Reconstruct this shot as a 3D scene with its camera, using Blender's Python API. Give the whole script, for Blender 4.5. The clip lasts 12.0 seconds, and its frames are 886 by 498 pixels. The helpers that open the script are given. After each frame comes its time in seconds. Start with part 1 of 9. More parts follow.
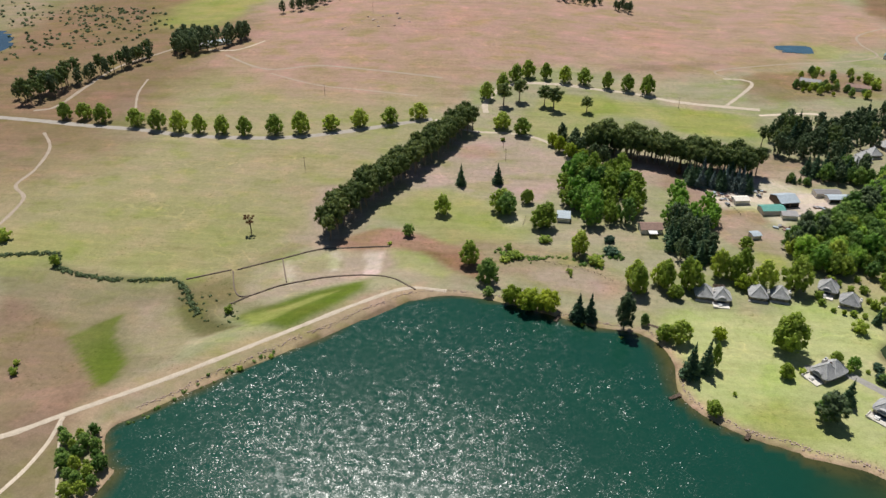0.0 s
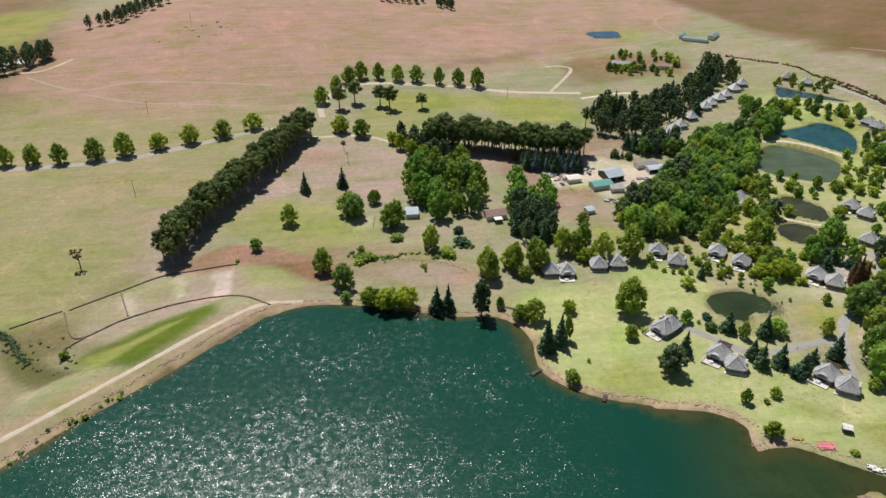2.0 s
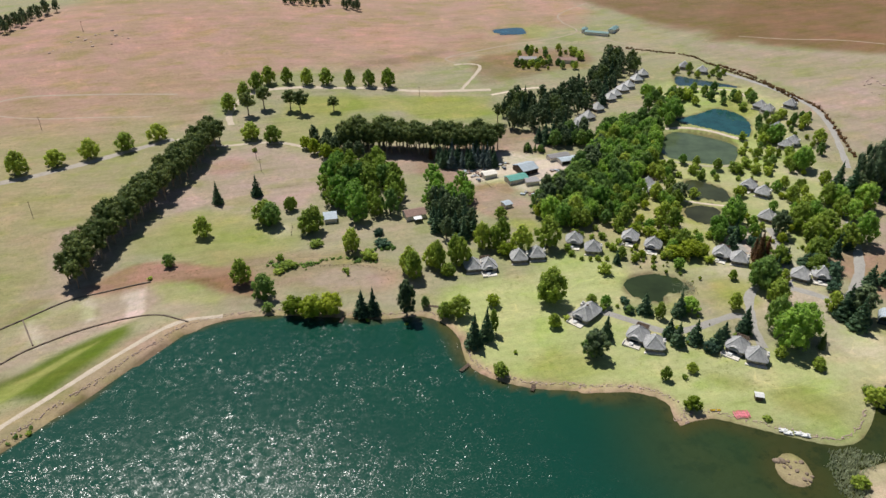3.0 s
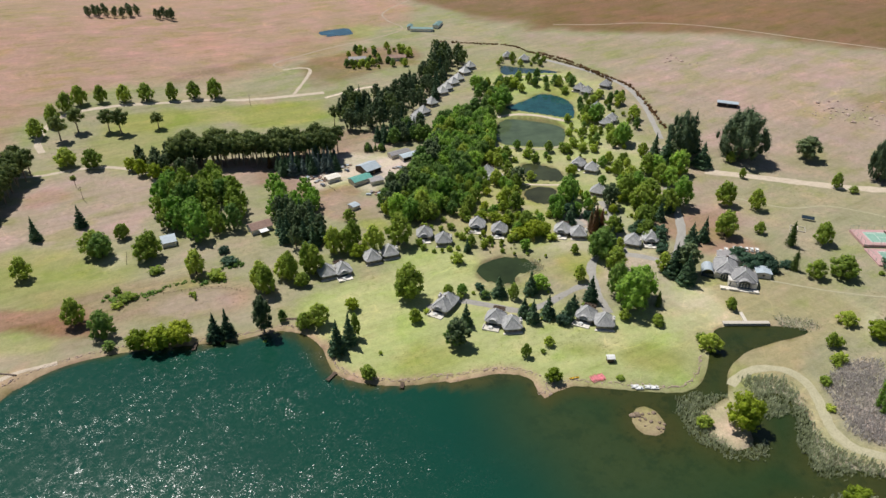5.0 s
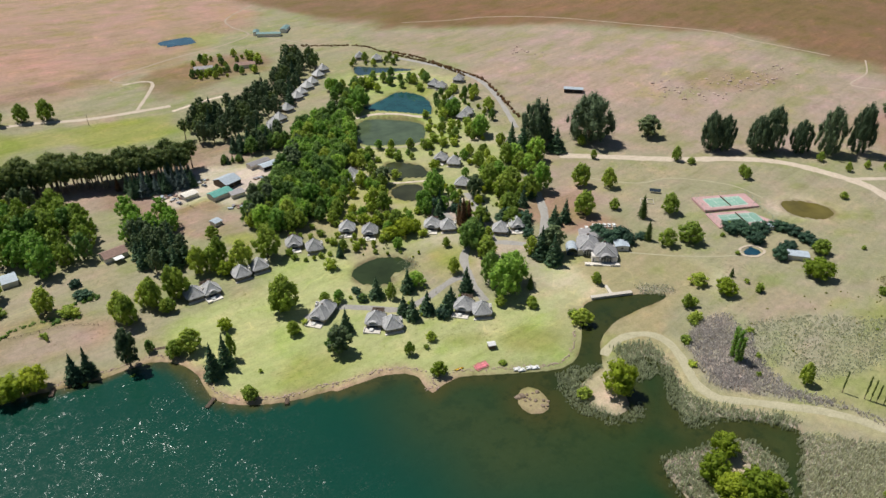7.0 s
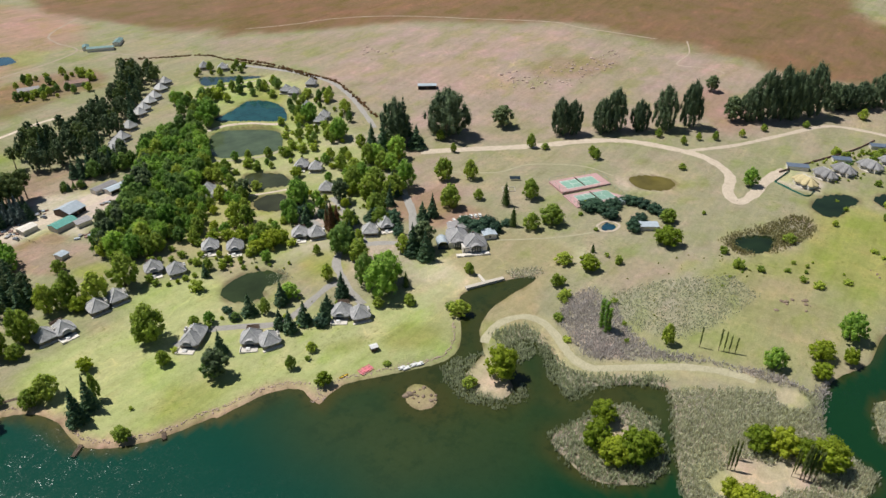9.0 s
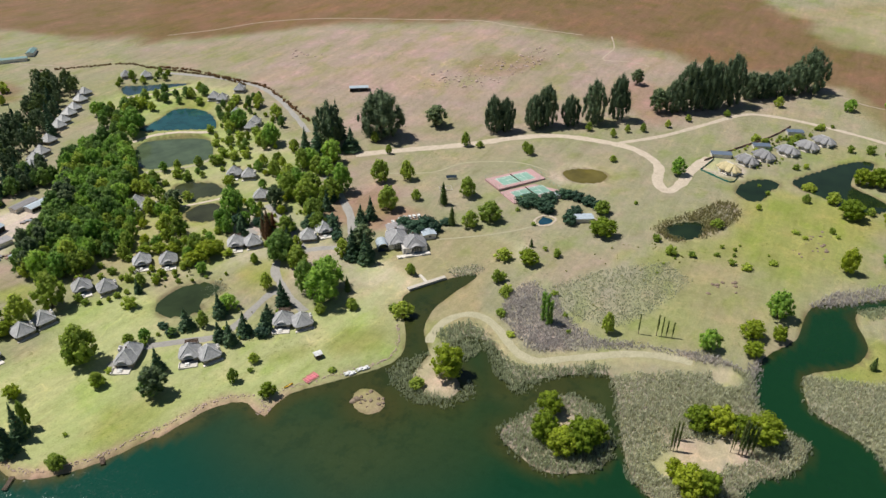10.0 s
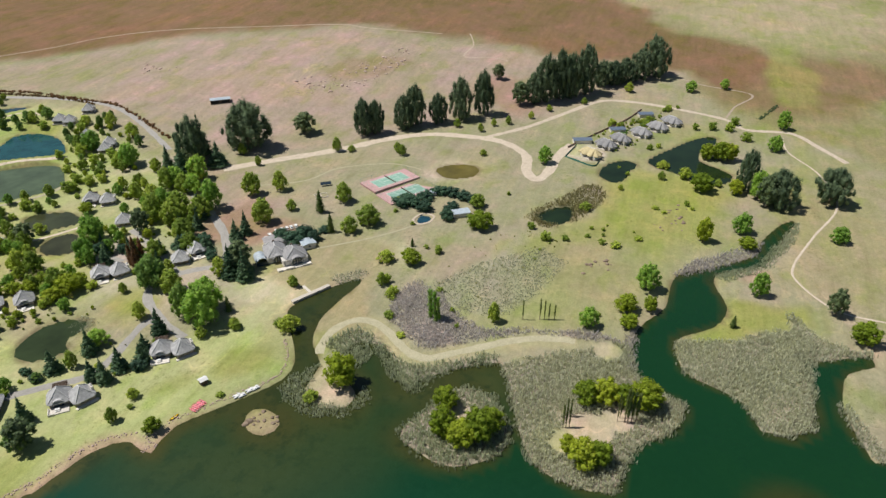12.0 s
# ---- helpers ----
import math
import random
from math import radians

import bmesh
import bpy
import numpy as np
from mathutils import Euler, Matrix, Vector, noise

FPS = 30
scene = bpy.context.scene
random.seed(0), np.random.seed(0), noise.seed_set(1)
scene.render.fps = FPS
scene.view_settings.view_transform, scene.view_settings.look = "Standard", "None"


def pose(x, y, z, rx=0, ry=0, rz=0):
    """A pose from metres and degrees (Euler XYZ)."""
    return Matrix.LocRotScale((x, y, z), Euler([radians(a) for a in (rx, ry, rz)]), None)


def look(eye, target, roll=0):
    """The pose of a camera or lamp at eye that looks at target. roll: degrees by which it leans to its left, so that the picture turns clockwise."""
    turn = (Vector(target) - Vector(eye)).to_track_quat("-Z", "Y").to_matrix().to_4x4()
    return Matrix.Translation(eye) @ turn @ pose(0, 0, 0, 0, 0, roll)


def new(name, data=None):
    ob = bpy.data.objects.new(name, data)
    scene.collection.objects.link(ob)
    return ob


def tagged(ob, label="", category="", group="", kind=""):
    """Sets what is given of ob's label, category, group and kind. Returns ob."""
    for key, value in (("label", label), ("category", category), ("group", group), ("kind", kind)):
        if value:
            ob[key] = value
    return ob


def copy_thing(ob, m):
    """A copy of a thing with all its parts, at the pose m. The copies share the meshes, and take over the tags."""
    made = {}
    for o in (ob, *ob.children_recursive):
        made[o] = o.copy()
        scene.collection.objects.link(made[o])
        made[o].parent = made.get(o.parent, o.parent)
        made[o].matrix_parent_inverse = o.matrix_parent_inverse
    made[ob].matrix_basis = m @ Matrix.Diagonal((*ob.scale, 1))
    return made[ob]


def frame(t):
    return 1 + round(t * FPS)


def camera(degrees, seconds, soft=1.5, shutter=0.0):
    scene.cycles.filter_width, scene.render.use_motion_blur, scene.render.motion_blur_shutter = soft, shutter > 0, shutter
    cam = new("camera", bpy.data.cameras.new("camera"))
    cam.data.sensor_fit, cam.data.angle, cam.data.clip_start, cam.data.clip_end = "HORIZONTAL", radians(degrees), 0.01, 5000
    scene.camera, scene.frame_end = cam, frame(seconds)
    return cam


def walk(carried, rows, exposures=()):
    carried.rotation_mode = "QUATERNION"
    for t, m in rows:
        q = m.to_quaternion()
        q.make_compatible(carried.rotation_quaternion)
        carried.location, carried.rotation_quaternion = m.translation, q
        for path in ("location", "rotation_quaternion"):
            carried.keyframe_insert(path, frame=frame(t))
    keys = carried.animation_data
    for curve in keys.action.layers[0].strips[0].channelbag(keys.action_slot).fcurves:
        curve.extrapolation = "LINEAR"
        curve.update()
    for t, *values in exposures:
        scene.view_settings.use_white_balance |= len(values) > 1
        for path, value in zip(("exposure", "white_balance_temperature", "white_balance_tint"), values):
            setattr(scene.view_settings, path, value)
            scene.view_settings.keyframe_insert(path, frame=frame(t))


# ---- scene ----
cam = camera(65.3, 12.0, soft=1.5)
# seconds, eye, yaw to the left of +y, pitch, roll
ROWS = [
    (0.0, 0.01, -0.03, 194.93, 4.93, -31.12, -0.07),
    (0.5, 0.56, 0.13, 194.82, 1.63, -31.09, -0.06),
    (1.0, 1.10, 0.31, 194.70, -1.82, -31.06, -0.05),
    (1.5, 1.61, 0.50, 194.58, -5.28, -31.04, -0.05),
    (2.0, 2.11, 0.70, 194.46, -8.88, -31.02, -0.04),
    (2.5, 2.60, 0.90, 194.33, -12.63, -31.01, -0.03),
    (3.0, 3.06, 1.11, 194.22, -16.31, -31.00, -0.02),
    (5.0, 4.72, 1.89, 193.78, -30.27, -30.99, 0.02),
    (5.5, 5.09, 2.06, 193.69, -33.53, -30.99, 0.03),
    (6.0, 5.44, 2.20, 193.61, -36.60, -30.99, 0.03),
    (6.5, 5.77, 2.32, 193.54, -39.51, -30.99, 0.04),
    (7.0, 6.08, 2.42, 193.49, -42.39, -30.99, 0.04),
    (9.0, 7.13, 2.46, 193.41, -54.61, -30.98, 0.02),
    (9.5, 7.35, 2.36, 193.44, -57.49, -30.97, 0.00),
    (10.0, 7.54, 2.22, 193.49, -60.30, -30.95, -0.02),
    (10.5, 7.71, 2.02, 193.56, -63.12, -30.93, -0.04),
    (11.0, 7.87, 1.77, 193.65, -66.01, -30.91, -0.06),
    (11.5, 8.00, 1.46, 193.77, -68.80, -30.88, -0.10),
    (12.0, 8.11, 1.08, 193.91, -71.46, -30.84, -0.13),
]


def aim(x, y, z, yaw, pitch, roll):
    a, b = radians(yaw), radians(pitch)
    way = Vector((-math.sin(a) * math.cos(b), math.cos(a) * math.cos(b), math.sin(b)))
    return look((x, y, z), Vector((x, y, z)) + 100 * way, roll)


walk(cam, [(t, aim(*row)) for t, *row in ROWS])

# ---------------------------------------------------------------- sky and sun
SUN_AZIMUTH, SUN_ELEVATION = 105.0, 62.0  # degrees, azimuth counted from +x towards +y
world = bpy.data.worlds.new("sky")
scene.world = world
world.use_nodes = True
sky = world.node_tree.nodes.new("ShaderNodeTexSky")
sky.sky_type, sky.sun_disc = "NISHITA", False
sky.sun_elevation, sky.sun_rotation = radians(SUN_ELEVATION), radians(90 - SUN_AZIMUTH)
sky.altitude, sky.dust_density = 1400, 0.6
backdrop_node = world.node_tree.nodes["Background"]
backdrop_node.inputs["Strength"].default_value = 0.054
world.node_tree.links.new(sky.outputs["Color"], backdrop_node.inputs["Color"])
sun_data = bpy.data.lights.new("sun", "SUN")
sun_data.energy, sun_data.angle, sun_data.color = 4.6, radians(0.53), (1.0, 0.965, 0.905)
sun = new("sun", sun_data)
sun_way = Vector((math.cos(radians(SUN_AZIMUTH)) * math.cos(radians(SUN_ELEVATION)), math.sin(radians(SUN_AZIMUTH)) * math.cos(radians(SUN_ELEVATION)), math.sin(radians(SUN_ELEVATION))))
sun.matrix_world = look(sun_way * 500, (0, 0, 0))
# ---------------------------------------------------------------- materials
def link(nt, a, b):
    nt.links.new(a, b)


def shader(name, rough=0.9, metal=0.0, spec=0.3):
    """A new node material: returns it, its tree and its Principled node."""
    mat = bpy.data.materials.new(name)
    mat.use_nodes = True
    nt = mat.node_tree
    bsdf = nt.nodes["Principled BSDF"]
    bsdf.inputs["Roughness"].default_value = rough
    bsdf.inputs["Metallic"].default_value = metal
    bsdf.inputs["Specular IOR Level"].default_value = spec
    return mat, nt, bsdf


def noise_node(nt, scale, detail=3.0, rough=0.6, coords=None):
    n = nt.nodes.new("ShaderNodeTexNoise")
    n.inputs["Scale"].default_value, n.inputs["Detail"].default_value, n.inputs["Roughness"].default_value = scale, detail, rough
    if coords is None:
        coords = nt.nodes.new("ShaderNodeNewGeometry").outputs["Position"]
    link(nt, coords, n.inputs["Vector"])
    return n.outputs["Fac"]


def span(nt, fac, lo, hi, a=0.0, b=1.0):
    m = nt.nodes.new("ShaderNodeMapRange")
    for i, v in enumerate((lo, hi, a, b), 1):
        m.inputs[i].default_value = v
    link(nt, fac, m.inputs[0])
    return m.outputs[0]


def blend(nt, fac, a, b, mode="MIX"):
    m = nt.nodes.new("ShaderNodeMix")
    m.data_type, m.blend_type = "RGBA", mode
    for slot, v in ((0, fac), (6, a), (7, b)):
        if isinstance(v, (int, float)):
            m.inputs[slot].default_value = v
        elif isinstance(v, tuple):
            m.inputs[slot].default_value = (*v, 1)
        else:
            link(nt, v, m.inputs[slot])
    return m.outputs[2]


def bump(nt, bsdf, height, strength=0.4, dist=0.1):
    b = nt.nodes.new("ShaderNodeBump")
    b.inputs["Strength"].default_value, b.inputs["Distance"].default_value = strength, dist
    link(nt, height, b.inputs["Height"])
    link(nt, b.outputs[0], bsdf.inputs["Normal"])


def plain(name, a, b, size=1.0, rough=0.85, metal=0.0, fine=None, relief=0.3, spec=0.3):
    """Two-colour surface, mottled at size metres with fine grain below it, a little different on every object."""
    mat, nt, bsdf = shader(name, rough, metal, spec)
    fac = span(nt, noise_node(nt, 1 / size, 4), 0.3, 0.7)
    col = blend(nt, fac, a, b)
    grain = noise_node(nt, 6 / size if fine is None else 1 / fine, 3)
    col = blend(nt, 0.5, col, blend(nt, span(nt, grain, 0.25, 0.75), (0.55, 0.55, 0.55), (1.45, 1.45, 1.45)), "MULTIPLY")
    own = nt.nodes.new("ShaderNodeObjectInfo").outputs["Random"]
    tone = nt.nodes.new("ShaderNodeHueSaturation")
    link(nt, span(nt, own, 0, 1, 0.88, 1.14), tone.inputs["Value"])
    link(nt, col, tone.inputs["Color"])
    link(nt, tone.outputs[0], bsdf.inputs["Base Color"])
    bump(nt, bsdf, grain, relief, 0.06)
    return mat


def foliage(name, dark, light, tip=None, thin=0.38, bed=False):
    """Leaves: colour drifts from tree to tree, clump to clump and leaf to leaf."""
    mat, nt, bsdf = shader(name, 0.62, spec=0.25)
    geo, info = nt.nodes.new("ShaderNodeNewGeometry"), nt.nodes.new("ShaderNodeObjectInfo")
    col = blend(nt, geo.outputs["Random Per Island"], dark, light)
    patch = span(nt, noise_node(nt, 0.55, 2), 0.35, 0.7)
    col = blend(nt, patch, col, blend(nt, 0.6, col, tip or light))
    tone = nt.nodes.new("ShaderNodeHueSaturation")
    link(nt, span(nt, info.outputs["Random"] if not bed else geo.outputs["Random Per Island"], 0, 1, *((0.85, 1.4) if not bed else (0.95, 1.25))), tone.inputs["Value"])
    if not bed:
        link(nt, span(nt, info.outputs["Random"], 0, 1, 0.515, 0.485), tone.inputs["Hue"])
    link(nt, col, tone.inputs["Color"])
    link(nt, tone.outputs[0], bsdf.inputs["Base Color"])
    bsdf.inputs["Subsurface Weight"].default_value = 0.0
    through_leaf = nt.nodes.new("ShaderNodeBsdfTranslucent")
    link(nt, tone.outputs[0], through_leaf.inputs["Color"])
    mix = nt.nodes.new("ShaderNodeMixShader")
    mix.inputs[0].default_value = thin
    link(nt, bsdf.outputs[0], mix.inputs[1])
    link(nt, through_leaf.outputs[0], mix.inputs[2])
    link(nt, mix.outputs[0], nt.nodes["Material Output"].inputs["Surface"])
    return mat


def product_of(nt, a, b):
    m = nt.nodes.new("ShaderNodeMath")
    m.operation = "MULTIPLY"
    link(nt, a, m.inputs[0])
    link(nt, b, m.inputs[1])
    return m.outputs[0]


def soil_material():
    """Dry grassland: the local soil and grass colour comes from the land's own attribute; drifts, tufts, stock trails and bare spots on top."""
    mat, nt, bsdf = shader("grassland", 0.95, spec=0.12)
    att = nt.nodes.new("ShaderNodeAttribute")
    att.attribute_name = "soil"
    col = att.outputs["Color"]

    def tint(col, fac, shade):
        return blend(nt, fac, col, blend(nt, 1.0, col, shade, "MULTIPLY"))

    def stretched(turn, scale):
        m = nt.nodes.new("ShaderNodeMapping")
        m.inputs["Rotation"].default_value, m.inputs["Scale"].default_value = (0, 0, turn), scale
        link(nt, nt.nodes.new("ShaderNodeNewGeometry").outputs["Position"], m.inputs["Vector"])
        return m.outputs[0]

    # wide drifts of greener and of barer ground
    drift = noise_node(nt, 0.011, 4, 0.55)
    col = tint(col, span(nt, drift, 0.50, 0.66, 0, 0.75), (0.84, 0.95, 0.72))
    col = tint(col, span(nt, drift, 0.46, 0.32, 0, 0.75), (1.14, 1.04, 1.02))
    patch = noise_node(nt, 0.06, 5, 0.6)
    col = tint(col, span(nt, patch, 0.52, 0.66, 0, 0.8), (1.20, 1.10, 1.14))
    col = tint(col, span(nt, patch, 0.44, 0.30, 0, 0.6), (0.78, 0.80, 0.68))
    sward = noise_node(nt, 0.032, 4, 0.55, stretched(0.4, (1.0, 1.5, 1.0)))
    col = tint(col, span(nt, sward, 0.52, 0.62, 0, 0.7), (1.14, 1.03, 1.2))
    col = tint(col, span(nt, sward, 0.46, 0.36, 0, 0.75), (0.84, 0.96, 0.66))
    # mown and grazed streaks along the slopes
    for turn, scale, hi in ((0.5, (0.018, 0.16, 0.05), 0.3), (-0.65, (0.02, 0.3, 0.05), 0.22)):
        ledge = noise_node(nt, 1.0, 5, 0.65, stretched(turn, scale))
        col = tint(col, span(nt, ledge, 0.53, 0.64, 0, hi), (1.25, 1.20, 1.12))
        col = tint(col, span(nt, ledge, 0.46, 0.36, 0, hi), (0.74, 0.72, 0.66))
    # thin winding stock trails
    for scale, seed_turn, keep in ((0.012, 0.9, 0.012), (0.022, 2.2, 0.016)):
        trail = noise_node(nt, scale, 3, 0.5, stretched(seed_turn, (1.0, 1.7, 1.0)))
        off = nt.nodes.new("ShaderNodeMath")
        off.operation = "COMPARE"
        link(nt, trail, off.inputs[0])
        off.inputs[1].default_value, off.inputs[2].default_value = 0.5, keep * 0.3
        some = span(nt, noise_node(nt, 0.009, 2), 0.46, 0.58, 0, 0.38)
        col = tint(col, product_of(nt, off.outputs[0], some), (1.4, 1.33, 1.25))
    # tussocks: small dark tufts, gathered in drifts
    tuft = product_of(nt, span(nt, noise_node(nt, 0.6, 3, 0.6), 0.58, 0.66), span(nt, noise_node(nt, 0.03, 4, 0.65), 0.46, 0.64, 0.0, 0.8))
    col = tint(col, tuft, (0.55, 0.58, 0.46))
    mid, fine = noise_node(nt, 0.35, 4, 0.7), noise_node(nt, 1.5, 4, 0.8)
    col = blend(nt, 1.0, col, blend(nt, span(nt, mid, 0.3, 0.7), (0.88, 0.88, 0.84), (1.12, 1.11, 1.10)), "MULTIPLY")
    col = blend(nt, 0.75, col, blend(nt, span(nt, fine, 0.30, 0.70), (0.74, 0.75, 0.70), (1.24, 1.22, 1.18)), "MULTIPLY")
    link(nt, col, bsdf.inputs["Base Color"])
    bump(nt, bsdf, fine, 0.5, 0.25)
    return mat


def water_material(name, deep=None, rough=0.1, chop=1.0):
    """Turbid water; deep: its body colour, or None to take it from the attribute of the lake."""
    mat, nt, bsdf = shader(name, rough, spec=0.5)
    bsdf.inputs["IOR"].default_value = 1.33
    if deep is None:
        att = nt.nodes.new("ShaderNodeAttribute")
        att.attribute_name = "body"
        body = att.outputs["Color"]
        body = blend(nt, span(nt, noise_node(nt, 0.03, 4, 0.6), 0.35, 0.7, 0, 0.5), body, blend(nt, 1.0, body, (0.7, 0.85, 1.0), "MULTIPLY"))
        # drowned weed, dark in blotches over the shallows
        split = nt.nodes.new("ShaderNodeSeparateColor")
        link(nt, att.outputs["Color"], split.inputs[0])
        weed = nt.nodes.new("ShaderNodeMath")
        weed.operation = "MULTIPLY"
        link(nt, span(nt, split.outputs[0], 0.015, 0.045, 0, 0.7), weed.inputs[0])
        link(nt, span(nt, noise_node(nt, 0.11, 6, 0.75), 0.50, 0.60), weed.inputs[1])
        link(nt, blend(nt, weed.outputs[0], body, blend(nt, 1.0, body, (0.42, 0.62, 0.7), "MULTIPLY")), bsdf.inputs["Base Color"])
    else:
        link(nt, blend(nt, span(nt, noise_node(nt, 0.08, 3), 0.3, 0.7), deep, tuple(0.6 * c for c in deep)), bsdf.inputs["Base Color"])
    # wavelets: each small facet of the surface tilts its own way, more steeply where the wind strikes
    place = nt.nodes.new("ShaderNodeNewGeometry").outputs["Position"]
    cell = nt.nodes.new("ShaderNodeTexVoronoi")
    cell.inputs["Scale"].default_value = 5.0
    link(nt, place, cell.inputs["Vector"])
    tilt = nt.nodes.new("ShaderNodeSeparateColor")
    link(nt, cell.outputs["Color"], tilt.inputs[0])
    gust = product_of(nt, span(nt, noise_node(nt, 0.02, 3, 0.55), 0.34, 0.62, 0.42, 1.0), span(nt, noise_node(nt, 0.16, 3, 0.6), 0.36, 0.62, 0.55, 1.05))
    steep = product_of(nt, gust, span(nt, tilt.outputs[2], 0, 1, 0.07 * chop, 0.54 * chop))
    swell = noise_node(nt, 0.35, 2, 0.5)
    slopes = [product_of(nt, steep, span(nt, tilt.outputs[k], 0, 1, -0.5, 0.5)) for k in (0, 1)]
    heave = product_of(nt, gust, span(nt, swell, 0.3, 0.7, -0.10 * chop, 0.10 * chop))
    lean = nt.nodes.new("ShaderNodeMath")
    lean.operation = "ADD"
    link(nt, slopes[1], lean.inputs[0])
    link(nt, heave, lean.inputs[1])
    up = nt.nodes.new("ShaderNodeCombineXYZ")
    link(nt, slopes[0], up.inputs[0])
    link(nt, lean.outputs[0], up.inputs[1])
    up.inputs[2].default_value = 1.0
    unit = nt.nodes.new("ShaderNodeVectorMath")
    unit.operation = "NORMALIZE"
    link(nt, up.outputs[0], unit.inputs[0])
    link(nt, unit.outputs[0], bsdf.inputs["Normal"])
    return mat


GROUND = soil_material()
LAKE_WATER = water_material("lake_water", rough=0.22)
POND_WATER = {
    "reed_dammed_pond": water_material("algae_water", (0.10, 0.135, 0.075), 0.12, 0.05),
    "blue_pond": water_material("blue_water", (0.025, 0.095, 0.10), 0.08, 0.05),
    "far_pond": water_material("far_water", (0.045, 0.085, 0.10), 0.1, 0.05),
    "garden_pond": water_material("garden_water", (0.04, 0.058, 0.022), 0.06, 0.05),
    "far_river": water_material("river_water", (0.03, 0.07, 0.11), 0.15, 0.05),
    "farm_pond": water_material("farm_water", (0.05, 0.12, 0.17), 0.15, 0.05),
    "brown_pond": water_material("brown_water", (0.16, 0.13, 0.03), 0.15, 0.05),
    "swimming_pool": water_material("pool_water", (0.02, 0.07, 0.11), 0.05, 0.05),
    "upper_pond": water_material("olive_water", (0.06, 0.068, 0.032), 0.08, 0.05),
    "lower_pond": water_material("olive_brown_water", (0.055, 0.058, 0.028), 0.08, 0.05),
    "": water_material("dark_pond_water", (0.018, 0.034, 0.013), 0.06, 0.05),
}
TRACK = {
    "sand": plain("pale_dirt", (0.61, 0.52, 0.41), (0.49, 0.405, 0.31), 3.0, 0.95, fine=0.4),
    "gravel": plain("grey_gravel", (0.36, 0.32, 0.28), (0.44, 0.39, 0.33), 3.0, 0.95, fine=0.4),
    "pale": plain("trodden_grass", (0.46, 0.42, 0.285), (0.39, 0.36, 0.235), 4.0, 0.95, fine=0.6),
    "worn": plain("worn_earth", (0.44, 0.36, 0.28), (0.36, 0.285, 0.215), 4.0, 0.95, fine=0.6),
    "asphalt": plain("worn_asphalt", (0.28, 0.265, 0.245), (0.35, 0.33, 0.30), 2.5, 0.9, fine=0.3),
}
BARK = plain("bark", (0.10, 0.07, 0.05), (0.16, 0.12, 0.09), 0.5)
PALE_BARK = plain("pale_bark", (0.30, 0.24, 0.18), (0.19, 0.14, 0.10), 0.6)
LEAF = {
    "broad": foliage("broad_leaves", (0.14, 0.215, 0.035), (0.36, 0.47, 0.07), (0.52, 0.59, 0.105), thin=0.52),
    "lush": foliage("lush_leaves", (0.10, 0.22, 0.04), (0.30, 0.49, 0.08), (0.44, 0.60, 0.11), thin=0.52),
    "bright": foliage("bright_leaves", (0.14, 0.205, 0.02), (0.33, 0.42, 0.035), (0.43, 0.50, 0.045), thin=0.52),
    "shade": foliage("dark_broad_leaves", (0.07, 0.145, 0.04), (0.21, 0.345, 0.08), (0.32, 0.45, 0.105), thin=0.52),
    "pine": foliage("pine_needles", (0.04, 0.078, 0.028), (0.14, 0.20, 0.055), (0.26, 0.29, 0.075)),
    "gum": foliage("gum_leaves", (0.048, 0.082, 0.044), (0.14, 0.20, 0.088), (0.21, 0.265, 0.11)),
    "tall_gum": foliage("tall_gum_leaves", (0.042, 0.076, 0.046), (0.125, 0.185, 0.095), (0.19, 0.245, 0.12)),
    "spruce": foliage("spruce_needles", (0.03, 0.076, 0.042), (0.105, 0.185, 0.09), (0.15, 0.235, 0.12)),
    "blue": foliage("blue_spruce_needles", (0.075, 0.12, 0.115), (0.20, 0.27, 0.25), (0.24, 0.31, 0.28)),
    "cypress": foliage("cypress_needles", (0.034, 0.07, 0.022), (0.105, 0.157, 0.037), (0.15, 0.205, 0.043)),
    "juniper": foliage("juniper_needles", (0.027, 0.072, 0.046), (0.08, 0.152, 0.09), (0.10, 0.178, 0.107)),
    "sparse": foliage("thin_leaves", (0.13, 0.15, 0.035), (0.27, 0.28, 0.07), (0.31, 0.32, 0.075), thin=0.52),
    "rust": foliage("rust_needles", (0.09, 0.045, 0.022), (0.22, 0.11, 0.05), (0.26, 0.15, 0.07)),
    "dry": foliage("brown_leaves", (0.10, 0.05, 0.02), (0.2, 0.10, 0.04), (0.22, 0.13, 0.05)),
}
REED = foliage("reed_blades", (0.40, 0.41, 0.26), (0.62, 0.63, 0.45), (0.58, 0.56, 0.42), 0.5, True)
GREEN_REED = foliage("green_reed_blades", (0.31, 0.34, 0.20), (0.51, 0.54, 0.36), (0.47, 0.50, 0.34), 0.5, True)
# ---------------------------------------------------------------- the lie of the land
def spline(points, step=4.0, closed=True):
    """Catmull-Rom curve through control points, resampled about every step metres."""
    p = np.array(points, float)
    n = len(p)
    out = []
    for i in range(n if closed else n - 1):
        if closed:
            a, b, c, d = p[(i - 1) % n], p[i], p[(i + 1) % n], p[(i + 2) % n]
        else:
            a, b, c, d = p[max(i - 1, 0)], p[i], p[i + 1], p[min(i + 2, n - 1)]
        m = max(1, int(np.hypot(*(c - b)) / step))
        s = (np.arange(m) / m)[:, None]
        out.append(0.5 * (2 * b + (c - a) * s + (2 * a - 5 * b + 4 * c - d) * s**2 + (3 * b - a - 3 * c + d) * s**3))
    if not closed:
        out.append(p[-1:])
    return np.concatenate(out)


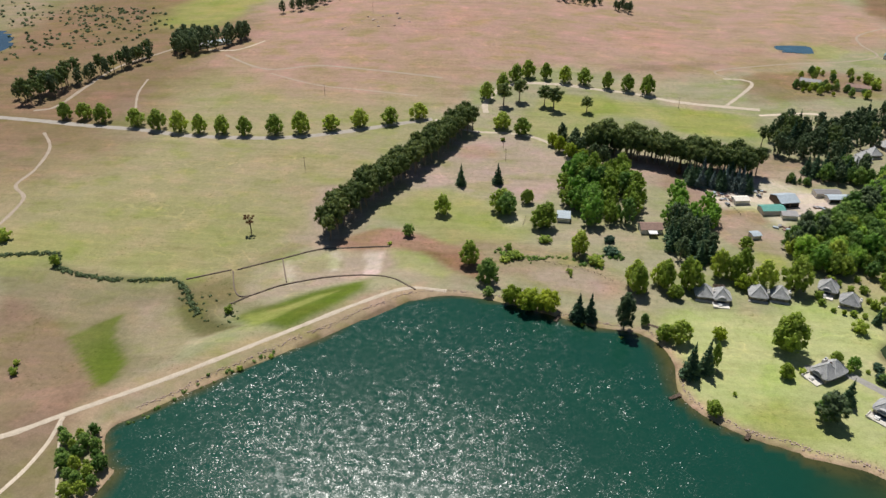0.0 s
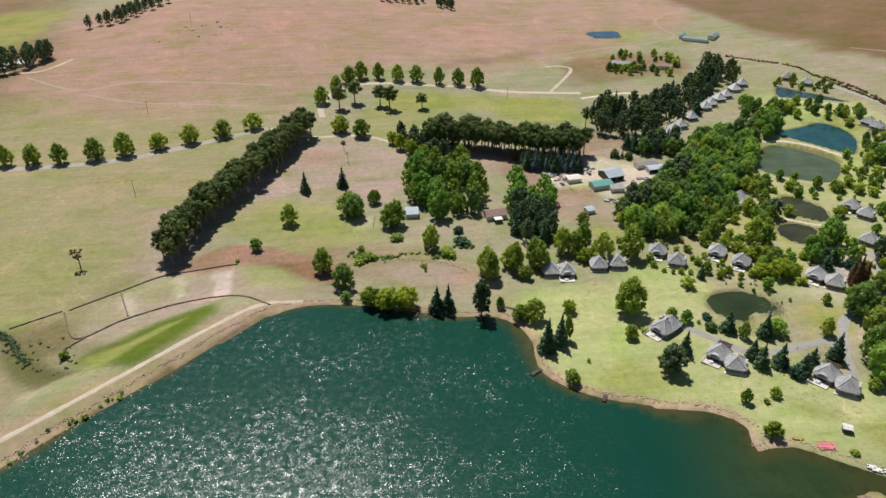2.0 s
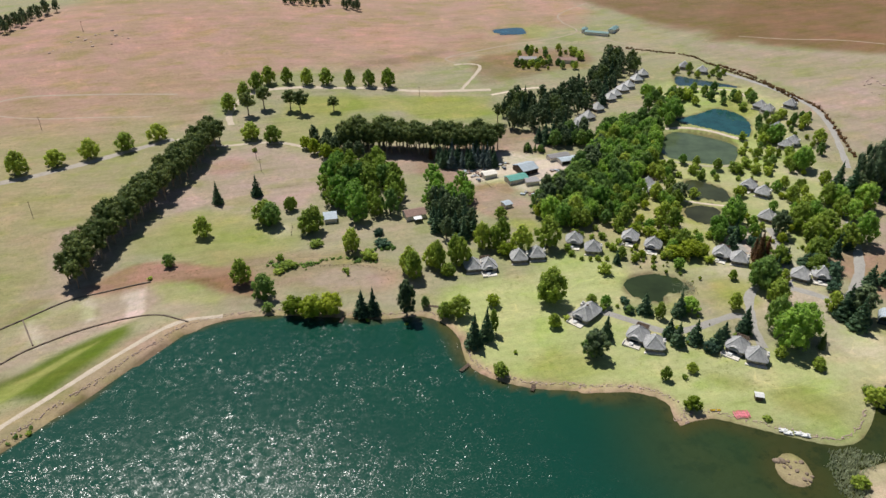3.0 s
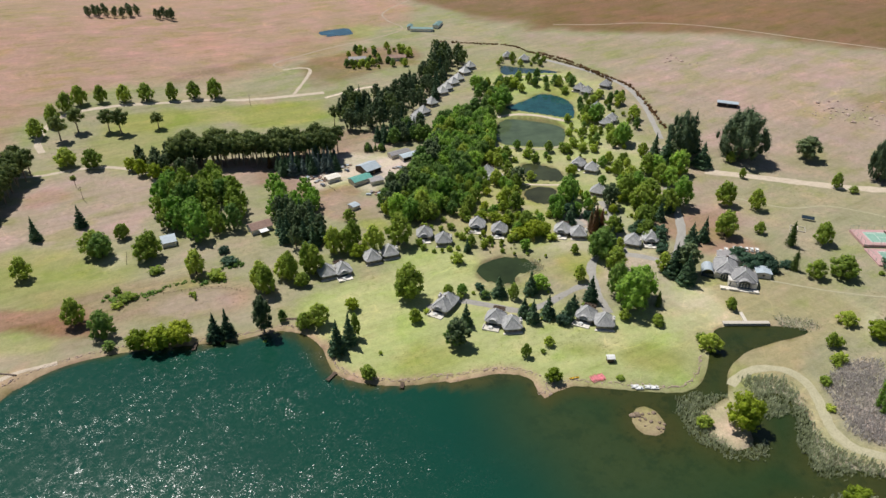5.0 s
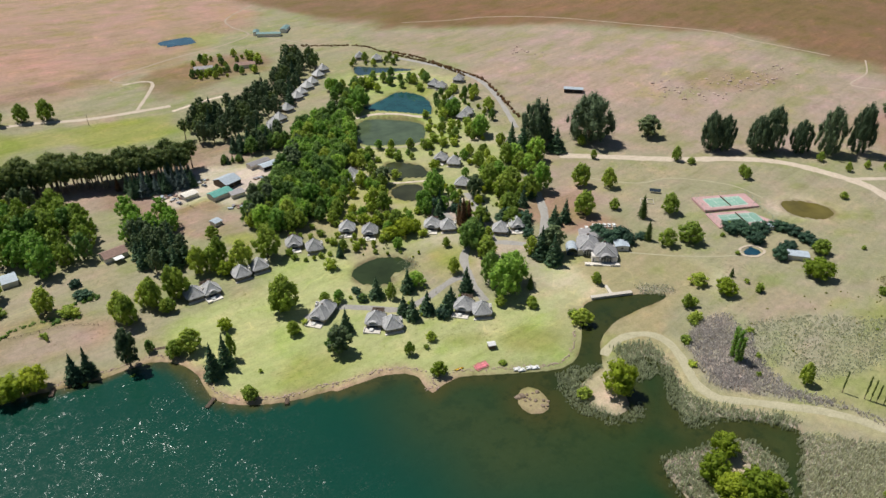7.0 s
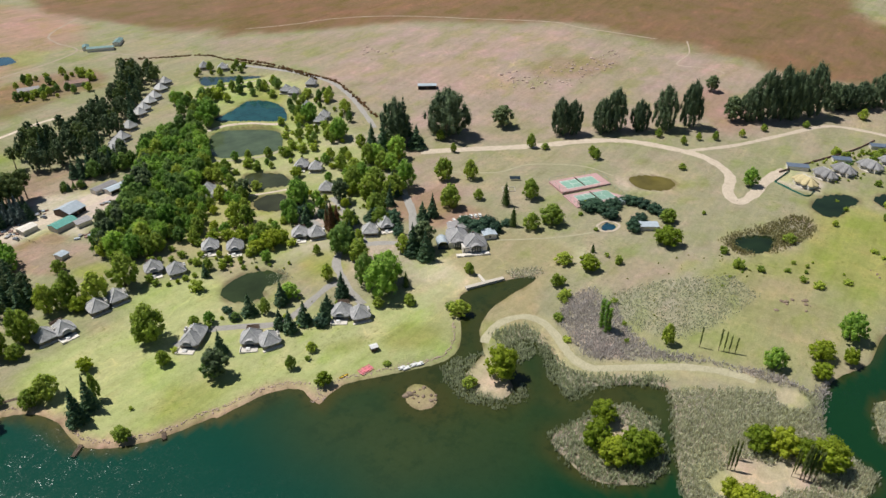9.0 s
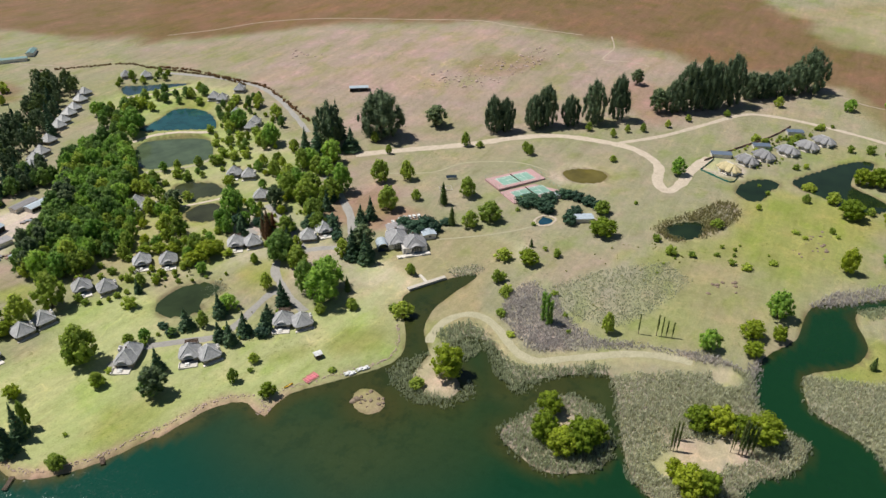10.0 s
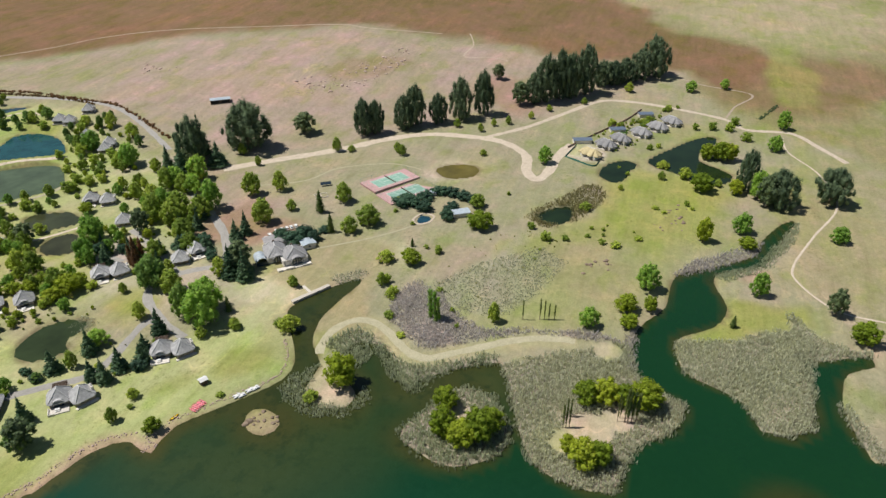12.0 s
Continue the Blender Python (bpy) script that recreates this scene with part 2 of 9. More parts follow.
def away(x, y, loop, closed=True):
    """Signed distance to an outline: positive outside (or plain distance to an open line)."""
    x, y = np.atleast_1d(np.asarray(x, float)), np.atleast_1d(np.asarray(y, float))
    shape = x.shape
    x, y = x.ravel(), y.ravel()
    best, inside = np.full(x.shape, 1e9), np.zeros(x.shape, bool)
    a = loop if closed else loop[:-1]
    b = np.roll(loop, -1, axis=0) if closed else loop[1:]
    if x.size < 400:
        (ax, ay), (ex, ey) = a.T[:, None, :], (b - a).T[:, None, :]
        px, py = x[:, None] - ax, y[:, None] - ay
        s = np.clip((px * ex + py * ey) / (ex * ex + ey * ey + 1e-9), 0, 1)
        best = ((px - s * ex) ** 2 + (py - s * ey) ** 2).min(1)
        if closed:
            cross = ((ay > y[:, None]) != (ay + ey > y[:, None])) & (px < ex * py / np.where(ey == 0, 1e-9, ey))
            inside = cross.sum(1) % 2 == 1
        a = a[:0]
    for (ax, ay), (bx, by) in zip(a, b):
        ex, ey = bx - ax, by - ay
        s = np.clip(((x - ax) * ex + (y - ay) * ey) / (ex * ex + ey * ey + 1e-9), 0, 1)
        best = np.minimum(best, (x - ax - s * ex) ** 2 + (y - ay - s * ey) ** 2)
        if closed and ay != by:
            inside ^= ((ay > y) != (by > y)) & (x < ex * (y - ay) / ey + ax)
    best = np.sqrt(best)
    return np.where(inside, -best, best).reshape(shape)


def near_box(x, y, loop, margin):
    lo, hi = loop.min(0) - margin, loop.max(0) + margin
    return (x > lo[0]) & (x < hi[0]) & (y > lo[1]) & (y < hi[1])


def ramp(a, b, v):
    s = np.clip((v - a) / (b - a), 0, 1)
    return s * s * (3 - 2 * s)


def waves(x, y, size, seed=0.0):
    """Cheap smooth undulation between -1 and 1."""
    u, v = x / size + seed, y / size - 1.7 * seed
    return (np.sin(u + 1.3 * np.sin(v * 0.7 + seed)) + np.sin(v * 1.1 + 1.1 * np.sin(u * 0.8)) + np.sin(0.7 * (u + v) + 2.0 * seed)) / 3


def base_height(x, y):
    """Ground without ponds: lake bank, dam, the lower land behind it, gentle rise to the hills."""
    x, y = np.atleast_1d(np.asarray(x, float)), np.atleast_1d(np.asarray(y, float))
    d = lake_distance(x, y)
    z = np.where(d < 0, -np.minimum(0.1 * -d, 4.0) - 0.1, 0.9 * (1 - np.exp(-np.maximum(d, 0) / 5)) - 0.1 + 0.009 * np.clip(d - 25, 0, 500))
    (ax, ay), (bx, by) = DAM_A, DAM_B
    length = math.hypot(bx - ax, by - ay)
    ux, uy = (bx - ax) / length, (by - ay) / length
    along, off = (x - ax) * ux + (y - ay) * uy, -(x - ax) * uy + (y - ay) * ux
    crest = ramp(-60, 0, along) * ramp(length + 12, length - 15, along)
    z = np.where(d > 0, z + crest * (1.6 * ramp(-14, -4, off) * ramp(26, 5, off) - 4.0 * ramp(6, 34, off) * ramp(230, 60, off)), z)
    for hx, hy, size, high in HILLS:
        z = z + high * np.exp(-((x - hx) ** 2 + (y - hy) ** 2) / size**2) * ramp(120, 320, d)
    z = z + ramp(40, 160, d) * (0.5 * waves(x, y, 31, 1.0) + 1.2 * waves(x, y, 93, 2.0))
    return z


def ground_height(x, y):
    x, y = np.atleast_1d(np.asarray(x, float)), np.atleast_1d(np.asarray(y, float))
    z = base_height(x, y)
    for loop, level in PONDS:
        m = near_box(x, y, loop, 16)
        if m.any():
            e = away(x[m], y[m], loop)
            bank = z[m] + (level + 0.35 - z[m]) * ramp(15, 1.5, e)
            z[m] = np.where(e > 0, bank, level + 0.35 - np.minimum(0.5 + 0.3 * -e, 2.0) * ramp(0, -1.2, e))
    return z
# control points of shores, tracks and planting, in metres
SHORE_DAM = [(-132.8, 147.5), (-135.6, 162.6), (-143.2, 177.1), (-134.4, 186.8), (-109.3, 211.2), (-77.6, 238.7), (-48.3, 264.9), (-35.8, 273.9)]
SHORE_NORTH = [(-19.5, 277.2), (-0.1, 275.0), (24.1, 266.5), (49.4, 257.3), (65.7, 255.3), (75.3, 246.1), (78.4, 233.1), (76.2, 217.3), (83.1, 205.2), (97.3, 194.6), (115.3, 187.6), (114.9, 186.2), (136.5, 180.6), (145.8, 171.5), (143.5, 164.0), (143.5, 158.5), (149.5, 160.1), (158.3, 159.1), (176.7, 145.3), (194.1, 133.8), (206.8, 134.5), (220.5, 143.2), (239.6, 156.1), (261.1, 146.0), (274.7, 133.9)]
SHORE_EAST = [(249.6, 137.9), (235.0, 138.8), (219.1, 133.9), (208.2, 124.1), (191.8, 123.4), (184.2, 113.1), (188.1, 101.4), (196.1, 99.9), (203.6, 109.5), (216.3, 117.6), (228.0, 113.3), (224.7, 98.3), (206.4, 84.6), (215.2, 76.6), (226.6, 62.8), (232.5, 50.7), (213.8, 41.2), (197.9, 35.2), (183.3, 26.5), (177.6, 13.3), (178.5, -3.1), (192.6, -5.4), (205.8, -11.3), (213.6, -21.0), (230.0, -25.0), (237.1, -13.3), (246.4, -2.8), (268.3, -2.0), (283.1, -6.6), (297.6, -14.7), (327.4, -18.2), (341.0, -35.2), (360.6, -56.7), (379.4, -62.0), (403.9, -74.0), (412.3, -81.7)]
SHORE_SOUTH = [(384.9, -72.5), (352.8, -60.5), (333.2, -35.7), (306.5, -41.6), (288.1, -35.2), (273.3, -19.6), (251.5, -23.9), (245.1, -37.4), (237.8, -48.3), (225.5, -52.4), (226.1, -63.3), (234.9, -71.6), (253.8, -74.1), (280.2, -69.1), (276.2, -77.6), (287.6, -100.1), (280.8, -100.7), (272.2, -88.6), (252.0, -84.1), (232.5, -87.2), (224.3, -96.8), (330.0, -130.0), (260.0, -210.0), (120.0, -250.0), (-20.0, -240.0), (-130.0, -170.0), (-190.0, -60.0), (-185.0, 60.0)]
ISLAND = [(181.3, 77.8), (175.2, 68.0), (171.7, 54.9), (180.0, 40.8), (190.1, 36.1), (202.2, 41.1), (212.1, 49.5), (214.2, 59.1), (209.7, 67.3), (198.2, 71.1)]
ISLET = [(168.9, 136.7), (174.2, 137.5), (177.9, 132.2), (175.3, 124.3), (169.9, 121.5), (164.1, 125.1), (164.1, 131.7)]
DAM_A, DAM_B = (-165.2, 184.2), (-38.4, 284.0)
HILLS = [(-90, 860, 260, 26), (820, 420, 330, 34), (430, 900, 260, 14), (1050, -60, 280, 16)]
LAKE = spline(SHORE_DAM + SHORE_NORTH + SHORE_EAST + SHORE_SOUTH, 6.0)
ISLES = [spline(ISLAND, 4.0), spline(ISLET, 2.0)]


def lake_distance(x, y):
    d = away(x, y, LAKE)
    for isle in ISLES:
        d = np.maximum(d, -away(x, y, isle))
    return d


POND_PLANS = {
    'reed_dammed_pond': (4.41, [(292.9, 413.0), (305.9, 417.5), (320.3, 407.7), (330.9, 393.1), (330.2, 379.0), (317.3, 363.0), (306.7, 355.1), (296.5, 358.7), (283.4, 367.9), (273.7, 378.1), (274.5, 387.3), (282.7, 402.0)]),
    'blue_pond': (7.18, [(316.0, 427.0), (313.5, 434.7), (329.9, 437.8), (341.0, 440.9), (356.3, 446.5), (364.9, 440.6), (367.9, 426.0), (363.8, 410.6), (354.4, 397.3), (344.4, 387.3), (337.3, 397.2), (328.4, 410.5), (320.2, 421.5)]),
    'far_pond': (10.51, [(369.5, 520.9), (381.0, 508.0), (395.1, 492.7), (404.2, 477.2), (388.5, 484.6), (372.3, 492.5), (356.4, 497.9)]),
    'upper_pond': (2.0, [(264.4, 343.9), (271.3, 346.5), (279.2, 338.0), (283.2, 328.0), (280.3, 317.2), (274.0, 313.4), (267.5, 318.2), (258.8, 325.0), (259.3, 332.7)]),
    'lower_pond': (1.57, [(249.1, 314.7), (256.9, 314.2), (264.4, 306.2), (259.3, 297.7), (252.2, 290.5), (244.8, 294.1), (240.4, 302.3), (242.7, 310.7)]),
    'garden_pond': (0.68, [(170.4, 251.5), (177.6, 256.5), (186.7, 257.3), (194.7, 253.1), (200.6, 246.1), (200.7, 237.0), (195.0, 236.2), (189.0, 238.9), (184.2, 237.5), (183.0, 231.6), (177.6, 233.8), (169.6, 241.8)]),
    'farm_pond': (13.04, [(266.4, 709.2), (285.0, 716.9), (299.9, 714.9), (296.4, 692.7), (278.9, 695.2), (264.9, 698.5)]),
    'brown_pond': (2.42, [(408.7, 140.1), (419.4, 132.4), (422.9, 118.3), (415.1, 111.3), (404.0, 115.8), (398.7, 129.6)]),
    'marsh_pond': (0.97, [(368.7, 64.1), (382.0, 54.1), (384.6, 44.3), (370.2, 42.9), (360.6, 50.1), (360.3, 59.0)]),
    'small_pond': (1.36, [(438.2, 36.9), (458.3, 31.2), (465.8, 21.3), (462.0, 12.6), (446.8, 17.9), (433.6, 19.2), (428.0, 27.6)]),
    'long_pond': (1.22, [(472.0, 6.6), (498.7, -7.9), (524.1, -24.8), (530.8, -37.9), (512.4, -35.6), (496.9, -27.3), (481.8, -27.5), (466.2, -46.3), (455.5, -46.8), (443.3, -36.7), (447.3, -22.7), (457.2, -9.1), (459.7, 0.2)]),
    'far_river': (5.32, [(-572.1, 720.9), (-556.3, 736.3), (-538.2, 722.0), (-514.1, 686.2), (-508.4, 664.5), (-521.8, 648.9)]),
    'swimming_pool': (0.86, [(340.8, 130.0), (348.0, 127.7), (347.8, 121.6), (340.6, 121.9), (337.1, 126.2)]),
}
PONDS = [(spline(plan, 3.0), level) for level, plan in POND_PLANS.values()]
TRACKS = [
    ('dam_road', 'sand', 3.0, [(-190.2, 164.4), (-176.3, 171.9), (-163.2, 181.9), (-131.1, 206.4), (-92.9, 239.0), (-62.0, 265.7), (-40.7, 280.4), (-22.6, 281.2)]),
    ('bank_track', 'sand', 2, [(-162.3, 181.1), (-162.0, 167.7), (-163.1, 155.7), (-166.1, 144.5)]),
    ('bank_path', 'sand', 1.2, [(-162.1, 179.2), (-155.7, 165.5), (-144.8, 145.9)]),
    ('avenue_road', 'gravel', 7, [(-418.2, 486.2), (-357.8, 479.0), (-313.2, 472.2), (-266.3, 467.1), (-228.4, 459.5), (-185.5, 458.3), (-148.9, 462.4), (-110.2, 477.8), (-78.6, 493.6), (-51.8, 505.7)]),
    ('upper_road', 'sand', 6, [(-10.9, 520.3), (-10.8, 544.0), (8.6, 577.1), (44.6, 582.5), (81.9, 575.0), (109.3, 569.6), (143.1, 554.3), (185.2, 545.1), (203.7, 541.4)]),
    ('field_track', 'worn', 2.6, [(-336.0, 456.3), (-316.6, 430.7), (-306.8, 396.8), (-305.2, 373.3), (-290.0, 357.5), (-285.2, 333.3), (-284.6, 310.8)]),
    ('meadow_track', 'sand', 4, [(-49.5, 504.8), (-20.3, 486.2), (7.0, 483.8), (27.5, 475.8), (46.5, 454.5), (48.3, 434.6)]),
    ('barn_track', 'sand', 3.5, [(179.5, 548.3), (212.4, 596.1), (209.0, 609.7), (192.7, 611.2)]),
    ('hill_track', 'worn', 2.2, [(202.4, 608.8), (189.9, 629.8), (229.3, 647.7), (269.3, 659.7), (316.2, 666.2), (350.5, 681.3), (350.8, 719.2), (362.6, 751.3), (413.8, 786.2)]),
    ('ranch_track', 'worn', 2.0, [(350.5, 681.3), (364.8, 645.5), (376.0, 618.4)]),
    ('field_end_road', 'sand', 4, [(199.9, 529.6), (235.3, 535.0), (249.8, 532.1)]),
    ('wood_road', 'worn', 4, [(-370.3, 499.0), (-357.0, 508.6), (-357.3, 552.9), (-354.7, 608.7), (-330.4, 652.7), (-311.1, 683.4)]),
    ('hill_foot_track', 'worn', 3, [(-263.8, 642.2), (-213.0, 603.0), (-168.3, 612.2), (-125.4, 605.4), (-93.8, 598.7), (-50.7, 587.8)]),
    ('field_lane', 'worn', 2.2, [(-288.7, 504.5), (-304.1, 541.9), (-311.6, 576.7)]),
    ('farm_lane', 'sand', 3, [(-286.8, 658.5), (-257.7, 657.1), (-237.4, 683.3)]),
    ('hill_band_track', 'worn', 1.8, [(-204.4, 591.8), (-157.5, 567.0), (-111.9, 557.9), (-68.0, 549.5)]),
    ('gravel_road', 'sand', 8, [(363.8, 275.2), (386.5, 252.1), (418.5, 216.3), (446.7, 188.9), (463.0, 164.0), (467.6, 134.8), (465.4, 108.6), (449.5, 88.4), (425.4, 82.2), (415.4, 73.2), (431.5, 68.2), (452.5, 67.2), (479.3, 61.1)]),
    ('hill_road', 'sand', 5, [(467.6, 124.1), (497.5, 99.3), (536.1, 76.1), (571.6, 54.2), (580.5, 32.3), (579.3, 0.5), (568.0, -42.9), (551.0, -59.0), (553.1, -90.7), (531.5, -107.6), (508.0, -122.6)]),
    ('far_track', 'worn', 1.8, [(658.9, 5.4), (640.1, -24.4), (628.9, -65.6), (596.2, -51.7), (569.8, -45.0)]),
    ('river_track', 'sand', 1.5, [(542.2, -84.1), (516.2, -85.9), (482.6, -102.2), (437.8, -107.1), (392.3, -89.0), (356.7, -75.7), (339.8, -76.0), (319.2, -90.8), (316.1, -111.2)]),
    ('embankment_path', 'pale', 5.0, [(214.2, 127.6), (221.4, 129.1), (230.3, 128.7), (237.5, 125.3), (241.8, 120.2), (241.9, 112.8), (237.9, 105.0), (232.7, 98.2), (227.7, 91.6), (225.7, 86.2), (225.9, 80.3), (233.4, 70.6), (240.6, 60.7), (248.0, 50.9), (253.4, 40.4), (256.8, 29.5), (257.0, 22.6)]),
    ('resort_road', 'asphalt', 5, [(410.2, 520.2), (421.5, 467.4), (423.5, 421.9), (410.2, 382.1), (376.5, 326.9)]),
    ('club_road', 'asphalt', 6, [(357.5, 313.5), (342.7, 293.6), (327.9, 273.3), (311.2, 249.9), (291.9, 227.1), (275.0, 213.6), (260.6, 205.8)]),
    ('front_lane', 'asphalt', 5, [(133.0, 235.6), (146.6, 234.8), (157.8, 224.7), (169.3, 212.2), (182.3, 210.1), (196.4, 212.3), (209.4, 212.6), (208.6, 201.3), (204.4, 189.5)]),
    ('chalet_lane', 'asphalt', 5, [(208.6, 201.3), (216.4, 214.1), (224.2, 225.0), (235.6, 231.1), (247.0, 225.7), (257.2, 214.8), (260.6, 205.8)]),
    ('inner_lane', 'asphalt', 5, [(256.7, 287.6), (250.3, 272.0), (247.8, 260.0)]),
    ('middle_lane', 'asphalt', 6, [(278.1, 278.2), (270.7, 261.2), (259.6, 244.4), (247.8, 226.6)]),
    ('hill_path', 'worn', 1.6, [(491.2, 600.5), (527.1, 568.1), (561.1, 543.7), (590.9, 499.1), (625.8, 409.5), (660.0, 331.6), (661.6, 294.8), (675.3, 224.8)]),
    ('rock_path', 'worn', 1.5, [(688.1, 199.8), (656.6, 187.0), (623.1, 185.9), (630.7, 161.9), (628.7, 145.2)]),
    ('pool_path', 'pale', 1.3, [(293.5, 169.6), (309.7, 150.0), (324.4, 135.6), (335.1, 127.6)]),
    ('court_path', 'pale', 1.4, [(348.1, 246.0), (367.3, 215.9), (391.2, 203.2), (407.9, 173.1), (405.7, 149.8)]),
    ('pond_dam_path', 'sand', 3, [(296.7, 424.8), (311.3, 419.7), (324.4, 407.8), (333.0, 394.0), (340.0, 382.1)]),
    ('pond_rim_path', 'pale', 3, [(266.2, 380.3), (271.9, 371.6), (284.0, 361.2), (298.5, 354.0), (311.7, 354.5)]),
    ('lower_dam_path', 'sand', 2.5, [(247.6, 323.5), (258.8, 315.6), (271.8, 307.6)]),
    ('far_rim_path', 'sand', 3, [(350.5, 495.5), (369.3, 483.3), (391.6, 471.4), (391.1, 455.1)]),
    ('yard_road', 'sand', 9, [(133.0, 392.1), (148.1, 391.6), (179.8, 390.6), (198.5, 394.1)]),
]
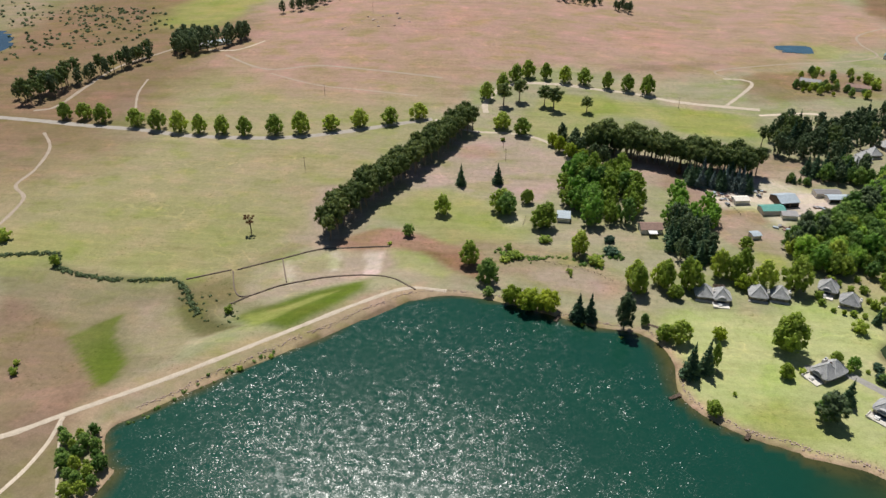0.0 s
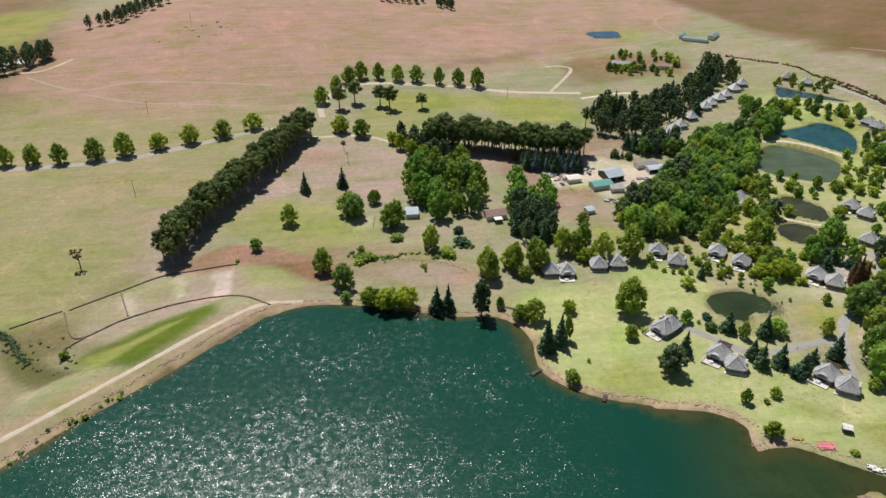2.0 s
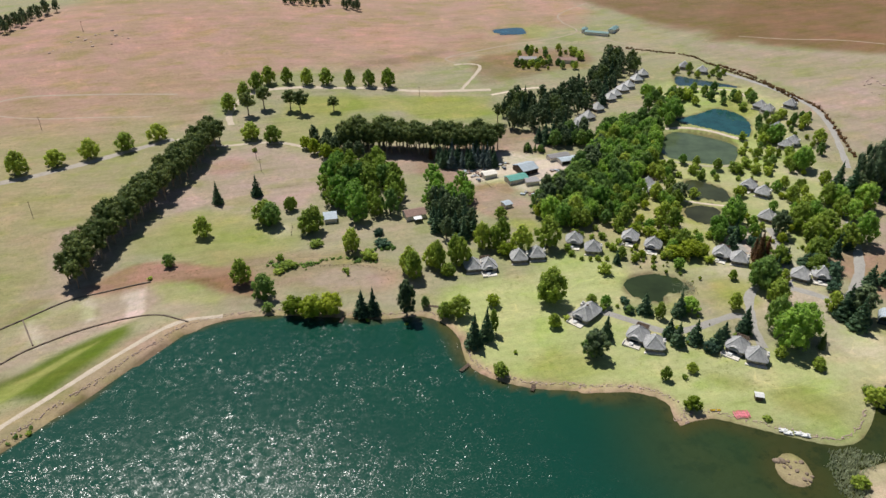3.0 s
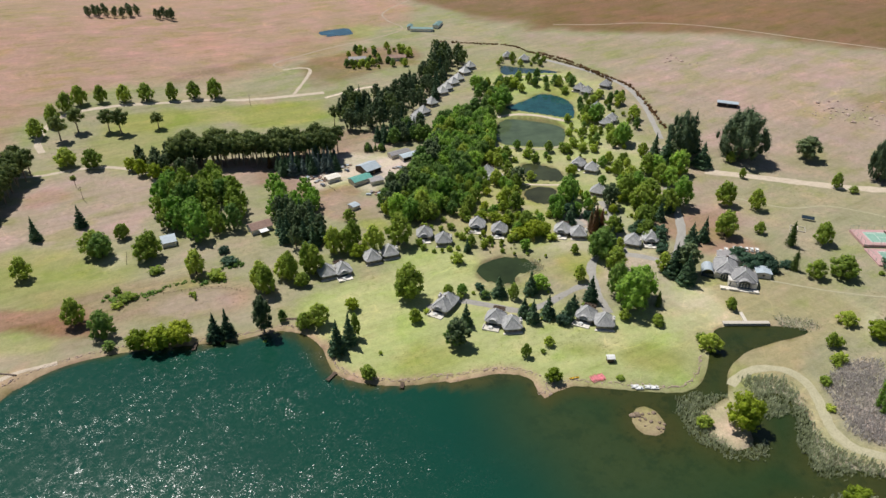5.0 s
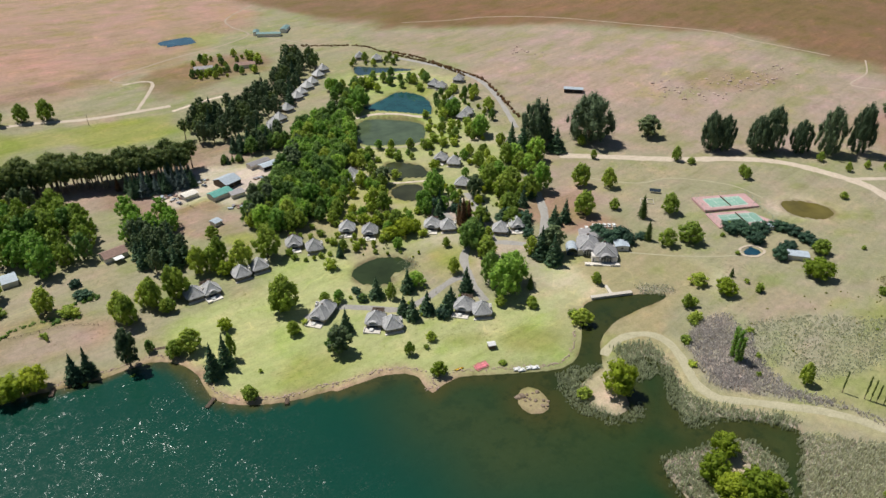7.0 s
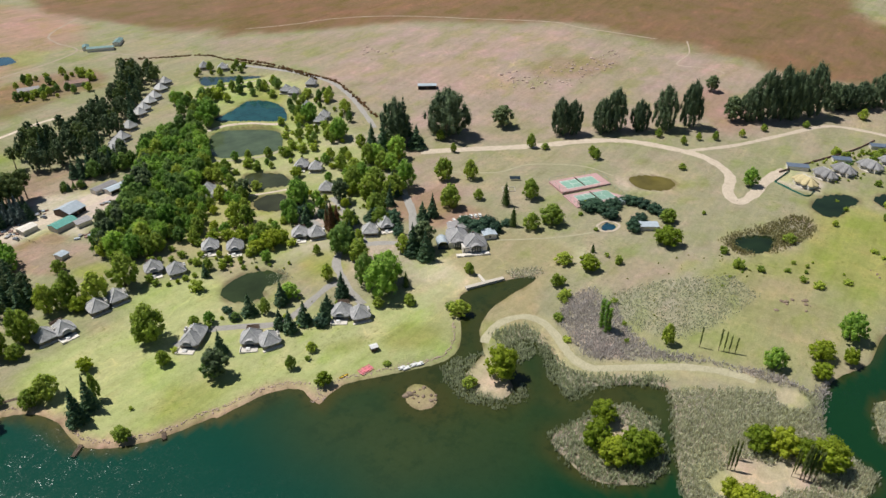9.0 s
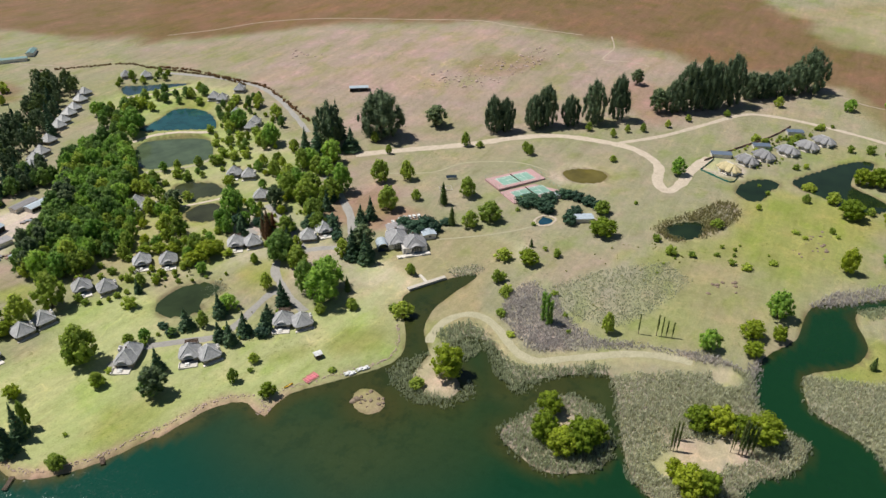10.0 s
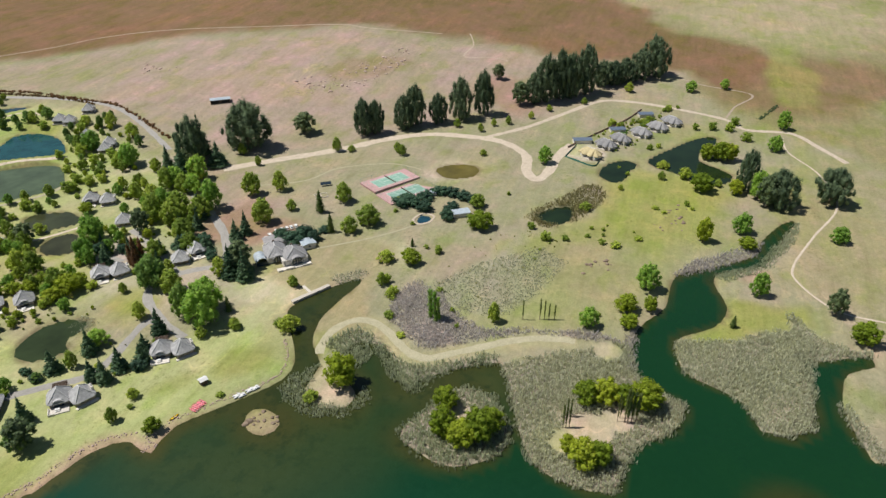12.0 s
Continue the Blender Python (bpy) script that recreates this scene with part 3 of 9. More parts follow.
# tints of the soil: kind, centre, half axes, turn, strength
PATCHES = [
    ('field', -197.0, 382.0, 134.0, 112.0, 15.0, 1.0),
    ('field', -124.0, 545.0, 85.0, 80.0, -3.0, 1.0),
    ('field', -272.0, 338.0, 46.0, 69.0, 7.0, 0.8),
    ('lime', -202.0, 321.0, 58.0, 62.0, 1.0, 0.25),
    ('lime', -251.0, 304.0, 39.0, 19.0, -1.0, 0.45),
    ('rough', -144.0, 273.0, 25.0, 31.0, -107.0, 0.3),
    ('rose', -145.0, 713.0, 181.0, 194.0, -11.0, 1.0),
    ('rose', -97.0, 622.0, 108.0, 28.0, -18.0, 0.8),
    ('rose', 64.0, 755.0, 174.0, 103.0, -1.0, 0.7),
    ('pink', -8.0, 431.0, 50.0, 48.0, -27.0, 0.9),
    ('pink', -79.0, 376.0, 69.0, 23.0, 62.0, 0.9),
    ('pink', 37.0, 298.0, 25.0, 13.0, -7.0, 0.8),
    ('red', -48.0, 325.0, 38.0, 9.0, -9.0, 0.9),
    ('red', -16.0, 449.0, 16.0, 15.0, 4.0, 0.5),
    ('red', -74.0, 326.0, 19.0, 6.0, -5.0, 0.8),
    ('lime', -15.0, 350.0, 42.0, 24.0, 0.0, 0.55),
    ('lime', -30.0, 373.0, 24.0, 15.0, 5.0, 0.5),
    ('lime', 74.0, 537.0, 48.0, 21.0, -9.0, 0.85),
    ('lime', 155.0, 510.0, 32.0, 25.0, -6.0, 0.9),
    ('lime', 45.0, 502.0, 34.0, 43.0, -35.0, 0.55),
    ('brown', 251.0, 616.0, 31.0, 33.0, -25.0, 0.8),
    ('pink', -308.0, 536.0, 56.0, 22.0, 91.0, 0.7),
    ('olive', -411.0, 747.0, 149.0, 481.0, 8.0, 0.8),
    ('lime', -344.0, 827.0, 64.0, 101.0, -3.0, 0.8),
    ('bare', -198.0, 217.0, 40.0, 39.0, -25.0, 0.15),
    ('lawn', 107.0, 246.0, 30.0, 25.0, -10.0, 1.0),
    ('lawn', 96.0, 213.0, 43.0, 18.0, -29.0, 1.0),
    ('lawn', 137.0, 193.0, 15.0, 16.0, -17.0, 0.8),
    ('lime', 122.0, 195.0, 24.0, 13.0, -8.0, 0.7),
    ('lime', 106.0, 217.0, 26.0, 19.0, -40.0, 0.7),
    ('lawn', 111.0, 229.0, 31.0, 36.0, -41.0, 1.0),
    ('lawn', 152.0, 174.0, 37.0, 19.0, -28.0, 0.8),
    ('lime', 198.0, 157.0, 14.0, 13.0, -17.0, 0.8),
    ('lime', 178.0, 175.0, 10.0, 6.0, -33.0, 0.5),
    ('lawn', 214.0, 176.0, 27.0, 19.0, -33.0, 0.5),
    ('lime', 220.0, 231.0, 15.0, 14.0, -80.0, 0.8),
    ('lawn', 320.0, 367.0, 39.0, 27.0, -118.0, 0.9),
    ('lawn', 281.0, 357.0, 28.0, 28.0, -51.0, 0.8),
    ('lawn', 372.0, 471.0, 43.0, 33.0, -78.0, 0.9),
    ('lime', 371.0, 437.0, 24.0, 16.0, -101.0, 0.8),
    ('lime', 334.0, 540.0, 37.0, 33.0, -66.0, 0.2),
    ('lawn', 150.0, 265.0, 24.0, 22.0, -46.0, 0.8),
    ('lime', 144.0, 325.0, 11.0, 10.0, -51.0, 0.9),
    ('lime', 208.0, 298.0, 44.0, 64.0, -80.0, 0.35),
    ('earth', 144.0, 349.0, 19.0, 18.0, -55.0, 0.8),
    ('yard', 167.0, 389.0, 30.0, 24.0, 2.0, 1.0),
    ('earth', 191.0, 421.0, 17.0, 20.0, -49.0, 1.0),
    ('earth', 96.0, 425.0, 23.0, 13.0, -42.0, 0.9),
    ('red', 313.0, 213.0, 31.0, 30.0, -83.0, 0.75),
    ('earth', 352.0, 283.0, 42.0, 20.0, -105.0, 0.3),
    ('field', 278.0, 162.0, 42.0, 30.0, -79.0, 0.9),
    ('field', 243.0, 126.0, 23.0, 31.0, -48.0, 0.8),
    ('field', 218.0, 148.0, 25.0, 15.0, -134.0, 0.5),
    ('lawn', 299.0, 63.0, 51.0, 40.0, -77.0, 0.15),
    ('lime', 398.0, 1.0, 54.0, 56.0, -63.0, 0.9),
    ('lime', 344.0, 36.0, 30.0, 29.0, -83.0, 0.4),
    ('lime', 289.0, 44.0, 29.0, 26.0, -51.0, 0.15),
    ('lime', 271.0, 68.0, 31.0, 21.0, -32.0, 0.1),
    ('lime', 529.0, -23.0, 24.0, 21.0, -100.0, 0.4),
    ('field', 318.0, 23.0, 28.0, 29.0, -82.0, 0.7),
    ('olive', 672.0, -122.0, 68.0, 109.0, -141.0, 0.7),
    ('lime', 694.0, -101.0, 93.0, 20.0, -176.0, 0.55),
    ('lime', 426.0, -83.0, 50.0, 15.0, 178.0, 0.8),
    ('lime', 303.0, -55.0, 24.0, 14.0, -104.0, 0.8),
    ('lime', 285.0, -40.0, 10.0, 10.0, -99.0, 0.9),
    ('field', 397.0, -104.0, 34.0, 71.0, -72.0, 0.8),
    ('pale', 894.0, -116.0, 113.0, 128.0, -132.0, 0.3),
    ('pink', 536.0, 293.0, 167.0, 96.0, -80.0, 0.7),
    ('red', 561.0, 262.0, 52.0, 27.0, -52.0, 0.45),
    ('red', 549.0, 135.0, 44.0, 35.0, -154.0, 0.6),
    ('earth', 304.0, 101.0, 23.0, 16.0, -101.0, 0.55),
    ('pale', 228.0, 2.0, 14.0, 21.0, -100.0, 0.9),
    ('bare', 343.0, -58.0, 9.0, 10.0, -137.0, 0.7),
    ('yard', 411.0, 125.5, 22.0, 19.0, -40.0, 0.55),
    ('red', 217.0, 675.0, 29.0, 19.0, -46.0, 0.3),
    ('pink', 536.0, 382.0, 113.0, 50.0, -68.0, 0.8),
]
# ---------------------------------------------------------------- where the buildings stand: x, y, turn
FRONT_CHALETS = [(110.1, 284.5, -5.0), (138.7, 231.3, -59.0), (154.9, 211.2, -47.0), (192.5, 192.0, -54.0), (233.0, 260.3, -45.0), (269.0, 228.5, -36.0), (164.1, 295.4, -27.0), (194.9, 289.1, -38.0), (202.5, 278.1, -39.0), (297.8, 324.3, -56.0), (237.6, 344.3, -48.0)]
SIDE_CHALETS = [(128.4, 287.7, -10.0), (158.5, 203.7, -24.0), (196.1, 183.9, -35.0), (238.4, 253.0, -34.0), (258.4, 231.0, -51.0), (138.4, 287.8, -11.0), (169.9, 284.4, -25.0), (282.5, 287.3, -55.0), (237.6, 334.5, -49.0), (102.6, 286.4, -6.0), (385.7, 429.8, -66.0), (386.4, 421.2, -62.0), (371.4, 392.1, -62.0), (358.8, 366.1, -58.0), (366.7, 369.2, -55.0), (387.3, 536.4, -32.0), (394.2, 519.5, -40.0), (300.5, 314.1, -51.0), (407.9, 423.1, -62.0), (142.7, 233.6, 124.0)]
ROW_CHALETS = [(236.1, 443.4, 11.0), (244.3, 451.3, 11.0), (253.0, 457.8, 10.0), (267.7, 470.9, 9.0), (287.5, 488.2, 7.0), (295.5, 494.2, 6.0), (307.2, 503.2, 5.0), (316.2, 509.3, 4.0), (330.3, 521.4, 3.0), (342.5, 532.0, 2.0)]
LODGES = [(483.2, 37.4, 148.0), (497.1, 28.6, 147.0), (514.1, 15.5, 154.0), (529.5, 4.7, 153.0), (544.6, -4.8, 151.0)]
NEW_LODGE = (463.8, 45.5, 150.0)
CLUB = {'hall': (280.3, 176.1, -45.0), 'wing': (280.2, 187.0, -48.0), 'glasshouse': (271.2, 190.6, -46.0), 'awning': (294.2, 175.1, -43.0), 'rear': (290.8, 192.5, -45.0)}
OUTBUILDINGS = {'farmhouse': (87.5, 349.7, 4.0), 'cottage': (39.6, 359.6, -4.0), 'barn': (173.0, 388.0, 13.0), 'green': (161.8, 376.0, 8.0), 'annex': (169.9, 370.4, -4.0), 'store': (147.3, 387.5, 7.0), 'hut': (143.9, 345.9, 12.0), 'shed_a': (201.6, 399.5, 5.0), 'shed_b': (206.2, 392.5, 4.0), 'kiosk': (181.6, 163.3, -29.0), 'poolhouse': (354.1, 106.1, -56.0), 'courthut': (373.4, 131.3, -63.0), 'hillshed': (458.7, 339.5, -53.0), 'ranch_a': (363.5, 661.5, -36.0), 'ranch_b': (386.0, 667.0, 45.0), 'ranch_c': (357.0, 676.0, 58.0), 'home_a': (263.0, 604.5, -21.0), 'home_b': (297.0, 591.0, -23.0), 'far_a': (-293.2, 668.4, 31.0), 'far_b': (-282.9, 677.0, 28.0), 'carport_a': (486.0, 54.8, -68.0), 'carport_b': (515.2, 33.1, -66.0), 'carport_c': (554.0, 15.5, -68.0)}
CARS = [(297.3, 200.5, -43.0), (302.4, 199.2, -43.0), (305.1, 197.5, -44.0), (307.2, 195.4, -44.0), (309.2, 193.6, -44.0), (311.2, 191.8, -45.0), (293.4, 200.4, -42.0)]
CANOES = [(167.1, 158.2, 77.0), (168.1, 158.1, 77.0), (169.1, 158.1, 77.0), (169.8, 157.8, 77.0), (170.6, 157.5, 77.0), (171.3, 157.3, 77.0), (172.3, 157.2, 77.0)]
PEDALOS = [(179.7, 146.2, 59.0), (180.7, 144.7, 59.0), (184.2, 143.2, 59.0), (186.1, 141.7, 59.0)]
YELLOW_BOAT = (161.4, 162.6, 73.0)
COURTS = [(383.0, 162.7, -32.9), (372.2, 147.1, -33.3)]
WEIR = [(244.7, 157.5), (263.3, 146.8)]
WEIR_PATH = [(254.5, 152.6), (258.5, 159.0)]
JETTIES = [[(77.7, 215.8), (72.5, 212.8)], [(99.0, 196.5), (96.9, 193.1)], [(31.9, 265.2), (29.6, 260.5)], [(70.5, 262.5), (79.8, 257.7)]]
LINES = [
    ('stone', [(-136.2, 294.4), (-124.8, 272.5), (-106.6, 284.1), (-82.5, 294.1), (-61.8, 294.7), (-37.8, 279.5)]),
    ('stone', [(-134.2, 295.7), (-113.7, 308.8), (-90.2, 321.6), (-56.7, 320.3)]),
    ('stone', [(-113.7, 308.8), (-105.3, 286.8)]),
    ('stone', [(-137.2, 295.4), (-157.2, 284.4)]),
    ('stone', [(-127.9, 265.1), (-120.6, 272.9)]),
    ('fence', [(17.6, 359.1), (15.8, 347.7)]),
    ('fence', [(27.1, 310.8), (48.6, 304.4), (60.3, 295.0)]),
    ('fence', [(49.8, 457.5), (50.3, 401.9), (42.2, 386.1)]),
    ('wall', [(472.4, 62.8), (501.3, 48.8), (537.4, 30.0), (566.1, 19.6)]),
    ('greenfence', [(456.5, 62.0), (448.1, 42.0), (459.0, 38.9)]),
    ('greenfence', [(456.5, 62.0), (478.5, 57.7)]),
    ('fence', [(118.7, 430.4), (132.9, 411.4), (143.2, 371.4)]),
]
HEDGES = [
    ('brown', 2.2, [(420.1, 530.8), (426.2, 495.2), (425.4, 454.1), (425.6, 415.6), (414.3, 385.3), (402.8, 361.1), (391.6, 338.1)]),
    ('brown', 2.0, [(356.8, 620.2), (382.7, 596.9), (410.9, 567.8), (415.8, 527.9), (423.0, 470.2), (420.5, 430.0)]),
    ('stream', 1.5, [(-264.1, 294.4), (-237.2, 299.6), (-226.9, 287.2), (-207.1, 281.6), (-185.4, 280.4), (-162.5, 282.8), (-148.9, 267.8), (-140.3, 257.0)]),
    ('stream', 0.7, [(575.2, -70.0), (609.0, -84.4)]),
    ('scrub', 2.5, [(3.3, 320.2), (9.4, 315.0), (25.8, 313.5)]),
    ('scrub', 3, [(49.0, 309.8), (55.5, 315.8), (67.8, 319.6)]),
    ('scrub', 1.1, [(5.2, 313.8), (22.4, 313.2), (33.6, 317.0), (55.8, 308.2)]),
    ('dam', 1.5, [(-94.3, 225.6), (-105.9, 215.5), (-121.9, 200.5), (-138.4, 180.7)]),
    ('green', 2.5, [(501.4, 34.4), (525.9, 20.3), (544.6, 11.3)]),
]
REEDBEDS = [
    ('grey', 2.3, 1.0, [(231.8, 49.8), (262.8, -0.8), (246.6, -2.8), (237.2, -13.3), (230.2, -25.0), (213.7, -21.1), (205.9, -11.3), (192.7, -5.4), (178.6, -3.1), (177.7, 13.3), (183.4, 26.6), (198.0, 35.2), (213.9, 41.2)]),
    ('green', 2.2, 1.0, [(181.3, 77.8), (175.2, 68.0), (171.7, 54.9), (180.0, 40.8), (190.1, 36.1), (202.2, 41.1), (212.1, 49.5), (214.2, 59.1), (209.7, 67.3), (198.2, 71.1)]),
    ('lilac', 1.6, 1.1, [(266.9, 112.5), (279.7, 105.4), (273.2, 92.7), (258.6, 77.9), (251.6, 64.9), (265.7, 15.9), (263.0, 0.5), (260.8, 20.7), (258.6, 41.9), (246.2, 62.8), (232.3, 81.8), (233.3, 88.9), (241.1, 98.9), (248.4, 108.2)]),
    ('green', 2.3, 1.0, [(220.7, 126.9), (227.3, 124.0), (234.8, 117.8), (232.2, 109.2), (225.4, 100.0), (220.4, 92.1), (218.6, 86.0), (220.5, 77.9), (227.6, 68.2), (234.7, 58.5), (237.0, 53.3), (232.2, 52.8), (224.7, 64.6), (215.9, 73.3), (210.3, 75.8), (204.2, 80.4), (205.4, 84.8), (210.3, 89.8), (213.8, 94.1), (222.0, 101.9), (226.7, 108.2), (217.4, 105.5), (211.5, 107.8), (215.5, 115.7), (218.1, 121.5)]),
    ('grey', 2.2, 1.0, [(270.1, -20.2), (278.1, -42.2), (289.7, -59.2), (296.1, -69.1), (287.4, -77.6), (276.7, -76.2), (253.9, -74.1), (234.4, -71.6), (226.2, -63.3), (225.6, -52.4), (237.9, -48.3), (245.2, -37.4), (251.6, -23.9)]),
    ('grey', 2.0, 0.9, [(307.6, -70.1), (289.8, -82.4), (288.4, -100.2), (277.0, -77.7), (281.3, -69.2)]),
    ('lilac', 1.8, 0.9, [(328.1, -17.3), (343.6, -26.6), (367.6, -52.6), (376.2, -60.3), (360.7, -56.7), (340.3, -35.8), (333.5, -25.5)]),
    ('green', 1.6, 0.9, [(333.5, -36.5), (352.7, -59.1), (385.1, -72.6), (408.7, -83.4), (382.1, -76.6), (350.1, -63.0), (330.3, -43.2)]),
    ('grey', 2.2, 1.0, [(250.4, -83.9), (245.9, -86.2), (233.4, -91.0), (229.2, -95.5), (222.3, -94.3), (231.1, -87.0)]),
    ('rust', 2.0, 0.9, [(367.3, 42.4), (385.6, 32.5), (405.7, 28.4), (417.5, 32.7), (416.0, 42.2), (394.9, 51.2), (374.3, 66.3), (364.1, 67.5), (355.3, 57.3), (359.1, 49.8), (360.8, 60.1), (369.3, 63.5), (383.0, 54.2), (384.9, 43.6)]),
    ('green', 2.0, 1.0, [(189.5, 132.0), (196.6, 130.0), (202.2, 126.4), (206.3, 124.5), (192.1, 122.3), (184.8, 113.4), (188.2, 101.4), (196.4, 99.5), (200.5, 98.9), (193.6, 96.6), (183.9, 100.2), (179.8, 115.7), (183.9, 126.8)]),
    ('grey', 1.4, 0.8, [(271.3, 148.5), (281.8, 137.4), (279.0, 133.0), (266.1, 142.8)]),
    ('grey', 1.0, 0.45, [(279.9, 96.4), (303.7, 82.7), (331.7, 52.5), (321.3, 38.4), (288.3, 46.5), (264.4, 60.3), (262.8, 79.2)]),
    ('lilac', 1.8, 0.9, [(267.2, 0.4), (272.6, -2.1), (249.0, -3.8), (245.9, -1.7)]),
    ('grey', 1.2, 0.9, [(315.4, 401.5), (318.1, 396.5), (319.5, 394.0), (313.0, 392.6), (312.3, 397.3)]),
    ('grey', 1.3, 0.8, [(193.2, 246.1), (201.9, 242.0), (199.4, 235.0), (193.0, 235.1)]),
]
ROCKFIELDS = [
    ([(531.8, 270.1), (572.8, 267.1), (629.2, 245.3), (613.7, 225.3), (566.1, 231.8), (528.7, 247.7)], 80, (0.3, 1.1)),
    ([(516.8, 310.5), (542.3, 275.0), (515.7, 252.2), (497.8, 284.6)], 45, (0.3, 1.0)),
    ([(495.4, 299.8), (556.1, 273.0), (580.1, 247.0), (544.0, 226.5), (498.2, 272.3)], 50, (0.3, 1.1)),
    ([(-197.6, 736.0), (-117.7, 768.6), (-88.7, 731.2), (-153.4, 696.8)], 20, (0.5, 1.8)),
    ([(168.9, 136.7), (174.2, 137.5), (177.9, 132.2), (175.3, 124.3), (169.9, 121.5), (164.1, 125.1), (164.1, 131.7)], 18, (0.4, 1.0)),
    ([(499.4, 453.0), (524.1, 441.7), (500.0, 400.3), (480.6, 420.5)], 16, (0.5, 1.5)),
    ([(328.0, 27.5), (334.8, 16.5), (321.7, 12.0), (313.3, 28.2)], 12, (0.3, 0.8)),
    ([(405.0, -9.0), (412.8, -20.2), (376.4, -21.3), (369.8, -1.5)], 24, (0.3, 0.9)),
]
SHRUBS = [
    ('shrub', [(334.6, 129.1, 2.3, 3.3), (346.4, 144.4, 2.4, 3.4), (362.4, 148.9, 1.8, 2.8), (364.9, 146.1, 1.8, 2.8), (388.1, 85.4, 2.6, 2.8), (279.5, 15.1, 2.1, 2.2), (347.1, 22.5, 3.4, 4.5), (346.0, 14.8, 3.7, 6.4), (352.1, 31.0, 2.3, 3.2), (358.0, 3.7, 2.6, 5.2), (344.8, 42.5, 3.3, 5.1), (351.2, 63.0, 4.9, 5.2), (341.3, 52.9, 5.9, 6.3), (314.2, 106.6, 2.3, 2.5), (312.3, 112.5, 2.9, 3.1), (399.0, -2.7, 2.2, 5.0), (394.7, -7.9, 2.1, 3.5), (409.0, -20.3, 4.2, 3.6), (404.7, -23.7, 2.3, 2.9)]),
    ('shrub', [(490.6, 7.2, 4.7, 5.1), (453.9, 24.7, 2.9, 3.2), (441.9, 18.2, 2.9, 3.1), (496.0, 1.7, 4.0, 4.3), (539.3, -22.5, 6.1, 5.5), (543.5, -34.7, 7.0, 6.5), (544.9, -46.8, 6.8, 8.4), (557.7, -51.1, 7.1, 7.6), (528.6, -58.3, 7.6, 8.2), (261.9, 112.0, 2.5, 3.3), (256.1, 88.2, 2.4, 3.2), (261.1, 81.5, 2.6, 2.7), (250.2, 75.8, 2.5, 2.6), (176.5, 163.8, 3.1, 6.4), (177.6, 152.6, 1.9, 3.9), (240.8, 245.5, 3.6, 3.8)]),
    ('shrub', [(7.8, 322.7, 3.9, 4.9), (11.5, 315.0, 3.8, 8.4), (5.9, 310.8, 2.8, 5.9), (53.0, 313.0, 4.7, 10.3), (27.7, 332.6, 3.7, 8.1), (39.3, 302.1, 2.5, 4.1), (132.2, 256.5, 2.5, 3.4), (223.3, 256.9, 4.5, 6.3), (226.4, 153.1, 4.2, 6.5), (248.0, 108.3, 3.7, 5.9), (236.1, 97.9, 2.1, 4.6), (266.6, 113.9, 4.7, 5.6), (274.8, 120.5, 5.6, 5.2), (275.2, 92.2, 3.1, 3.9), (309.4, 104.8, 5.3, 4.9), (166.2, 263.5, 6.6, 7.7), (160.1, 182.0, 2.4, 2.5)]),
    ('juniper', [(163.0, 237.3, 3.4, 5.0), (161.2, 229.7, 3.8, 6.1), (190.9, 197.3, 5.1, 8.1), (181.3, 194.2, 5.7, 7.9), (306.3, 198.8, 5.9, 8.0), (311.9, 173.9, 3.5, 7.9), (277.5, 230.4, 7.5, 11.2), (275.5, 239.4, 7.0, 10.0), (266.6, 217.7, 5.7, 7.6), (256.4, 266.4, 5.5, 6.7), (252.1, 279.3, 5.6, 6.8), (63.3, 334.7, 4.5, 6.4), (62.6, 322.1, 4.4, 9.3)]),
    ('shrub', [(-271.4, 309.7, 7.4, 8.9), (-229.8, 289.5, 7.5, 4.8), (-201.0, 207.8, 3.7, 4.6), (-104.8, 215.8, 2.3, 3.0), (-94.1, 225.0, 1.2, 2.6), (-203.7, 213.9, 2.6, 3.5), (54.9, 310.3, 4.0, 7.3), (9.4, 315.0, 3.4, 6.7), (39.5, 298.4, 2.4, 1.8), (-125.8, 259.3, 4.2, 5.1), (-57.1, 323.0, 1.5, 3.1), (98.9, 216.8, 2.0, 2.0), (58.9, 251.4, 1.2, 2.1), (41.9, 258.6, 2.1, 2.1), (149.5, 234.4, 3.6, 4.4), (130.7, 232.8, 2.3, 3.8), (3.0, 469.5, 2.9, 4.1)]),
]
POLES = [(5.3, 436.2), (114.4, 344.1), (-127.5, 411.9), (-145.1, 545.9), (-142.6, 769.4), (3.4, 456.4), (140.6, 540.6)]
HOUSE_SPOTS = [(x, y, 9.5) for x, y, _ in FRONT_CHALETS + SIDE_CHALETS + LODGES] + [(x, y, 7.5) for x, y, _ in ROW_CHALETS] + [(x, y, 12.0) for x, y, _ in (*CLUB.values(), *OUTBUILDINGS.values())] + [(x, y, 5.0) for x, y, _ in CARS]
YARD_CARS = [(160.7, 395.1, 10.0), (177.6, 370.0, 8.0), (182.8, 370.6, 8.0), (138.9, 383.4, 11.0)]
SOLAR = (364.9, 199.7, -55.0)
BED = (351.1, 196.2, -52.0)
YARD_HEAPS = [(139.6, 389.6), (136.9, 397.1), (148.3, 399.3), (192.3, 382.4), (204.6, 393.3), (162.6, 402.0), (159.8, 414.2), (163.6, 357.8)]
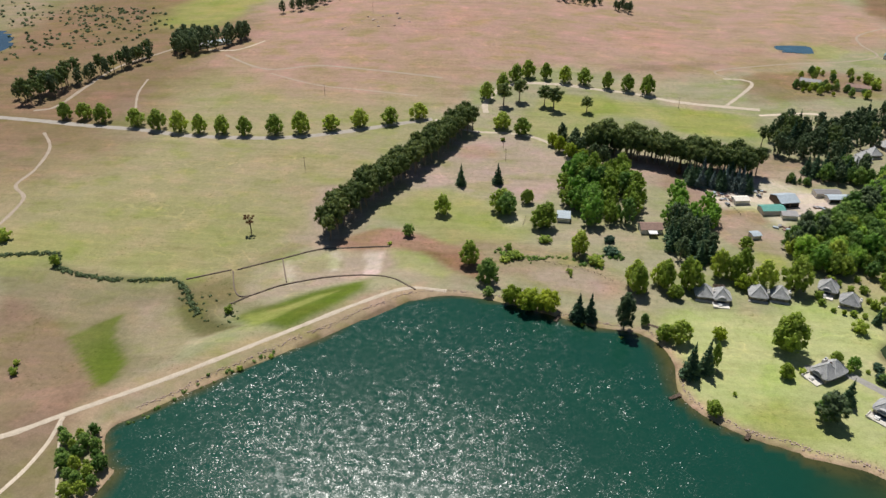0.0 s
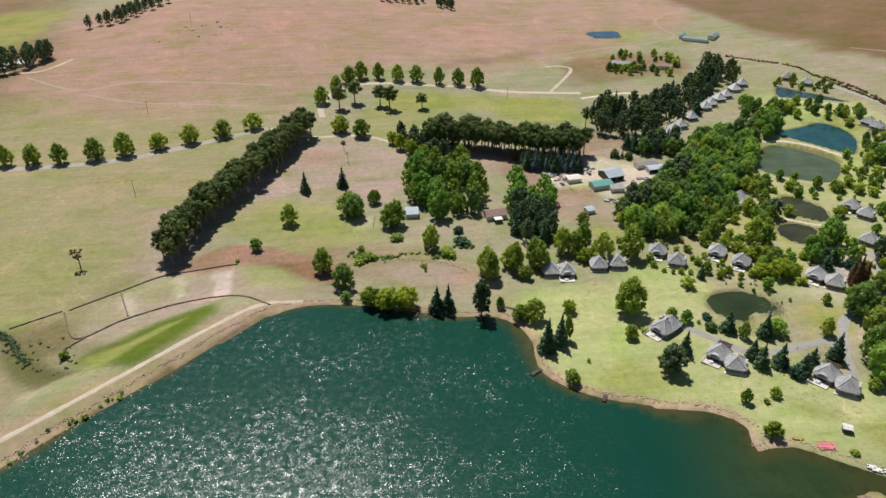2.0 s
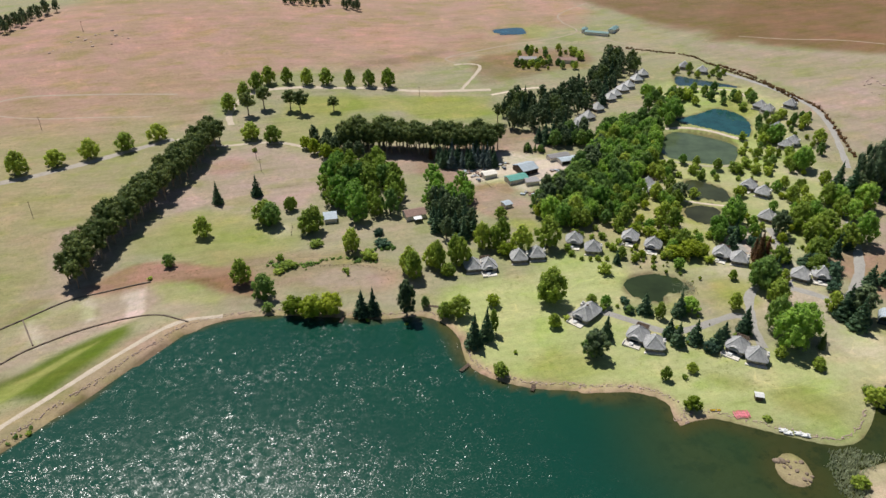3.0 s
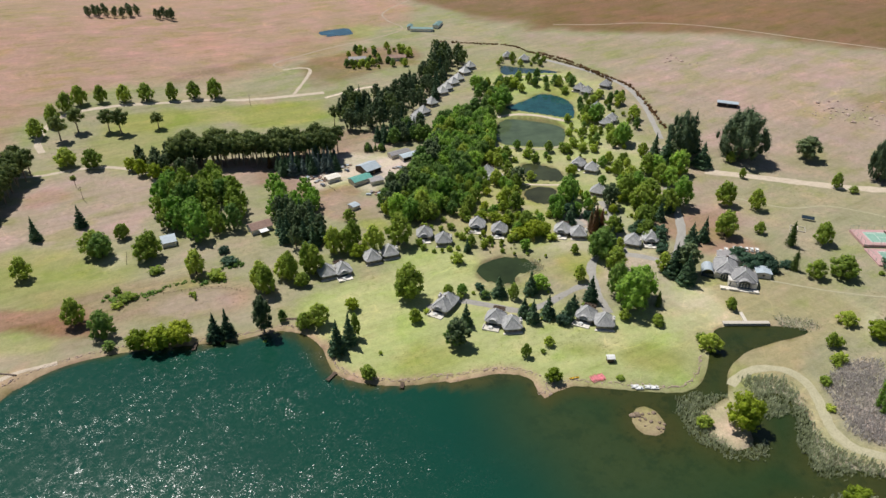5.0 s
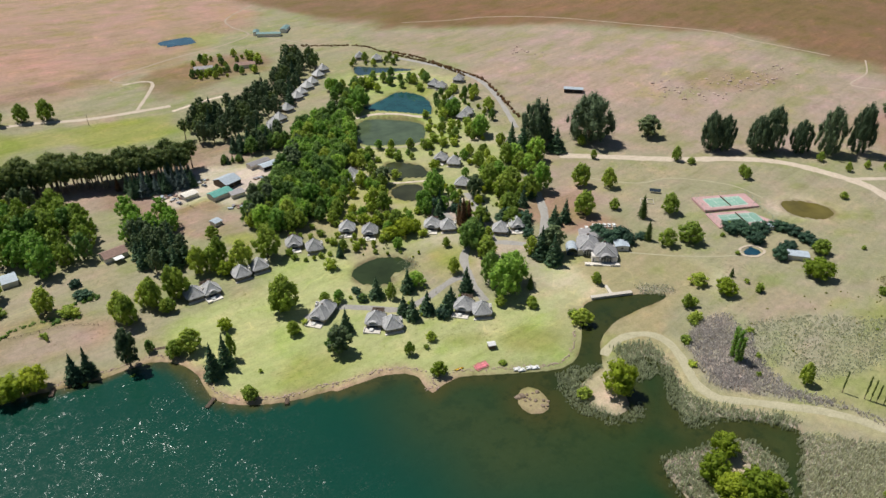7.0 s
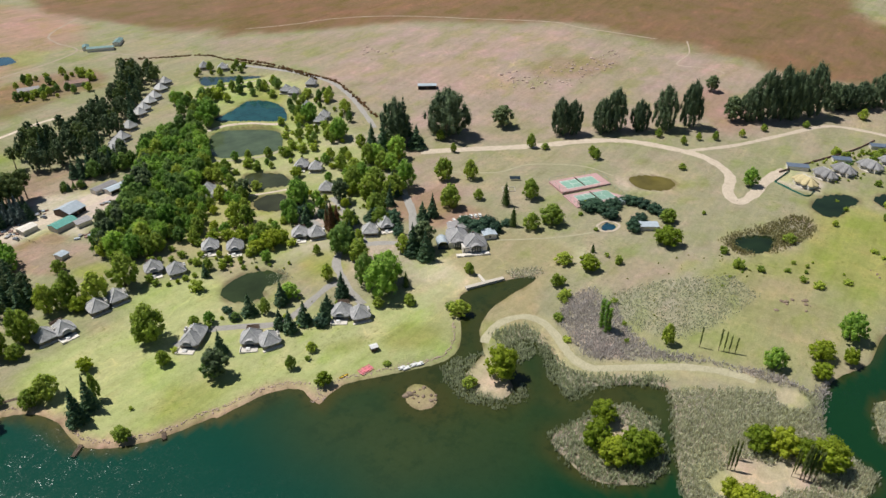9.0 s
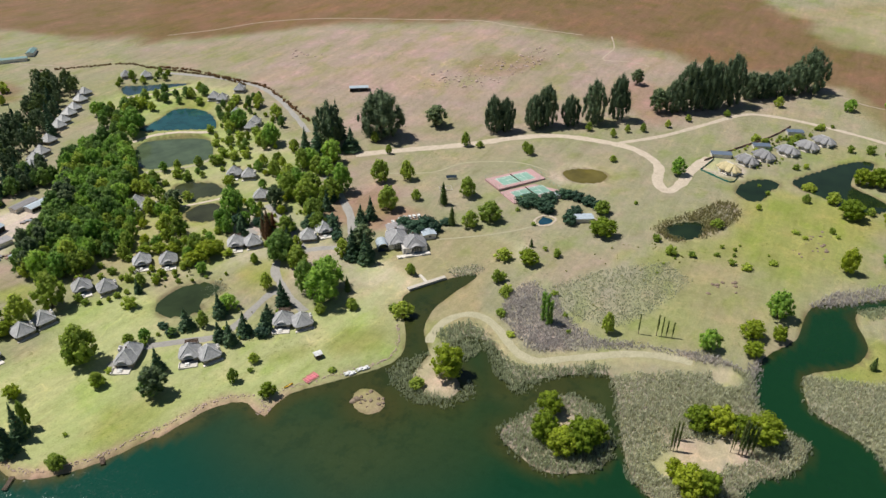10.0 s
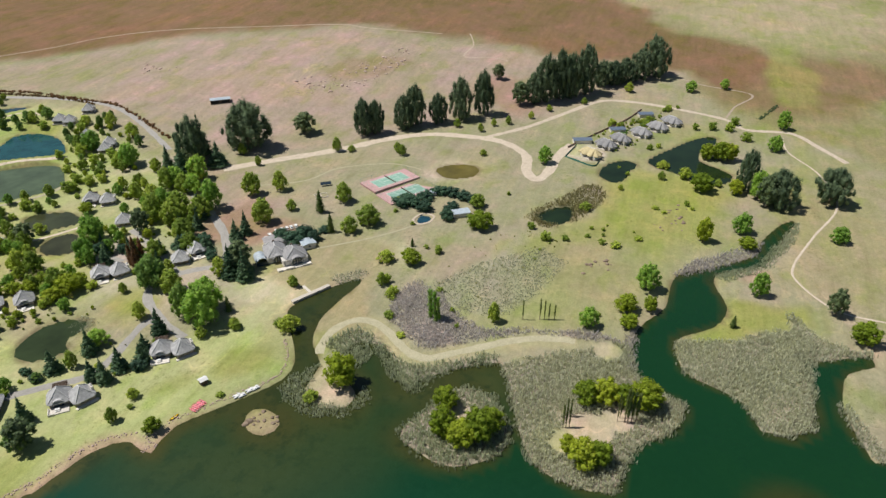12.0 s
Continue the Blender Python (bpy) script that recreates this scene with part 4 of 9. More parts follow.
# soil zones: kind, strength, softness, plan
ZONES = [
    ('bare', 0.7, 10, [(-247.3, 251.6), (-219.2, 251.6), (-189.1, 233.2), (-143.8, 197.8), (-154.0, 185.9), (-180.9, 170.5), (-192.0, 167.0)]),
    ('brown', 0.5, 10, [(-230.7, 227.4), (-204.6, 227.7), (-162.1, 196.3), (-167.1, 184.6), (-191.4, 172.6)]),
    ('brown', 0.8, 2, [(168.9, 136.7), (174.2, 137.5), (177.9, 132.2), (175.3, 124.3), (169.9, 121.5), (164.1, 125.1), (164.1, 131.7)]),
    ('bare', 0.8, 4, [(-180.2, 162.7), (-187.1, 172.9), (-165.4, 185.7), (-133.0, 210.7), (-94.3, 243.8), (-63.1, 271.6), (-37.2, 286.4), (-30.7, 278.0), (-60.5, 257.7), (-90.9, 231.7), (-128.3, 199.2), (-159.9, 175.8)]),
    ('olive', 0.95, 14, [(452.2, 597.5), (481.2, 589.3), (522.9, 529.8), (577.0, 474.5), (618.9, 404.6), (658.4, 330.1), (668.9, 260.4), (672.1, 156.0), (664.2, 72.5), (663.5, 0.7), (632.9, -65.7), (709.8, -102.3), (760.0, -69.8), (791.6, 2.0), (886.0, 71.1), (1190.6, 146.0), (1026.4, 710.2), (869.5, 1014.2)]),
    ('olive', 0.9, 14, [(449.7, 1012.4), (405.3, 815.2), (425.5, 751.6), (448.5, 653.5), (510.9, 573.5), (575.4, 522.3), (897.5, 831.2)]),
    ('moss', 0.5, 16, [(886.0, 71.1), (791.6, 2.0), (760.0, -69.8), (709.8, -102.3), (646.6, -170.0), (751.9, -221.6), (1311.4, -346.6)]),
    ('moss', 0.6, 16, [(662.3, -4.3), (632.9, -65.7), (709.8, -102.3), (633.0, -167.7), (485.3, -165.0), (549.7, -90.5), (558.0, -63.3)]),
    ('rose', 0.85, 16, [(-239.6, 637.1), (-244.0, 706.0), (-178.2, 821.9), (-149.0, 984.1), (329.7, 1091.7), (418.6, 822.1), (365.4, 698.0), (153.4, 607.9), (36.7, 635.4), (-4.2, 614.9), (-38.3, 529.4), (-83.2, 525.7), (-160.4, 580.1)]),
    ('pink', 0.8, 14, [(452.0, 584.2), (512.5, 520.6), (564.4, 465.2), (645.8, 324.1), (656.2, 255.6), (659.1, 152.8), (656.1, 5.2), (604.3, 39.5), (504.3, 114.1), (458.1, 189.0), (374.5, 271.2), (403.3, 346.7), (437.8, 453.9), (423.5, 528.3)]),
    ('field', 0.85, 10, [(-331.9, 462.0), (-226.3, 454.5), (-147.5, 457.5), (-77.9, 488.5), (-53.5, 501.3), (-112.1, 350.7), (-109.7, 328.7), (-153.6, 306.4), (-160.3, 291.9), (-212.6, 286.2), (-232.7, 300.1), (-266.8, 298.6), (-283.1, 323.7), (-288.2, 365.4), (-309.6, 423.8)]),
    ('field', 0.8, 12, [(-274.5, 475.1), (-301.3, 563.5), (-285.5, 599.6), (-210.3, 578.3), (-121.3, 533.7), (-85.3, 509.0), (-142.8, 471.2), (-191.7, 464.1)]),
    ('straw', 0.75, 8, [(248.2, 200.0), (260.1, 181.2), (293.5, 169.6), (306.9, 148.7), (309.0, 122.8), (293.0, 116.6), (276.4, 135.1), (259.8, 139.8), (259.7, 158.4), (242.4, 158.3), (213.2, 139.1), (190.2, 147.4), (209.8, 171.3)]),
    ('marsh', 0.6, 6, [(231.0, 137.3), (261.9, 128.5), (280.2, 121.0), (258.0, 109.0), (236.9, 103.3), (235.4, 127.9)]),
    ('lawn', 0.6, 8, [(164.0, 289.0), (278.3, 366.9), (337.6, 498.6), (416.9, 433.1), (349.1, 321.7), (274.7, 223.3), (238.7, 225.6), (212.0, 250.1)]),
    ('lawn', 0.8, 8, [(79.9, 264.7), (98.2, 274.5), (137.7, 278.9), (173.2, 268.9), (162.6, 231.7), (185.6, 216.5), (215.1, 170.0), (219.4, 143.8), (196.4, 136.0), (161.9, 163.5), (138.5, 183.5), (106.3, 194.3), (82.4, 214.1), (80.1, 244.9)]),
    ('lime', 0.5, 8, [(254.5, 90.5), (278.8, 75.5), (327.7, 64.2), (360.7, 45.2), (415.5, 19.1), (440.5, -31.4), (430.5, -48.3), (392.0, -25.6), (353.9, 6.4), (332.0, 16.1), (291.0, 38.7), (264.4, 60.3)]),
    ('lime', 0.4, 8, [(266.1, 55.3), (291.0, 38.7), (332.9, 13.3), (388.1, -35.0), (371.8, -46.9), (331.5, -15.7), (292.1, -7.1), (264.9, 18.3), (263.5, 49.3)]),
    ('lime', 0.75, 6, [(418.9, 33.6), (453.5, 11.9), (450.5, -6.6), (438.5, -48.4), (420.2, -41.5), (399.9, 17.4)]),
    ('field', 0.6, 12, [(459.8, -86.4), (514.8, -112.9), (480.7, -151.3), (325.1, -120.5), (323.5, -96.2), (339.6, -75.5), (433.6, -105.9)]),
    ('lime', 0.95, 5, [(274.7, -20.8), (299.1, -40.2), (319.5, -45.6), (313.3, -58.1), (319.9, -78.6), (302.3, -81.5), (303.6, -64.9), (280.8, -42.2), (271.9, -28.0)]),
    ('lime', 0.9, 6, [(389.0, -75.8), (415.6, -73.2), (460.9, -89.8), (429.5, -93.1), (405.2, -84.5), (374.7, -73.1)]),
    ('lime', 0.5, 6, [(217.1, 246.7), (232.4, 236.6), (223.6, 222.2), (198.8, 219.6), (198.2, 232.6)]),
    ('clover', 0.95, 4, [(-191.7, 233.0), (-180.5, 242.3), (-157.4, 223.3), (-150.5, 204.0), (-157.4, 196.6)]),
    ('clover', 0.75, 6, [(-118.4, 250.5), (-117.5, 263.7), (-88.7, 283.0), (-66.1, 286.6), (-63.3, 272.6), (-94.7, 245.0)]),
    ('lime', 0.7, 6, [(34.0, 550.2), (80.8, 563.7), (131.6, 540.1), (198.1, 529.5), (183.2, 491.1), (155.9, 494.6), (118.2, 512.8), (68.3, 525.3)]),
    ('pink', 0.7, 6, [(-87.9, 333.0), (-63.0, 384.9), (-33.6, 467.0), (-13.5, 473.4), (42.5, 452.4), (43.7, 409.2), (21.4, 384.3), (-28.3, 395.7), (-58.8, 356.0), (-74.0, 328.5)]),
    ('pale', 0.6, 6, [(-123.4, 272.6), (-133.0, 292.1), (-113.4, 307.7), (-85.6, 321.9), (-56.5, 318.7), (-68.3, 297.6), (-90.7, 290.8)]),
    ('straw', 0.4, 8, [(-166.2, 252.4), (-160.6, 271.6), (-140.4, 250.4), (-131.5, 224.5), (-145.7, 216.4), (-166.1, 235.3)]),
    ('rough', 0.8, 8, [(-131.8, 297.6), (-127.0, 274.7), (-124.1, 251.1), (-139.5, 254.9), (-160.6, 271.6), (-158.2, 286.9)]),
    ('brown', 0.6, 6, [(209.3, 619.8), (269.2, 640.3), (327.5, 618.2), (307.2, 570.2), (233.5, 560.7), (207.5, 578.5)]),
    ('earth', 0.6, 8, [(356.6, 294.4), (362.4, 254.9), (341.1, 241.7), (348.1, 197.9), (316.1, 181.3), (292.6, 200.6), (301.3, 224.3), (314.8, 248.6), (330.5, 271.6)]),
    ('earth', 0.45, 5, [(297.4, 111.9), (316.5, 99.3), (304.6, 79.9), (287.5, 81.0), (287.2, 99.0)]),
    ('earth', 0.45, 6, [(375.4, -38.0), (417.8, -57.6), (408.5, -72.7), (384.5, -62.2), (362.8, -55.3)]),
    ('marsh', 0.8, 5, [(258.0, 109.0), (279.7, 105.4), (300.1, 94.0), (325.8, 70.0), (335.7, 40.9), (320.5, 32.3), (289.2, 43.9), (260.2, 59.2), (253.6, 79.1)]),
    ('earth', 0.6, 4, [(291.4, 103.5), (319.2, 80.9), (342.8, 48.4), (339.7, 29.2), (327.0, 39.3), (309.0, 65.9), (284.9, 89.1)]),
    ('litter', 0.5, 3, [(277.0, 80.8), (303.7, 64.6), (314.7, 49.1), (279.3, 58.6), (265.3, 71.6)]),
    ('rough', 0.6, 14, [(-742.7, 966.0), (-466.0, 975.6), (-353.1, 764.3), (-367.9, 697.1), (-467.7, 620.9), (-488.7, 601.8)]),
    ('scar', 0.9, 5, [(-241.6, 243.2), (-234.6, 249.3), (-221.8, 255.9), (-196.5, 236.6), (-157.4, 196.6), (-163.2, 181.9), (-180.9, 170.5), (-187.7, 167.3)]),
    ('scar', 0.85, 4, [(-185.9, 164.7), (-180.9, 170.5), (-163.1, 179.8), (-144.8, 145.9), (-171.5, 143.5)]),
    ('pale', 0.6, 4, [(-170.2, 252.0), (-158.6, 266.9), (-139.5, 254.9), (-128.3, 229.1), (-140.0, 220.6), (-159.2, 231.9)]),
    ('rough', 0.9, 3, [(-156.2, 282.0), (-136.8, 294.4), (-124.8, 272.5), (-136.6, 261.9)]),
    ('ditch', 0.9, 2.5, [(-166.4, 285.0), (-156.2, 282.0), (-143.0, 263.7), (-126.9, 251.1), (-114.7, 244.8), (-125.6, 241.2), (-142.1, 251.1), (-156.4, 272.0)]),
    ('ditch', 0.8, 2, [(-265.8, 297.0), (-239.0, 302.7), (-227.5, 289.8), (-208.4, 284.1), (-186.5, 282.9), (-163.6, 285.3), (-161.5, 280.4), (-184.0, 277.6), (-206.9, 278.6), (-227.5, 284.5), (-236.8, 295.2), (-261.7, 290.8)]),
    ('clover', 0.9, 3, [(-120.1, 255.1), (-115.5, 266.2), (-88.7, 283.0), (-66.6, 289.1), (-62.7, 277.0), (-94.7, 245.0), (-111.8, 247.8)]),
    ('pink', 0.85, 3, [(-128.7, 286.6), (-112.5, 302.2), (-83.9, 315.5), (-63.4, 317.9), (-36.2, 310.7), (-66.3, 294.5), (-97.4, 284.0), (-121.4, 270.4)]),
    ('yard', 0.9, 1, [(-113.9, 305.8), (-109.4, 308.0), (-100.8, 287.5), (-106.3, 285.7)]),
    ('yard', 0.8, 1, [(-90.6, 317.1), (-84.5, 318.8), (-80.8, 300.5), (-85.6, 298.9)]),
    ('yard', 0.9, 1, [(-69.7, 319.8), (-59.1, 316.7), (-59.5, 294.7), (-67.0, 295.4)]),
    ('yard', 0.9, 2, [(460.9, 64.2), (485.2, 58.6), (494.7, 52.4), (471.0, 35.2), (455.3, 37.8), (454.9, 48.7)]),
    ('straw', 0.3, 4, [(133.8, 285.4), (176.1, 275.1), (165.6, 248.6), (172.8, 239.0), (141.7, 247.6), (128.6, 269.6)]),
    ('straw', 0.4, 4, [(228.5, 266.8), (240.4, 246.4), (232.1, 219.5), (210.5, 209.0), (225.3, 238.7), (219.2, 250.5)]),
    ('straw', 0.45, 5, [(241.1, 201.5), (274.5, 181.3), (276.3, 147.2), (257.8, 156.5), (228.6, 191.7)]),
    ('red', 0.85, 4, [(-91.3, 333.3), (-55.6, 334.0), (-36.1, 330.7), (-7.3, 317.7), (-2.2, 301.5), (-21.8, 308.5), (-53.2, 317.5), (-85.3, 320.8)]),
    ('clay', 0.8, 4, [(77.8, 455.2), (118.5, 435.5), (186.3, 460.0), (209.2, 440.9), (200.0, 409.5), (170.9, 406.9), (136.0, 380.8), (147.3, 355.4), (152.2, 331.1), (130.9, 335.0), (119.2, 357.3), (112.4, 396.3), (80.7, 432.4)]),
    ('brown', 0.45, 8, [(-26.9, 345.4), (10.6, 332.1), (51.5, 323.1), (75.1, 289.8), (47.9, 280.6), (6.5, 293.0), (-14.4, 288.5), (-30.7, 294.8)]),
    ('scrubland', 0.9, 14, [(-656.7, 886.5), (-402.9, 882.5), (-327.7, 724.9), (-384.5, 680.2), (-432.6, 648.0), (-478.3, 619.1)]),
    ('meadow', 0.9, 8, [(-483.5, 893.3), (-402.9, 882.5), (-305.5, 836.2), (-298.7, 795.6), (-351.7, 792.9), (-416.7, 846.3)]),
    ('meadow', 0.8, 12, [(-282.8, 323.1), (-250.3, 337.0), (-184.6, 327.5), (-156.0, 293.9), (-182.1, 280.8), (-234.6, 292.7), (-264.8, 295.5)]),
    ('meadow', 0.5, 14, [(-276.1, 351.1), (-229.1, 349.5), (-187.3, 333.9), (-210.3, 318.9), (-254.6, 326.7)]),
    ('field', 0.9, 5, [(-311.2, 562.3), (-259.1, 629.1), (-204.4, 591.8), (-134.3, 550.2), (-74.4, 526.6), (-125.9, 510.5), (-208.7, 487.2), (-281.0, 493.2)]),
    ('pink', 0.7, 5, [(-369.0, 524.9), (-321.1, 561.8), (-282.4, 499.0), (-337.6, 483.2)]),
    ('lime', 0.3, 5, [(-59.5, 385.2), (-27.5, 384.1), (14.3, 365.9), (-5.0, 340.9), (-27.8, 345.4), (-67.1, 345.1)]),
    ('yard', 0.8, 2, [(2.7, 358.0), (14.3, 362.4), (17.4, 349.3), (7.7, 345.2)]),
    ('bank', 0.95, 2.5, [(-92.0, 330.3), (-59.3, 337.4), (-39.6, 334.1), (-19.7, 321.3), (-6.8, 306.5), (-4.4, 289.9), (-21.1, 298.8), (-39.1, 315.0), (-57.1, 322.9), (-85.7, 323.3)]),
    ('meadow', 0.7, 3, [(-57.1, 320.9), (-39.1, 313.0), (-21.1, 296.8), (-27.0, 291.0), (-50.0, 300.0)]),
    ('rough2', 0.8, 6, [(-259.7, 287.7), (-231.4, 287.4), (-205.2, 273.6), (-161.5, 274.9), (-133.6, 238.3), (-135.1, 215.7), (-147.1, 197.3), (-163.8, 183.1), (-182.5, 172.9)]),
    ('umber', 0.75, 4, [(-241.6, 260.5), (-203.4, 245.2), (-186.3, 229.7), (-159.5, 196.2), (-165.2, 181.5), (-182.5, 172.9)]),
    ('scuffed', 0.6, 3, [(-169.5, 254.9), (-156.3, 263.0), (-133.2, 234.2), (-135.1, 215.7), (-157.6, 222.3)]),
    ('gully', 0.9, 2.5, [(-162.6, 277.3), (-146.4, 273.6), (-129.3, 251.5), (-116.5, 246.1), (-130.7, 234.5), (-145.2, 250.2)]),
    ('umber', 0.75, 2, [(-153.3, 283.3), (-137.7, 306.8), (-106.8, 331.0), (-98.9, 325.3), (-128.9, 299.0), (-144.6, 276.3)]),
    ('gully', 0.6, 1.5, [(-147.8, 273.5), (-136.4, 290.1), (-124.2, 268.2), (-136.7, 260.0)]),
    ('clover', 0.95, 1.5, [(-191.1, 232.5), (-183.9, 242.4), (-175.1, 252.1), (-170.6, 235.1), (-155.7, 216.8), (-152.3, 202.9), (-157.7, 196.4), (-171.2, 211.8)]),
    ('lime', 0.8, 2, [(-118.9, 256.9), (-100.8, 265.4), (-86.8, 276.3), (-76.0, 278.7), (-96.3, 259.5), (-107.5, 243.8)]),
    ('red', 0.7, 2, [(137.3, 380.3), (156.9, 385.7), (158.3, 363.2), (141.1, 352.4), (133.4, 358.4)]),
    ('clay', 0.6, 4, [(77.0, 450.3), (100.3, 452.0), (119.3, 431.8), (108.8, 414.7), (88.3, 421.0)]),
    ('paving', 0.85, 3, [(256.3, 288.9), (269.4, 282.5), (282.0, 260.8), (283.0, 245.3), (268.0, 231.4), (259.5, 243.4), (247.3, 258.9), (245.6, 274.2)]),
    ('earth2', 0.7, 5, [(222.1, 259.7), (249.0, 233.1), (264.5, 213.3), (242.7, 198.0), (223.6, 208.0), (222.0, 231.8), (214.6, 246.3)]),
    ('earth2', 0.7, 4, [(322.8, 364.3), (344.5, 363.0), (353.7, 336.3), (369.4, 328.3), (364.1, 306.7), (345.9, 317.3), (324.3, 341.4)]),
    ('earth2', 0.6, 4, [(373.2, 465.7), (390.1, 451.5), (379.5, 442.9), (362.2, 448.5)]),
    ('earth2', 0.5, 4, [(187.6, 286.8), (198.7, 280.9), (206.6, 265.5), (201.1, 258.7), (181.3, 272.7)]),
    ('paving', 0.7, 3, [(225.6, 311.2), (240.9, 308.5), (236.2, 297.0), (248.2, 290.1), (244.9, 285.2), (228.2, 292.5), (218.1, 301.4)]),
    ('meadow', 0.6, 4, [(186.5, 155.5), (201.6, 163.8), (215.8, 156.9), (213.4, 151.4), (196.6, 148.8)]),
    ('meadow', 0.6, 3, [(171.6, 176.7), (184.8, 174.9), (187.9, 167.3), (177.0, 166.2)]),
    ('sward', 0.9, 1.5, [(211.5, 129.2), (225.7, 137.5), (235.1, 136.1), (243.6, 125.7), (248.7, 113.4), (244.1, 105.2), (235.7, 96.9), (228.4, 85.3), (244.1, 62.0), (257.1, 41.5), (261.1, 28.2), (259.4, 20.8), (252.8, 22.7), (247.9, 38.8), (235.6, 58.9), (222.1, 78.6), (221.0, 88.5), (227.6, 99.8), (234.6, 110.4), (235.9, 121.4), (229.1, 126.5), (221.8, 126.6), (212.2, 123.8)]),
    ('pale', 0.7, 2, [(193.9, 125.2), (203.9, 123.0), (217.2, 126.8), (206.0, 115.8), (199.4, 106.5), (190.8, 101.5), (187.2, 112.7)]),
    ('earth', 0.6, 4, [(146.3, 556.0), (162.5, 557.2), (160.7, 539.5), (152.1, 533.9)]),
    ('umber', 0.45, 5, [(92.3, 630.0), (155.4, 643.2), (198.4, 665.7), (201.0, 650.4), (155.1, 626.7), (96.4, 610.6)]),
    ('umber', 0.4, 5, [(129.9, 730.9), (159.8, 727.9), (165.2, 710.3), (143.3, 704.9)]),
    ('umber', 0.4, 6, [(205.6, 613.9), (236.2, 623.4), (264.5, 636.4), (316.6, 631.9), (321.3, 594.8), (268.7, 562.5), (221.1, 552.1), (202.9, 556.5)]),
    ('red', 0.5, 4, [(229.6, 706.3), (250.9, 700.8), (246.0, 681.3), (227.5, 685.4)]),
    ('red', 0.35, 3, [(82.0, 455.0), (110.0, 446.0), (125.2, 425.4), (113.8, 409.2), (80.8, 431.9)]),
    ('meadow', 0.7, 4, [(299.0, 712.4), (321.0, 717.9), (335.1, 692.2), (318.2, 672.0), (296.1, 678.8)]),
    ('earth', 0.6, 3, [(305.8, 99.8), (337.8, 80.4), (336.9, 70.9), (301.8, 86.1)]),
    ('litter', 0.6, 4, [(277.8, 91.4), (303.3, 83.6), (325.8, 67.5), (313.4, 58.0), (284.1, 68.2), (265.5, 80.8)]),
    ('pale', 0.25, 16, [(890.0, 85.6), (825.7, 4.2), (775.5, -69.9), (774.9, -106.8), (779.4, -192.3), (1045.0, -239.0)]),
    ('moss', 0.35, 9, [(765.4, -106.1), (715.4, -112.1), (652.8, -100.2), (596.1, -85.5), (548.0, -62.7), (517.6, -54.0), (532.4, -66.0), (580.4, -92.6), (642.7, -110.4), (736.9, -126.2)]),
    ('lime', 0.5, 7, [(552.4, -58.9), (563.3, -75.4), (551.2, -90.4), (462.1, -89.9), (418.9, -79.7), (385.3, -62.2), (405.0, -78.6), (464.4, -96.7), (543.8, -101.3)]),
    ('yard', 1.0, 3, [(133.0, 392.1), (154.5, 397.2), (170.9, 406.9), (202.7, 402.1), (206.5, 388.8), (188.3, 374.9), (163.6, 357.8), (156.8, 376.1), (134.5, 377.3)]),
]
CLEARINGS = [(204.2, 9.4, 9.6), (213.5, -0.0, 6.5), (195.9, 16.5, 6.3), (254.9, 8.2, 6.3), (197.6, 57.6, 4.4), (192.2, 109.5, 5.0), (203.6, 119.1, 3.6)]
# ---------------------------------------------------------------- ground, water and tracks
def mesh_of(name, verts, faces, material, smooth=False):
    me = bpy.data.meshes.new(name)
    me.from_pydata([tuple(v) for v in verts], [], [tuple(f) for f in faces])
    me.materials.append(material)
    if smooth:
        me.polygons.foreach_set("use_smooth", np.ones(len(me.polygons), bool))
    me.update()
    return me


def part(name, data, material, parent, label=""):
    """One mesh object under a thing or a part. data: a bmesh or a finished mesh."""
    if isinstance(data, bmesh.types.BMesh):
        me = bpy.data.meshes.new(name)
        data.to_mesh(me)
        data.free()
        me.materials.append(material)
    else:
        me = data
    ob = new(name, me)
    ob.parent = parent
    return tagged(ob, label)


def lattice(xs, ys):
    """Vertex positions and quads of a rectangular lattice."""
    gx, gy = np.meshgrid(xs, ys)
    nx, ny = len(xs), len(ys)
    i = (np.arange(ny - 1)[:, None] * nx + np.arange(nx - 1)[None]).ravel()
    return gx.ravel(), gy.ravel(), np.stack([i, i + 1, i + nx + 1, i + nx], 1)


def paint(me, name, rgb):
    att = me.color_attributes.new(name, "FLOAT_COLOR", "POINT")
    att.data.foreach_set("color", np.c_[rgb, np.ones(len(rgb))].astype(np.float32).ravel())


def fast_mesh(name, co, quads, material):
    me = bpy.data.meshes.new(name)
    me.vertices.add(len(co))
    me.vertices.foreach_set("co", np.asarray(co, np.float32).ravel())
    me.loops.add(quads.size)
    me.loops.foreach_set("vertex_index", quads.astype(np.int32).ravel())
    me.polygons.add(len(quads))
    me.polygons.foreach_set("loop_start", np.arange(0, quads.size, quads.shape[1], dtype=np.int32))
    me.polygons.foreach_set("use_smooth", np.ones(len(quads), bool))
    me.materials.append(material)
    me.update(calc_edges=True)
    me.validate()
    return me


def axis(lo, hi, step, ends):
    """Even steps between lo and hi, then ever wider ones out to both ends."""
    mid = np.arange(lo, hi + step, step)
    out = [[], []]
    for k, (start, stop) in enumerate(((lo, ends[0]), (mid[-1], ends[1]))):
        s, v = step, start
        while abs(v - stop) > 1:
            s *= 1.08 if s < 14 else 1.14 if abs(v) > 1300 else 1.0
            v = max(v - s, stop) if stop < start else min(v + s, stop)
            out[k].append(v)
    return np.r_[out[0][::-1], mid, out[1]]


